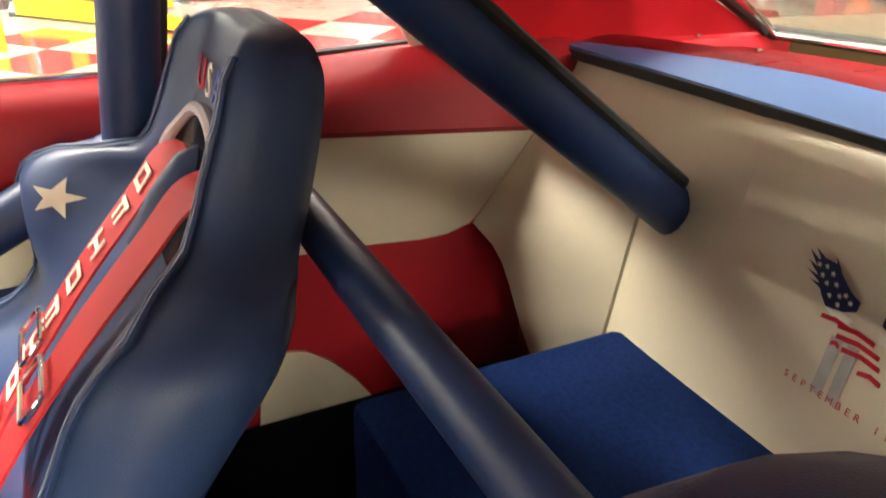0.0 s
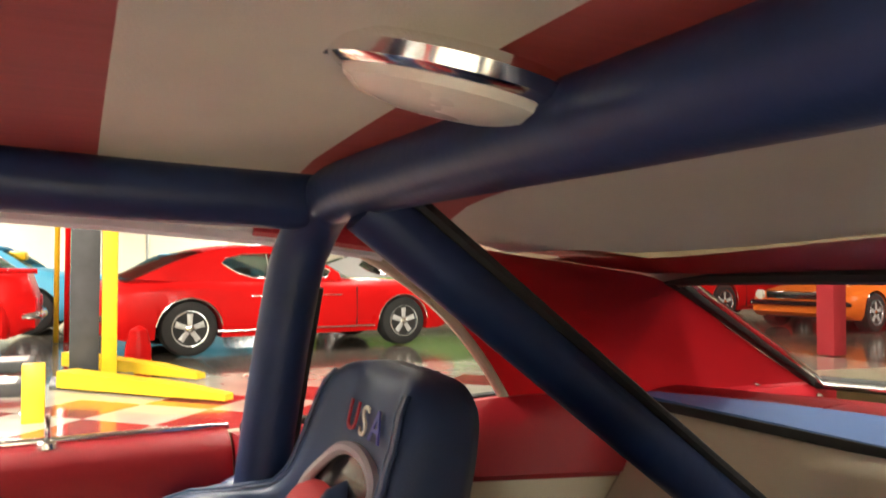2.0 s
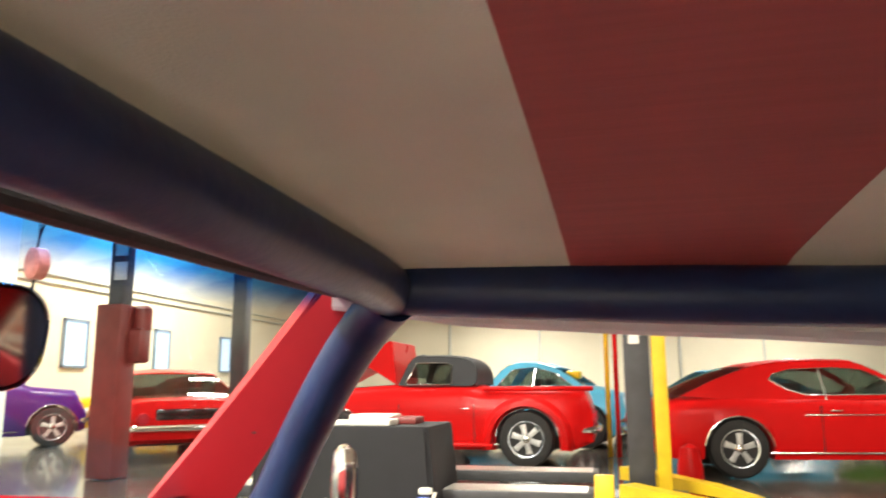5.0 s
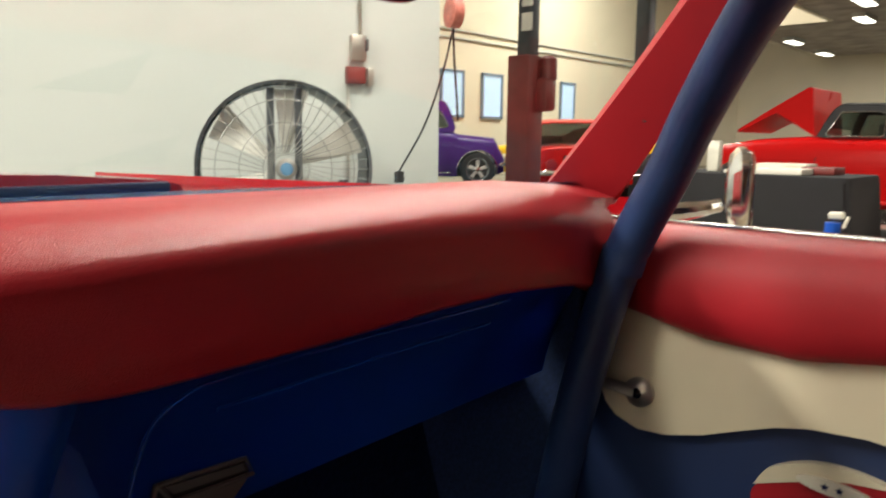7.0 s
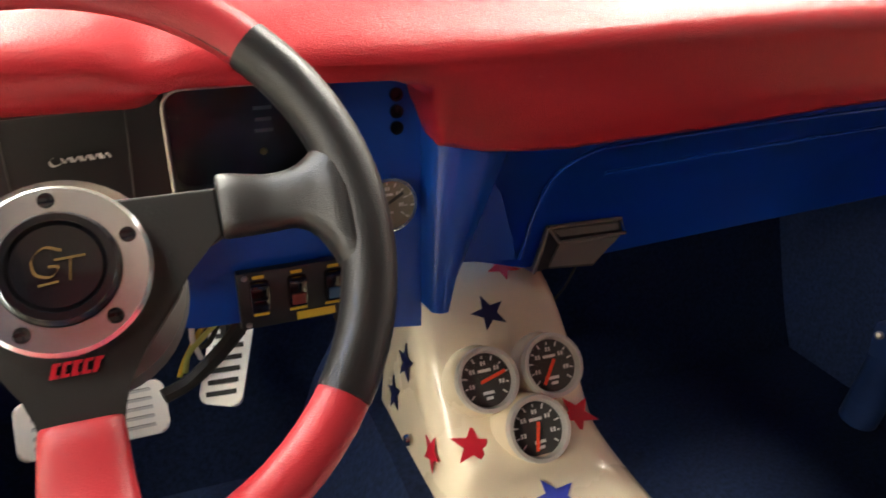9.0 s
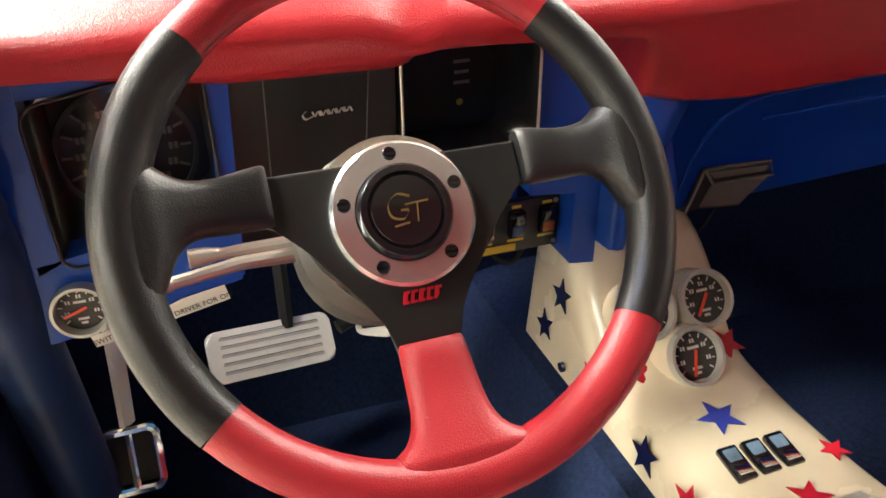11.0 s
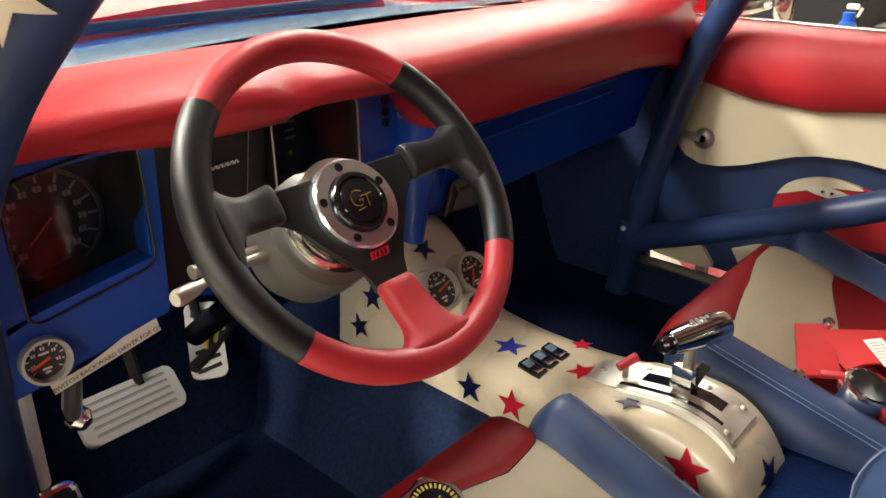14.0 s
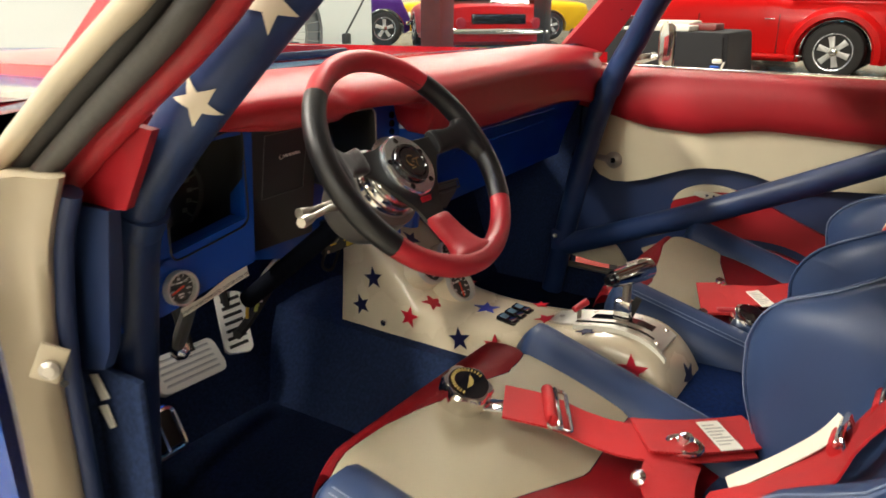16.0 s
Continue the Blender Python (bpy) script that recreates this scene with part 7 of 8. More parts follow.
ROOFD = mat("dark_roof_deck", (0.34, 0.31, 0.27), 0.8, var=0.3, vscale=1.5, bump=0.3, bscale=30)
LIFTBLACK = mat("black_lift_paint", (0.045, 0.047, 0.050), 0.4, var=0.2, bump=0.08, bscale=60)
LIFTYELLOW = mat("yellow_lift_paint", (0.75, 0.50, 0.02), 0.35, var=0.12, bump=0.06, bscale=60)
RIMSILVER = mat("silver_alloy", (0.60, 0.60, 0.58), 0.36, 0.3, var=0.08)
RIMGREY = mat("grey_alloy_barrel", (0.40, 0.40, 0.38), 0.4, 0.5, var=0.1)
LIFTRED = mat("red_lift_paint", (0.17, 0.030, 0.026), 0.4, var=0.15)
TYRE = mat("tyre_rubber", (0.018, 0.017, 0.016), 0.7, var=0.2, bump=0.2, bscale=80)
CARPANE = clear_glass("car_pane", (0.60, 0.66, 0.64), 0.10)
CLOTH = mat("black_table_cloth", (0.012, 0.012, 0.014), 0.9, var=0.2, bump=0.3, bscale=200)
PANEL = glow("lit_lamp_panel", (1.0, 0.96, 0.86), 9.0)
SKYPANE = glow("daylight_pane", (0.45, 0.62, 0.80), 0.7)

hall = thing("floor_hall", (4, 0, 0), "polished hall floor with pale and dark red tiles round the lifts", "floor", kind="structure")
part("floor_slab", bblock((11, -4, -0.06), (52, 44, 0.1)), CONCRETE, hall, "dark polished concrete")
# west of the car the pale tiles are added, unseen, to bounce light up
part("tile_field", bblock((-3.2, -2.2, -0.006), (21.2, 11.6, 0.012)), TILEW, hall, "pale polished tile field, extended unseen on the driver side")


def wall(name, a, b, z1, material, label, thick=0.2):
    a, b = V(*a, 0), V(*b, 0)
    d = (b - a)
    n = V(-d.y, d.x, 0).normalized() * thick
    bm = bmesh.new()
    rings(bm, [[a, a + n, a + n + V(0, 0, z1), a + V(0, 0, z1)], [b, b + n, b + n + V(0, 0, z1), b + V(0, 0, z1)]])
    return solo(name, bm, material, label, "wall", kind="structure")


CH, CH2 = 4.5, 8.0
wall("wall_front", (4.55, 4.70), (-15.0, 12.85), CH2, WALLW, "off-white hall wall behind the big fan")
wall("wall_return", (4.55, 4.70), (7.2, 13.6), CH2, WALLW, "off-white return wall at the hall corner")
wall("wall_north", (36, 13.6), (4, 13.6), CH2, WALLC, "cream hall wall with small windows")
wall("wall_east", (34, -23), (34, 14), CH2, WALLC, "cream far hall wall with conduits")
wall("wall_south", (-12, -21), (36, -21), CH, WALLC, "cream hall wall behind the parked cars")
wall("wall_west", (-14, 14), (-14, -22), CH, WALLC, "off-white hall wall beside the open driver door")
solo("ceiling", bblock((11, -9.1, CH + 0.1), (52, 28.2, 0.1)), ROOFD, "dark metal roof deck of the hall", "ceiling", kind="structure")
solo("ceiling_low", bblock((-5.2, 9.5, CH + 0.1), (19.6, 9.0, 0.1)), ROOFD, "dark metal roof deck beside the white wall", "ceiling", kind="structure")
solo("ceiling_high", bblock((20, 9.6, CH2 + 0.05), (34, 9.4, 0.1)), ROOFD, "higher dark roof deck over the far bay", "ceiling", kind="structure")
solo("wall_soffit", bblock((12.25, 5.05, CH + 1.8), (15.5, 0.1, 3.6)), WALLC, "cream soffit wall between two roof heights", "wall", kind="structure")
for x0, x1, y1 in ((20, 24, 7.0), (24, 36, 10.0)):
    solo("ceiling_far", bblock(((x0 + x1) / 2, (5 + y1) / 2, CH + 0.1), (x1 - x0, y1 - 5.0, 0.1)), ROOFD, "dark metal roof deck over the far cars", "ceiling", kind="structure")
    solo("wall_soffit", bblock(((x0 + x1) / 2, y1 + 0.05, CH + 1.8), (x1 - x0, 0.1, 3.6)), WALLC, "cream soffit wall beside the high bay", "wall", kind="structure")
for x, y0, y1 in ((20, 5.1, 7.0), (24, 7.1, 10.0)):
    solo("wall_soffit", bblock((x, (y0 + y1) / 2, CH + 1.8), (0.1, y1 - y0, 3.6)), WALLC, "cream soffit wall beside the high bay", "wall", kind="structure")
for k in range(9):
    y = -20 + 3.0 * k
    solo("roof_joist", bblock((10, y, CH - 0.08), (48, 0.06, 0.26)), LIFTBLACK, "dark steel roof joist under the deck", "joist", "roof joists", kind="structure")
for k in range(5):
    solo("ceiling_pipe", tube(bmesh.new(), [(4, -13 + 4.2 * k, CH - 0.06), (33.5, -13 + 4.2 * k, CH - 0.06)], 0.03, 8), ROOFD, "thin dark pipe under the roof deck", "pipe", "ceiling pipes", kind="structure")


def ceiling_light(x, y, turn=0):
    c = thing("ceiling_light", (x, y, CH - 0.1), "bright rectangular ceiling light in a white frame", "ceiling light", "hall ceiling lights")
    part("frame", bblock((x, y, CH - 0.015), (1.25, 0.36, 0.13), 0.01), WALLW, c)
    part("diffuser", bblock((x, y, CH - 0.085), (1.18, 0.30, 0.02), 0.004), PANEL, c, "glowing diffuser")


for x in (9.5, 14.0, 18.5, 23.0, 28.0, 32.0):
    for y in (-7.5, -3.0, 0.5, 3.6):
        ceiling_light(x, y)
for x, y in ((20.8, 5.4), (23.7, 6.1), (27.6, 5.5), (31.9, 5.6), (31.9, 9.4), (27.6, 9.2), (3.0, 2.6), (3.0, -2.0), (3.0, -6.5), (-8.5, 6.4), (-9.0, -1.0), (-9.0, 2.0), (-9.0, 4.6), (-3.0, 1.2), (-2.6, 4.0)):
    ceiling_light(x, y)


def wheel_of(parent, x, y, z, r, side, w=0.22, spokes=5):
    ax = (side, 0, 0)
    t = part("wheel", lathe(bmesh.new(), [(r * 0.62, 0.0), (r * 0.66, 0.014), (r * 0.86, 0.020), (r * 0.95, 0.008), (r, -0.03), (r, -w + 0.03), (r * 0.93, -w), (r * 0.6, -w)], (x, y, z), ax, 32), TYRE, parent, "black tyre")
    part("rim_lip", lathe(bmesh.new(), [(r * 0.66, 0.012), (r * 0.645, 0.022), (r * 0.60, 0.020), (r * 0.565, -0.012), (r * 0.56, -0.05)], (x, y, z), ax, 32, caps=False), POLISHED, t, "bright polished rim lip")
    part("rim_dish", lathe(bmesh.new(), [(r * 0.57, -0.045), (r * 0.30, -0.060), (0.0001, -0.062)], (x, y, z), ax, 28, caps=False), RIMGREY, t, "shaded rim dish")
    for k in range(spokes):
        a = 2 * math.pi * k / spokes + 0.3
        d, e = V(0, math.cos(a), math.sin(a)), V(0, -math.sin(a), math.cos(a))
        o = V(x, y, z)
        bm = bmesh.new()
        rings(bm, [[o + d * r * q - e * r * h + V(side * u, 0, 0), o + d * r * q - e * r * h * 0.55 + V(side * (u + 0.016), 0, 0), o + d * r * q + e * r * h * 0.55 + V(side * (u + 0.016), 0, 0), o + d * r * q + e * r * h + V(side * u, 0, 0)] for q, h, u in ((0.10, 0.09, 0.0), (0.26, 0.10, -0.004), (0.42, 0.145, -0.012), (0.575, 0.23, -0.018))])
        part("spoke", bm, RIMSILVER, t)
    part("wheel_cap", lathe(bmesh.new(), [(r * 0.17, -0.03), (r * 0.16, 0.012), (r * 0.10, 0.024), (r * 0.04, 0.027)], (x, y, z), ax, 16), CHROME, t)


def across(pts, c, a):
    """Where the ray from c at angle a leaves the polygon pts."""
    d = (math.cos(a), math.sin(a))
    best = 0.05
    for (x0, y0), (x1, y1) in zip(pts, pts[1:] + pts[:1]):
        ex, ey = x1 - x0, y1 - y0
        det = d[0] * -ey + d[1] * ex
        if abs(det) < 1e-9:
            continue
        t = ((x0 - c[0]) * -ey + (y0 - c[1]) * ex) / det
        u = (d[0] * (y0 - c[1]) - d[1] * (x0 - c[0])) / det
        if t > 0 and -1e-6 <= u <= 1 + 1e-6:
            best = max(best, t)
    return (c[0] + d[0] * best, c[1] + d[1] * best)


def greenhouse(c, cabin, window, width, paint, screen, post=None):
    """Roof, sides with a window hole, panes and trim; cabin: side outline from tail to windscreen base; screen: y of the roof's rear and front edge."""
    cz, top = min(cabin[0][1], cabin[-1][1]), max(z for _, z in cabin)
    line = [(p.y, p.z) for p in curve([(0, y, z) for y, z in cabin], 4)]
    f = lambda z: 0.095 + 0.19 * (z - cz) / (top - cz)
    cen = (sum(y for y, _ in window) / len(window), sum(z for _, z in window) / len(window))
    angles = [2 * math.pi * k / 56 for k in range(56)]
    outer = [across(line, cen, a) for a in angles]
    inner = [across(window, cen, a) for a in angles]
    for sd in (0, 1):
        X = (lambda z, o=0.0: f(z) + o) if sd == 0 else (lambda z, o=0.0: width - f(z) - o)
        bm = bmesh.new()
        rings(bm, [[V(X(z0), y0, z0), V(X(z1, -0.004), y1, z1), V(X(z1, 0.025), y1, z1), V(X(z0, 0.025), y0, z0)] for (y0, z0), (y1, z1) in zip(outer, inner)], loop=True, caps=False)
        part("roof_side", bm, paint, c, angle=50)
        part("side_pane", plate([V(X(z, 0.012), y, z) for y, z in inner], (0.003, 0, 0)), CARPANE, c, smooth=False)
        part("window_trim", tube(bmesh.new(), [V(X(z, -0.006), y, z) for y, z in inner + inner[:1]], 0.008, 6), CHROME, c, "bright window trim")
        if post is not None:
            zt = across(window, (post, cen[1]), math.pi / 2)[1]
            part("window_post", tube(bmesh.new(), [(X(cz), post, cz), (X(zt), post - 0.02, zt)], 0.010, 6), CHROME, c)
    for name, mm, sel in (("roof", paint, [p for p in line if screen[0] <= p[0] <= screen[1]]), ("rear_pane", CARPANE, [p for p in line if p[0] <= screen[0] + 0.04 and p[1] > cz + 0.02]), ("front_pane", CARPANE, [p for p in line if p[0] >= screen[1] - 0.04 and p[1] > cz + 0.01])):
        if len(sel) < 2:
            continue
        bm = bmesh.new()
        secs = []
        for y, z in sel:
            up = [V(f(z) - 0.004 + (width - 2 * f(z) + 0.008) * u, y, z + 0.006 + 0.035 * (1 - (2 * u - 1) ** 4)) for u in (0, 0.06, 0.2, 0.4, 0.6, 0.8, 0.94, 1)]
            secs.append(up + [p - V(0, 0, 0.018) for p in up[::-1]])
        rings(bm, secs)
        part(name, bm, mm, c, angle=50)
    ym = (screen[0] + screen[1]) / 2
    part("cabin_floor", bblock((width / 2, ym, cz + 0.012), (width - 0.36, min(1.5, (cabin[-1][0] - cabin[0][0]) * 0.6), 0.02)), PLASTIC, c, "dark cabin")
    for xs in (width * 0.30, width * 0.70):
        part("cabin_seat", bblock((xs, ym - 0.05, cz + 0.09), (0.42, 0.14, 0.20), 0.05), PLASTIC, c, "black seat back")


def car(label, paint, low, cabin, wheels, width, r, window=None, roof_paint=None, screen=None, post=None, doors=(), handles=(), bumper=CHROME, wheel_out=-0.015, spokes=5, arch=1.16):
    """A parked car along +y (nose at +y), its near side at x = 0 and its body towards +x.
    low: belt height (y, z) from tail to nose; cabin, window: side outlines of the glasshouse; wheels: axle y."""
    c = thing("parked_car", (0, 0, 0), label, "car", "parked cars")
    zb = 0.21
    y0, y1 = low[0][0], low[-1][0]
    half = (y1 - y0) / 2
    ym = (y0 + y1) / 2
    ra = r * arch
    ys = set(span(y0, y1, 44))
    for yw in wheels:
        ys |= {yw + ra * math.sin(radians(a)) for a in span(-90, 90, 16)} | {yw - ra - 0.004, yw + ra + 0.004}
    secs = []
    for y in sorted(ys):
        belt = float(np.interp(y, [p[0] for p in low], [p[1] for p in low]))
        e = min(1.0, abs(y - ym) / half)
        tuck = 0.16 * max(0, (e - 0.82) / 0.18) ** 2
        zl = zb + 0.10 * max(0, (e - 0.86) / 0.14)
        for yw in wheels:
            if abs(y - yw) <= ra:
                zl = max(zl, r * 0.92 + math.sqrt(max(ra * ra - (y - yw) ** 2, 0)))
        prof = []
        for h, ins in ((0.0, 0.06), (0.16, 0.018), (0.40, 0.0), (0.62, 0.004), (0.80, 0.020), (0.92, 0.055), (1.0, 0.13)):
            z = zb + (belt - zb) * h
            prof.append((ins + tuck, max(z, min(zl, belt - 0.06 + 0.05 * h))))
        left = [V(i, y, z) for i, z in prof] + [V(width * 0.28, y, belt + 0.025), V(width * 0.5, y, belt + 0.032)]
        right = [V(width - p.x, y, p.z) for p in left[-2::-1]]
        secs.append(left + right)
    bm = bmesh.new()
    rings(bm, secs)
    part("body", bm, paint, c, "glossy painted body", angle=40)
    part("chassis", bblock((width / 2, ym, 0.34), (width - 0.50, half * 1.8, 0.26), 0.02), RUBBER, c, "dark underside")
    greenhouse(c, cabin, window or [(sum(y for y, _ in cabin) / len(cabin) * 0.22 + y * 0.78, cabin[0][1] + 0.03 + (z - cabin[0][1]) * 0.78) for y, z in cabin], width, roof_paint or paint, screen or (cabin[1][0], cabin[-2][0]), post)
    for yw in wheels:
        wheel_of(c, -wheel_out, yw, r, r, -1, spokes=spokes)
        wheel_of(c, width + wheel_out, yw, r, r, 1, spokes=spokes)
        for xx in (0.006, width - 0.006):
            part("wheel_arch", tube(bmesh.new(), [(xx, yw + ra * math.cos(radians(a)), r * 0.92 + ra * math.sin(radians(a))) for a in span(8, 172, 14)], 0.011, 6), bumper, c, "bright wheel arch trim")
    for yb, o in ((y0, -1), (y1, 1)):
        part("bumper", tube(bmesh.new(), curve([(0.10, yb - o * 0.28, 0.47), (0.14, yb + o * 0.0, 0.47), (0.32, yb + o * 0.05, 0.47), (width / 2, yb + o * 0.07, 0.47), (width - 0.32, yb + o * 0.05, 0.47), (width - 0.14, yb, 0.47), (width - 0.10, yb - o * 0.28, 0.47)], 4), 0.05, 8, squash=0.7), bumper, c)
    for yb, mm, nm in ((y1 + 0.004, LENS, "headlight"), (y0 - 0.004, STARRED, "tail_light")):
        for xx in (0.30, width - 0.30):
            part(nm, lathe(bmesh.new(), [(0.085, -0.03), (0.08, 0.02), (0.0001, 0.035)], (xx, yb, 0.60), (0, 1 if nm == "headlight" else -1, 0), 16), mm, c)
    part("grille", bblock((width / 2, y1 + 0.002, 0.60), (width - 0.85, 0.02, 0.13), 0.006), GLOSSBLACK, c, "dark grille")
    for sx, nx in ((0.0, -1), (width, 1)):
        part("side_trim", bblock((sx + nx * -0.012, ym, 0.285), (0.012, min(wheels[1] - wheels[0] - 2 * ra, half * 1.2), 0.02), 0.004), bumper, c)
        for yp in doors:
            part("door_gap", bblock((sx - nx * 0.010, yp, 0.55), (0.026, 0.008, 0.5)), RUBBER, c, "dark door gap")
        for yp in handles:
            part("door_handle", bblock((sx - nx * 0.004, yp, 0.745), (0.03, 0.13, 0.018), 0.006), bumper, c)
    return c


def place(c, x, y, deg, z=0.0):
    """Puts a car with its side origin at x, y, its nose turned deg from +y to the left."""
    c.matrix_basis = pose(x, y, z, 0, 0, deg)
    return c


def shiny(name, col):
    return mat(name, col, 0.30, coat=0.04, spec=0.12, var=0.05, vscale=1.5)


CRED, CORANGE, CGREEN = shiny("bright_red_car_paint", (0.60, 0.008, 0.008)), shiny("orange_car_paint", (0.80, 0.16, 0.02)), shiny("green_car_paint", (0.14, 0.30, 0.06))
CYELLOW, CPURPLE, CLBLUE = shiny("yellow_car_paint", (0.80, 0.50, 0.02)), shiny("purple_car_paint", (0.06, 0.012, 0.16)), shiny("light_blue_car_paint", (0.10, 0.42, 0.62))
CSILVER = shiny("silver_car_paint", (0.42, 0.42, 0.40))
SOFTTOP = mat("black_soft_top", (0.02, 0.02, 0.022), 0.8, bump=0.3, bscale=150, var=0.15)
FAST = [(-2.46, 0.60), (-2.42, 0.80), (-2.3, 0.85), (-1.9, 0.875), (-1.4, 0.90), (-0.6, 0.89), (0.7, 0.885), (1.4, 0.865), (2.1, 0.815), (2.3, 0.74), (2.34, 0.58)]
FASTC = [(-2.20, 0.86), (-1.95, 0.95), (-1.62, 1.10), (-1.30, 1.215), (-0.95, 1.28), (-0.57, 1.305), (-0.2, 1.295), (0.07, 1.25), (0.70, 0.88)]
FASTW = [(-1.02, 1.10), (-0.95, 1.165), (-0.75, 1.21), (-0.3, 1.225), (0.0, 1.205), (0.15, 1.14), (0.54, 0.925), (-0.62, 0.915), (-0.84, 0.985)]


def fastback(label, paint, roof_paint=None, **more):
    return car(label, paint, FAST, FASTC, (-1.425, 1.425), 1.85, 0.33, FASTW, roof_paint, (-1.28, 0.05), **more)


coupe = fastback("bright red fastback muscle coupe parked on the hall floor", CRED, post=-0.42, doors=(-0.52, 0.72), handles=(-0.36,))
part("chrome_stripe", bblock((1.846, -0.1, 0.70), (0.012, 1.2, 0.014), 0.004), CHROME, coupe, "bright side moulding")
coupe.matrix_basis = pose(9.10, -2.567, 0, 0, 0, 186) @ Matrix.Translation((-1.85, 0, 0))

low = [(-1.93, 0.70), (-1.90, 0.98), (-1.2, 1.0), (-0.42, 1.0), (-0.34, 1.04), (0.4, 1.04), (0.7, 1.05), (1.5, 1.0), (2.0, 0.92), (2.1, 0.6)]
cab = [(-0.40, 1.04), (-0.39, 1.25), (-0.30, 1.37), (-0.05, 1.43), (0.32, 1.44), (0.54, 1.41), (0.70, 1.04)]
cabw = [(-0.05, 1.06), (-0.05, 1.31), (0.04, 1.355), (0.46, 1.36), (0.60, 1.06)]
truck = car("bright red classic pickup with black soft top and raised bonnet", CRED, low, cab, (-1.08, 1.55), 1.75, 0.36, cabw, SOFTTOP, (-0.42, 0.52), doors=(-0.38, 0.66), handles=(-0.26,), wheel_out=0.10, spokes=6)
bm = bmesh.new()
rings(bm, [[V(x, -1.08 - r * math.cos(radians(a)), 0.33 + r * 0.98 * math.sin(radians(a))) for x, r in ((0.08, 0.60), (-0.06, 0.585), (-0.13, 0.53), (-0.14, 0.46), (-0.12, 0.45), (-0.02, 0.46), (0.08, 0.46))] for a in span(-12, 192, 20)])
part("rear_fender", bm, CRED, truck, "rounded red rear fender")
part("running_board", bblock((-0.06, 0.2, 0.28), (0.18, 1.7, 0.05), 0.015), CRED, truck)
part("raised_bonnet", plate([(0.25, 0.76, 1.06), (0.25, 0.82, 1.66), (0.25, 0.86, 1.68), (0.25, 1.30, 1.42), (0.25, 1.74, 1.14), (0.25, 1.72, 1.11), (0.25, 1.25, 1.36)], (1.25, 0, 0), 0.01), CRED, truck, "raised red bonnet", smooth=False)
part("bed_rail", tube(bmesh.new(), [(0.05, -1.95, 1.0), (0.05, -0.5, 1.0)], 0.03, 8), CRED, truck)
place(truck, 9.80, 2.42, 0)
rod_low = [(-1.9, 0.55), (-1.8, 0.85), (-1.3, 1.0), (-0.6, 1.02), (0.4, 1.0), (1.2, 0.95), (1.8, 0.75), (1.9, 0.5)]
rod_cab = [(-1.25, 0.98), (-0.8, 1.28), (-0.3, 1.42), (0.2, 1.38), (0.55, 1.0)]
rod = place(car("light blue rounded hot rod parked behind the pickup", CLBLUE, rod_low, rod_cab, (-1.2, 1.25), 1.7, 0.36, screen=(-0.8, 0.2), post=-0.3), 13.0, 1.9, -8)
part("engine_scoop", bblock((0.5, -0.95, 1.22), (0.30, 0.26, 0.14), 0.04), CYELLOW, rod, "yellow engine scoop")
green = fastback("green and silver sedan parked beyond the red coupe", CGREEN, CSILVER, post=-0.5)
green.matrix_basis = pose(12.6, -5.6, 0, 0, 0, 165) @ Matrix.Translation((-1.85, 0, 0))
place(fastback("blue coupe parked along the far wall", CLBLUE), 15.5, -1.6, 5)
VANL = [(-1.7, 0.9), (-1.65, 1.12), (-0.5, 1.15), (0.6, 1.12), (0.75, 1.05), (1.5, 0.98), (1.7, 0.6)]
VANC = [(-1.66, 1.12), (-1.62, 1.68), (0.1, 1.72), (0.5, 1.68), (0.72, 1.12)]
VANW = [(-0.45, 1.20), (-0.45, 1.58), (0.05, 1.60), (0.36, 1.57), (0.58, 1.20)]
van = car("purple and blue panel van hot rod parked under the windows", CPURPLE, VANL, VANC, (-0.9, 1.15), 1.6, 0.36, VANW, screen=(-1.70, 0.5), post=0.0)
YELC = [(-0.9, 0.90), (-0.7, 1.16), (-0.1, 1.24), (0.25, 1.20), (0.75, 0.88)]
yel = car("yellow roadster with black top parked in the hall", CYELLOW, FAST, YELC, (-1.425, 1.425), 1.85, 0.33, roof_paint=SOFTTOP)
rc = fastback("red sports car with dark rear grille parked beside the lift", CRED)
part("rear_grille", bblock((0.92, -2.46, 0.66), (0.9, 0.04, 0.16), 0.02), GLOSSBLACK, rc, "dark rear grille")
van.matrix_basis = pose(10.9, 10.9, 0, 0, 0, 222) @ Matrix.Translation((-1.6, 0, 0))
yel.matrix_basis = pose(15.2, 9.5, 0, 0, 0, 42)
rc.matrix_basis = pose(11.07, 8.65, 0, 0, 0, -47)
# row of cars behind the rear window
SPORT = [(-2.1, 0.72), (-2.05, 0.86), (-1.5, 0.90), (-0.6, 0.86), (0.4, 0.80), (1.3, 0.74), (2.0, 0.60), (2.15, 0.42)]
SPORTC = [(-1.5, 0.88), (-0.7, 1.16), (-0.2, 1.20), (0.2, 1.14), (0.9, 0.79)]
org = car("orange sports car parked behind a red column", CORANGE, SPORT, SPORTC, (-1.25, 1.35), 1.9, 0.33, screen=(-0.75, 0.2), bumper=GLOSSBLACK)
org.matrix_basis = pose(8.0, -13.2, 0, 0, 0, 8)
TRL = [(-2.4, 0.75), (-2.35, 0.98), (-0.6, 1.0), (-0.5, 1.02), (0.6, 1.02), (0.7, 1.0), (1.9, 0.98), (2.2, 0.95), (2.25, 0.5)]
TRC = [(-0.5, 1.0), (-0.42, 1.5), (0.3, 1.55), (0.55, 1.5), (0.85, 1.0)]
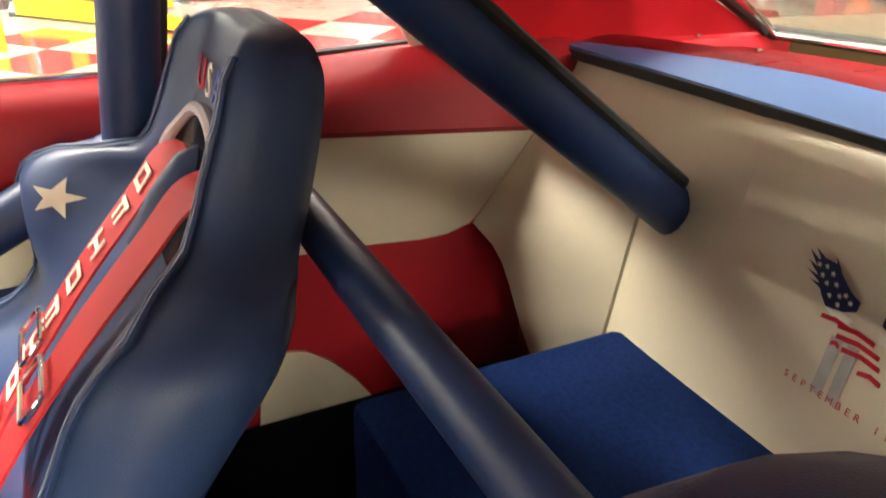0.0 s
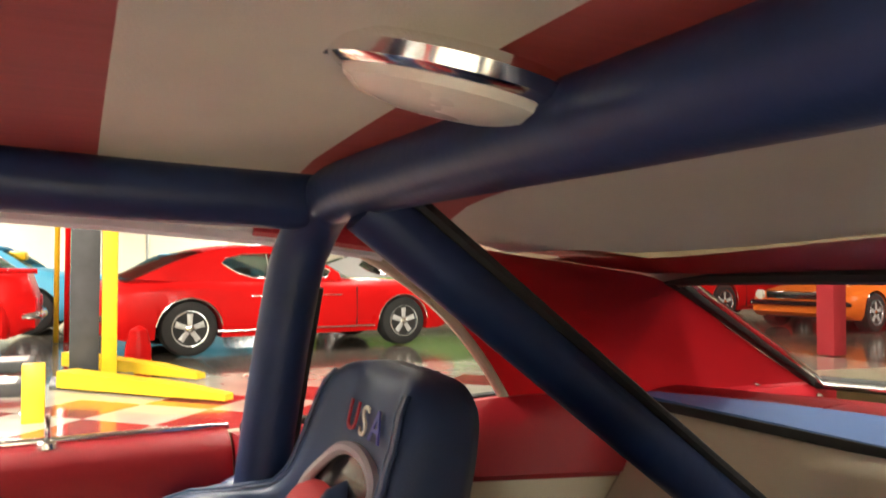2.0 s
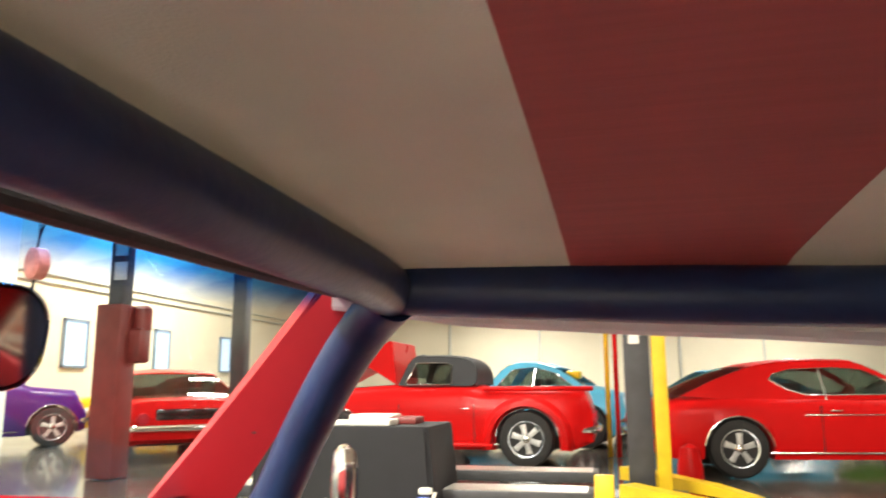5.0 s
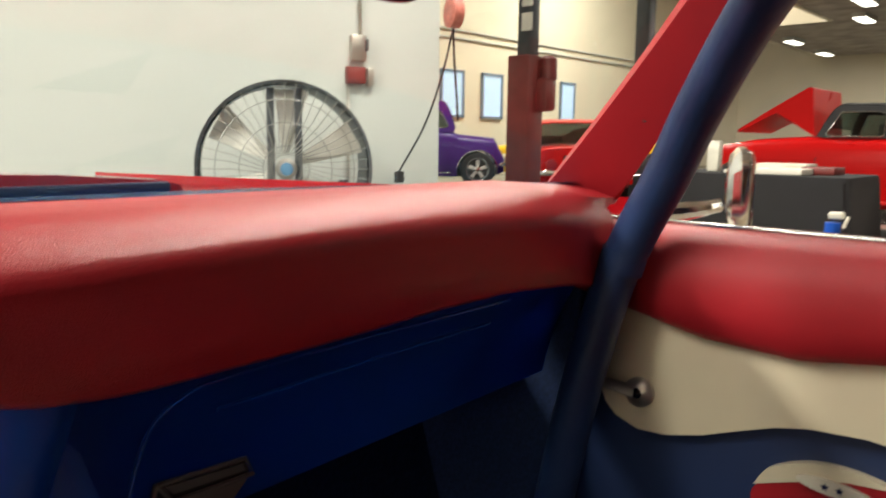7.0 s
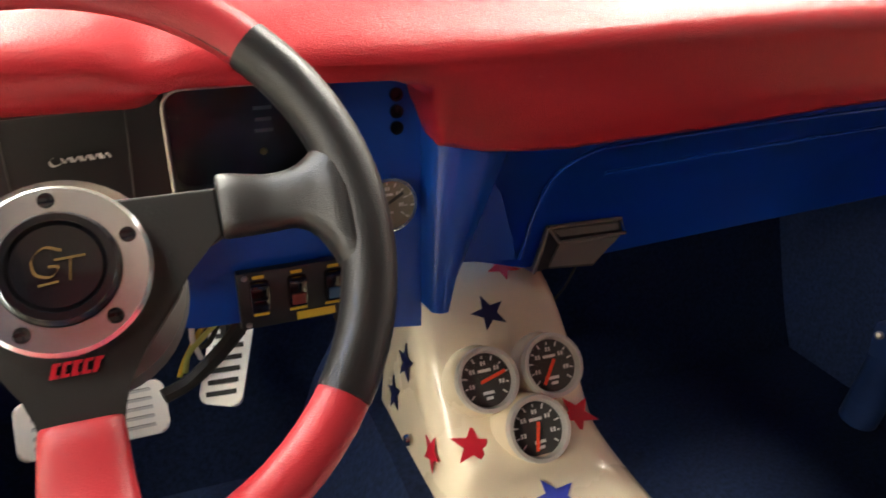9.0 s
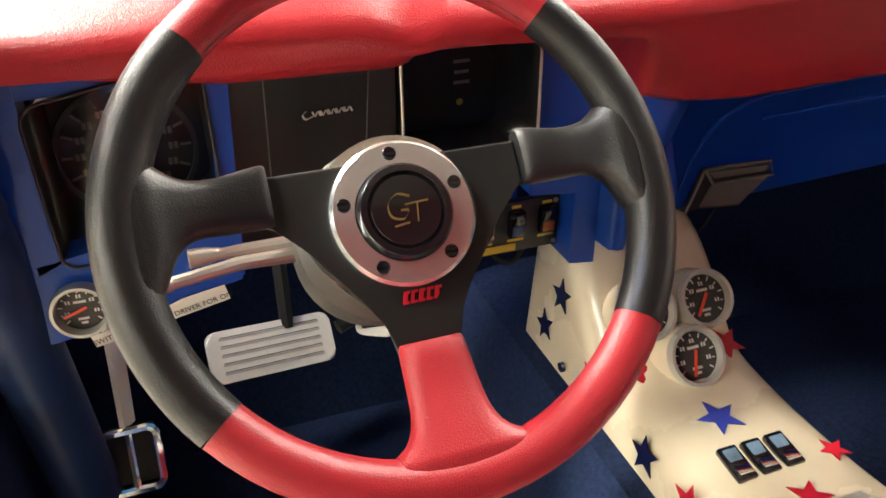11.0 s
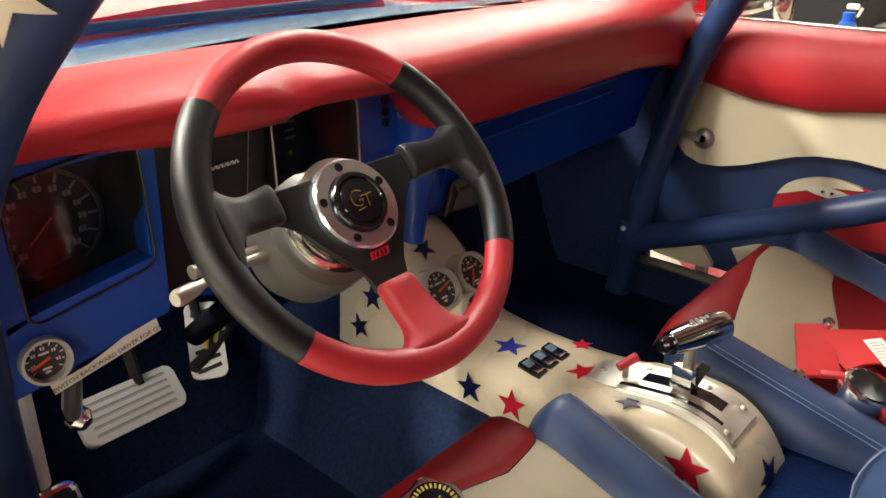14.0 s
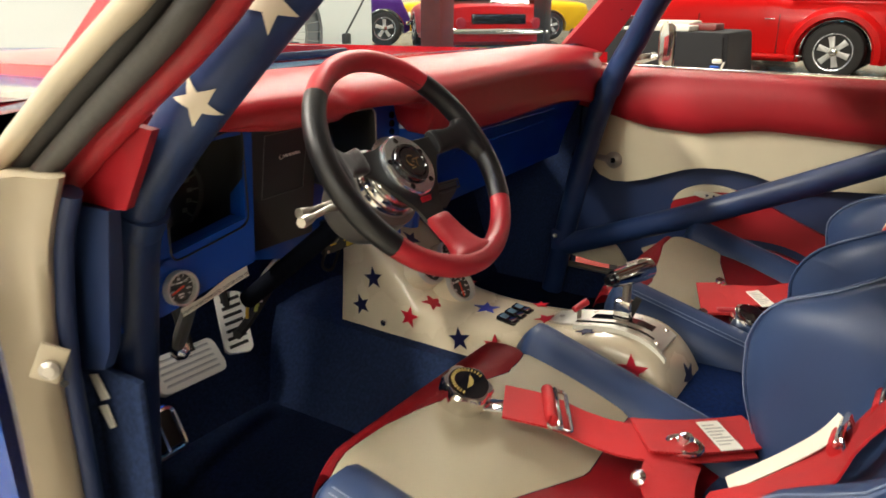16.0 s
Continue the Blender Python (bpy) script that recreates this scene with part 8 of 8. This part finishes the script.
siv = car("red and silver pickup with a chrome grille parked in a row", CRED, TRL, TRC, (-1.4, 1.4), 1.9, 0.38, screen=(-0.45, 0.55), doors=(-0.4, 0.7))
part("chrome_grille", bblock((0.95, 2.29, 0.75), (1.3, 0.05, 0.30), 0.02), CHROME, siv, "wide chrome grille")
siv.matrix_basis = pose(11.0, -13.0, 0, 0, 0, 8)
for k, (x, y, a, pp, ll) in enumerate(((13.6, -12.6, 8, CSILVER, "silver coupe parked in the back row"), (16.0, -12.2, 8, CRED, "red fastback parked in the back row"), (11.5, -18.2, 4, CRED, "red coupe parked by the back wall"), (8.6, -18.3, 3, CRED, "red fastback parked by the back wall"), (4.0, -12.5, 12, CORANGE, "orange coupe parked in the back row"), (5.6, -18.3, 3, CSILVER, "silver coupe parked by the back wall"))):
    cc = fastback(ll, pp)
    cc.matrix_basis = pose(x, y, 0, 0, 0, a)
solo("red_column", bblock((5.95, -8.25, 2.25), (0.24, 0.24, 4.5), 0.02), shiny("red_column_paint", (0.45, 0.04, 0.05)), "red painted hall column", "column", kind="structure")

# ---- lifts ----
lp = thing("lift_post", (7.3, -0.05, 0), "black and yellow lift post with yellow safety edge", "car lift")
part("post", bblock((7.35, -0.02, 1.75), (0.26, 0.24, 3.5), 0.01), LIFTBLACK, lp)
part("yellow_edge", bblock((7.33, -0.225, 1.75), (0.22, 0.13, 3.5), 0.008), LIFTYELLOW, lp, "yellow column face")
part("base_plate", bblock((7.3, -0.1, 0.02), (0.6, 0.7, 0.04), 0.006), LIFTBLACK, lp)
part("warning_label", bblock((7.21, 0.0, 1.5), (0.01, 0.10, 0.14)), PAPER, lp)
lf = thing("drive_on_lift", (6.2, 0.3, 0), "low drive-on lift with black runways and yellow ends", "car lift")
for x in (7.9, 6.4):
    part("runway", bblock((x, 2.3, 0.13), (0.46, 3.8, 0.10), 0.01), LIFTBLACK, lf, "black steel runway")
    part("runway_deck", bblock((x, 2.3, 0.184), (0.40, 3.7, 0.006)), SATIN, lf, "worn grey deck")
for a, b in (((8.6, 0.10), (7.0, -1.0)), ((7.05, 0.12), (5.75, -1.03))):
    a, b = V(*a, 0), V(*b, 0)
    d = (b - a).normalized()
    n = V(-d.y, d.x, 0)
    bm = bmesh.new()
    rings(bm, [[p + n * w + V(0, 0, 0.02), p + n * w + V(0, 0, h), p - n * w + V(0, 0, h), p - n * w + V(0, 0, 0.02)] for p, w, h in ((a, 0.10, 0.16), (a.lerp(b, 0.7), 0.08, 0.12), (b, 0.05, 0.07))])
    part("swing_arm", bm, LIFTYELLOW, lp, "tapered yellow swing arm", smooth=False)
part("end_guard", bblock((5.53, 0.30, 0.20), (0.08, 0.14, 0.40), 0.01), LIFTYELLOW, lf, "yellow end guard")
cn = thing("red_cone", (8.4, -0.55, 0), "small red marker standing on the floor", "marker")
part("cone", lathe(bmesh.new(), [(0.14, 0), (0.13, 0.2), (0.09, 0.38), (0.02, 0.42)], (8.4, -0.55, 0), (0, 0, 1), 16), CRED, cn)
r2 = thing("lift_column", (7.85, 6.1, 0), "dark red two-post lift column with power unit", "car lift")
part("column", bblock((7.85, 6.10, 1.02), (0.34, 0.34, 2.04), 0.02), LIFTRED, r2)
part("upper_column", bblock((7.86, 6.08, 2.75), (0.20, 0.20, 3.4), 0.01), LIFTBLACK, r2)
for z in (2.45, 2.75, 3.05):
    part("column_label", bblock((7.74, 6.02, z), (0.02, 0.16, 0.22), 0.002), PAPER, r2, "pale label as a plain plate")
part("power_unit", bblock((7.98, 5.90, 1.55), (0.24, 0.26, 0.42), 0.05), LIFTRED, r2)
part("motor", lathe(bmesh.new(), [(0.11, 0), (0.11, 0.26), (0.07, 0.30)], (8.02, 5.86, 1.74), (0, 0, 1), 16), LIFTRED, r2)
part("hose", tube(bmesh.new(), curve([(7.8, 6.1, 3.3), (7.3, 6.5, 3.25), (7.0, 6.6, 2.6), (7.1, 6.6, 1.2)], 6), 0.015, 6), RUBBER, r2)
part("cable_arm", tube(bmesh.new(), [(7.85, 6.1, 3.9), (6.9, 6.9, 3.75)], 0.02, 6), RUBBER, r2)
bp = thing("lift_post", (10.45, 5.78, 0), "tall black lift post", "car lift")
part("post", bblock((10.45, 5.80, 1.75), (0.22, 0.22, 3.5), 0.02), LIFTBLACK, bp)
part("base_plate", bblock((10.45, 5.80, 0.02), (0.45, 0.45, 0.04), 0.006), LIFTBLACK, bp)
for x, y, mm, ll in ((11.4, 0.30, LIFTYELLOW, "slim yellow steel post"), (11.4, 0.17, CRED, "slim red steel post")):
    solo("steel_post", tube(bmesh.new(), [(x, y, 0), (x, y, 4.55)], 0.035, 10), mm, ll, "post", "slim posts")

# ---- table, bottle, fan and wall fittings ----
tb = thing("display_table", (6.15, 2.35, 0), "folding table under a black cloth with loose papers", "table")
bm = bmesh.new()
secs = []
for z, k in ((0.0, 1.06), (0.3, 1.03), (0.68, 1.0), (0.715, 0.985), (0.72, 0.97)):
    ring = []
    for i, (x, y) in enumerate(round_rect(0.95, 1.5, 0.06, 5)):
        w = 1 + (0.03 * math.sin(i * 2.1) * (1 - z / 0.72))
        ring.append(V(6.25 + x * k * w, 2.42 + y * k * w, z))
    secs.append(ring)
rings(bm, secs)
part("cloth", bm, CLOTH, tb, "black table cloth")
part("table_board", bblock((6.25, 2.42, 0.700), (0.88, 1.42, 0.02)), PAPER, tb, "pale folding table board")
for x, y, w, d, h, mm in ((6.0, 2.2, 0.35, 0.3, 0.05, PAPER), (6.1, 2.5, 0.3, 0.4, 0.03, PAPER), (6.3, 2.0, 0.25, 0.3, 0.06, LIFTRED), (6.2, 2.85, 0.10, 0.10, 0.26, LENS), (6.35, 2.3, 0.4, 0.3, 0.08, WEBW)):
    solo("table_item", bblock((x, y, 0.72 + h / 2), (d, w, h), 0.012), mm, "small box or paper pile on the black table", "box", "items on the table")
sb = thing("spray_bottle", (1.35, 0.60, 0.6), "blue spray bottle beyond the passenger door", "bottle")
part("bottle_body", lathe(bmesh.new(), [(0.045, 0), (0.048, 0.02), (0.048, 0.12), (0.03, 0.17), (0.014, 0.19), (0.014, 0.21)], (1.35, 0.60, 0.60), (0, 0, 1), 20), shiny("blue_bottle_plastic", (0.02, 0.10, 0.50)), sb)
part("trigger", bblock((1.343, 0.575, 0.812), (0.006, 0.007, 0.024), 0.002, Matrix.Rotation(radians(20), 4, "X")), LENS, sb)
part("spray_head", bblock((1.35, 0.594, 0.824), (0.014, 0.030, 0.014), 0.005), LENS, sb, "white spray head")
part("bottle_label", lathe(bmesh.new(), [(0.0485, 0.035), (0.0490, 0.04), (0.0490, 0.095), (0.0485, 0.10)], (1.35, 0.60, 0.60), (0, 0, 1), 20, caps=False), PAPER, sb, "pale label band")
ut = thing("tool_cart", (1.40, 0.62, 0), "grey tool cart beside the passenger door", "cart")
part("cart_top", bblock((1.45, 0.62, 0.585), (0.42, 0.5, 0.03), 0.006), SATIN, ut)
for dx in (-0.18, 0.18):
    for dy in (-0.22, 0.22):
        part("cart_leg", bblock((1.45 + dx, 0.62 + dy, 0.285), (0.03, 0.03, 0.57)), LIFTBLACK, ut)
FANC, FR = V(2.83, 4.42, 0.755), 0.555
fan = thing("drum_fan", (2.83, 4.42, 0), "big black wheeled drum fan with wire guard", "fan")
fdir = V(-0.52, -0.85, 0).normalized()
fr_, fu = V(-fdir.y, fdir.x, 0), V(0, 0, 1)
FANBLADE = mat("pale_fan_blade", (0.62, 0.61, 0.56), 0.5, var=0.08)
FANRING = mat("dark_grey_drum", (0.05, 0.052, 0.055), 0.45, var=0.15)
CAGEW = mat("grey_fan_wire", (0.26, 0.26, 0.24), 0.45, 0.4, var=0.1)
part("drum", lathe(bmesh.new(), [(FR, 0.16), (FR + 0.02, 0.17), (FR + 0.02, -0.20), (FR, -0.21), (FR - 0.015, -0.2), (FR - 0.015, 0.16)], FANC, fdir, 48, caps=False), FANRING, fan, "dark grey drum shroud")
for k in range(48):
    a = 2 * math.pi * k / 48
    d = math.cos(a) * fr_ + math.sin(a) * fu
    t = math.cos(a + 0.35) * fr_ + math.sin(a + 0.35) * fu
    part("guard_wire", tube(bmesh.new(), [FANC + fdir * 0.20 + t * 0.09, FANC + fdir * 0.19 + d * 0.35, FANC + fdir * 0.165 + d * FR], 0.003, 4), CAGEW, fan)
for rr_ in (0.15, 0.3, 0.45):
    part("guard_ring", tube(bmesh.new(), [FANC + fdir * 0.19 + rr_ * (math.cos(a) * fr_ + math.sin(a) * fu) for a in span(0, 2 * math.pi, 32)], 0.003, 4), CAGEW, fan)
for x in (-0.09, 0.09):
    part("guard_bar", bblock(FANC + fdir * 0.10 + fr_ * x, (0.05, 0.02, 2 * FR - 0.06), 0.004, Matrix.Rotation(math.atan2(fr_.y, fr_.x), 4, "Z")), LIFTBLACK, fan, "upright support bar")
part("hub", lathe(bmesh.new(), [(0.065, 0.14), (0.07, 0.20), (0.05, 0.225)], FANC, fdir, 24), SATIN, fan)
part("hub_badge", lathe(bmesh.new(), [(0.042, 0.226), (0.038, 0.232), (0.0001, 0.233)], FANC, fdir, 24, caps=False), COWLBLUE, fan, "round blue badge")
for k in range(6):
    a = 2 * math.pi * k / 6 + 0.2
    d = math.cos(a) * fr_ + math.sin(a) * fu
    e = math.cos(a + 0.45) * fr_ + math.sin(a + 0.45) * fu
    part("blade", plate([FANC + d * 0.10, FANC + d * 0.56, FANC + e * 0.52 + fdir * 0.06, FANC + e * 0.10 + fdir * 0.04], fdir * 0.004), FANBLADE, fan, "pale grey metal blade", smooth=False)
for x in (-0.4, 0.4):
    part("stand", bblock(FANC + fr_ * x + V(0, 0, -0.42), (0.05, 0.05, 0.68), 0.004), LIFTBLACK, fan)
part("motor_box", bblock(V(2.83, 4.42, 0.26) + fdir * 0.02, (0.35, 0.3, 0.3), 0.02), LIFTBLACK, fan)
wn = V(0.385, 0.923, 0)
wr = V(0.923, -0.385, 0)
W0 = V(4.55, 4.70, 0)


def on_wall(back, z, off=0.23):
    return W0 - wr * back - wn * off + V(0, 0, z)


wrot = Matrix.Rotation(math.atan2(wr.y, wr.x), 4, "Z")
eb = thing("switch_box", on_wall(0.72, 1.5), "grey electrical switch boxes with conduit on the wall", "switch box")
part("box", bblock(on_wall(0.72, 1.66), (0.12, 0.07, 0.20), 0.008, wrot), SATIN, eb, "grey switch box")
part("switch_handle", bblock(on_wall(0.66, 1.68, 0.28), (0.02, 0.04, 0.09), 0.006, wrot), LIFTBLACK, eb)
part("box", bblock(on_wall(0.74, 1.45), (0.15, 0.08, 0.13), 0.008, wrot), LIFTRED, eb, "dark red relay box")
part("box", bblock(on_wall(0.62, 1.44), (0.05, 0.06, 0.14), 0.006, wrot), SATIN, eb, "small grey box")
part("conduit", tube(bmesh.new(), [on_wall(0.70, 1.75), on_wall(0.70, 4.4)], 0.012, 8), SATIN, eb)
part("conduit", tube(bmesh.new(), [on_wall(0.80, 1.40), on_wall(0.80, 0.3)], 0.010, 8), SATIN, eb)
REELRED = mat("faded_red_plastic", (0.42, 0.13, 0.10), 0.4, var=0.3, vscale=25)
pc = thing("hanging_cord", on_wall(0.4, 0.9), "black cord hanging from a red reel to a plug", "cord")
part("cord", tube(bmesh.new(), curve([W0 + V(-0.89, -1.06, 1.72), W0 + V(-0.93, -1.00, 1.40), W0 + V(-1.02, -0.92, 1.05), W0 + V(-1.14, -0.80, 0.74)], 6), 0.008, 6), RUBBER, pc)
part("plug", bblock(W0 + V(-1.14, -0.80, 0.70), (0.06, 0.05, 0.08), 0.01), RUBBER, pc)
part("reel", lathe(bmesh.new(), [(0.07, -0.045), (0.10, -0.035), (0.10, 0.035), (0.07, 0.045)], W0 + V(-0.89, -1.06, 1.80), (-0.9, 0.4, 0), 24), REELRED, pc, "red cord reel")
part("reel_hanger", tube(bmesh.new(), [W0 + V(-0.89, -1.06, 1.86), W0 + V(-0.89, -1.06, 4.55)], 0.006, 6), RUBBER, pc)
BLUEFRAME = mat("grey_blue_window_frame", (0.16, 0.24, 0.32), 0.5, var=0.1)
for x, w in ((14.60, 0.85), (16.25, 0.85), (20.0, 0.75), (23.8, 0.7)):
    wd = thing("window_hall", (x, 13.37, 2.1), "small bright window in the cream hall wall", "window", kind="structure")
    part("window_pane", bblock((x, 13.385, 2.15), (w, 0.03, 1.1)), SKYPANE, wd)
    for sx in (-1, 1):
        part("window_frame", bblock((x + sx * w / 2, 13.37, 2.15), (0.06, 0.08, 1.2)), BLUEFRAME, wd)
    for sz in (-1, 1):
        part("window_frame", bblock((x, 13.37, 2.15 + sz * 0.58), (w + 0.06, 0.08, 0.06)), BLUEFRAME, wd)
for z in (3.55, 3.75):
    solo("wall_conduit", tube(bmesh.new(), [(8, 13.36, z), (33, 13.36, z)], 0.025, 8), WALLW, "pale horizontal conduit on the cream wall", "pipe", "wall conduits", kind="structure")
for y in (-6.0, -2.6, 3.4, 7.5):
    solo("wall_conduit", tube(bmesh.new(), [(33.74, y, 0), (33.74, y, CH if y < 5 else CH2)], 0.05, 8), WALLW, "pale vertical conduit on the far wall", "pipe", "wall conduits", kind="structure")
solo("baseboard", bblock(W0 - wr * 3.2 - wn * 0.212 + V(0, 0, 0.06), (6.4, 0.02, 0.12), 0.003, wrot), LIFTBLACK, "dark baseboard along the white wall", "baseboard", kind="structure")

# ---- red floor tiles, laid on the diagonal ----
TS = 0.60
bm = bmesh.new()
h = TS * 0.4975
rings(bm, [[V(-h, -h, 0), V(h, -h, 0), V(h, h, 0), V(-h, h, 0)], [V(-h + 0.002, -h + 0.002, 0.0022), V(h - 0.002, -h + 0.002, 0.0022), V(h - 0.002, h - 0.002, 0.0022), V(-h + 0.002, h - 0.002, 0.0022)]])
first = part("floor_tile", bm, TILER, hall, smooth=False)
tile_mesh = first.data
pale_mesh = tile_mesh.copy()
pale_mesh.materials.clear()
pale_mesh.materials.append(TILEW)
n = 0
for i in range(2, 22):
    for j in range(-18, 12):
        if (i + j) % 2:
            continue
        x, y = i * TS * 0.7071, j * TS * 0.7071
        if not (1.5 < x < 6.3 and -6.5 < y < 2.2):
            continue
        ob = first if n == 0 else new("floor_tile", tile_mesh if i % 2 == 0 else pale_mesh)
        if n:
            ob.parent = hall
        ob.matrix_parent_inverse = Matrix.Translation((4, 0, 0)).inverted()
        ob.matrix_basis = pose(x, y, 0.0002, 0, 0, 45)
        n += 1
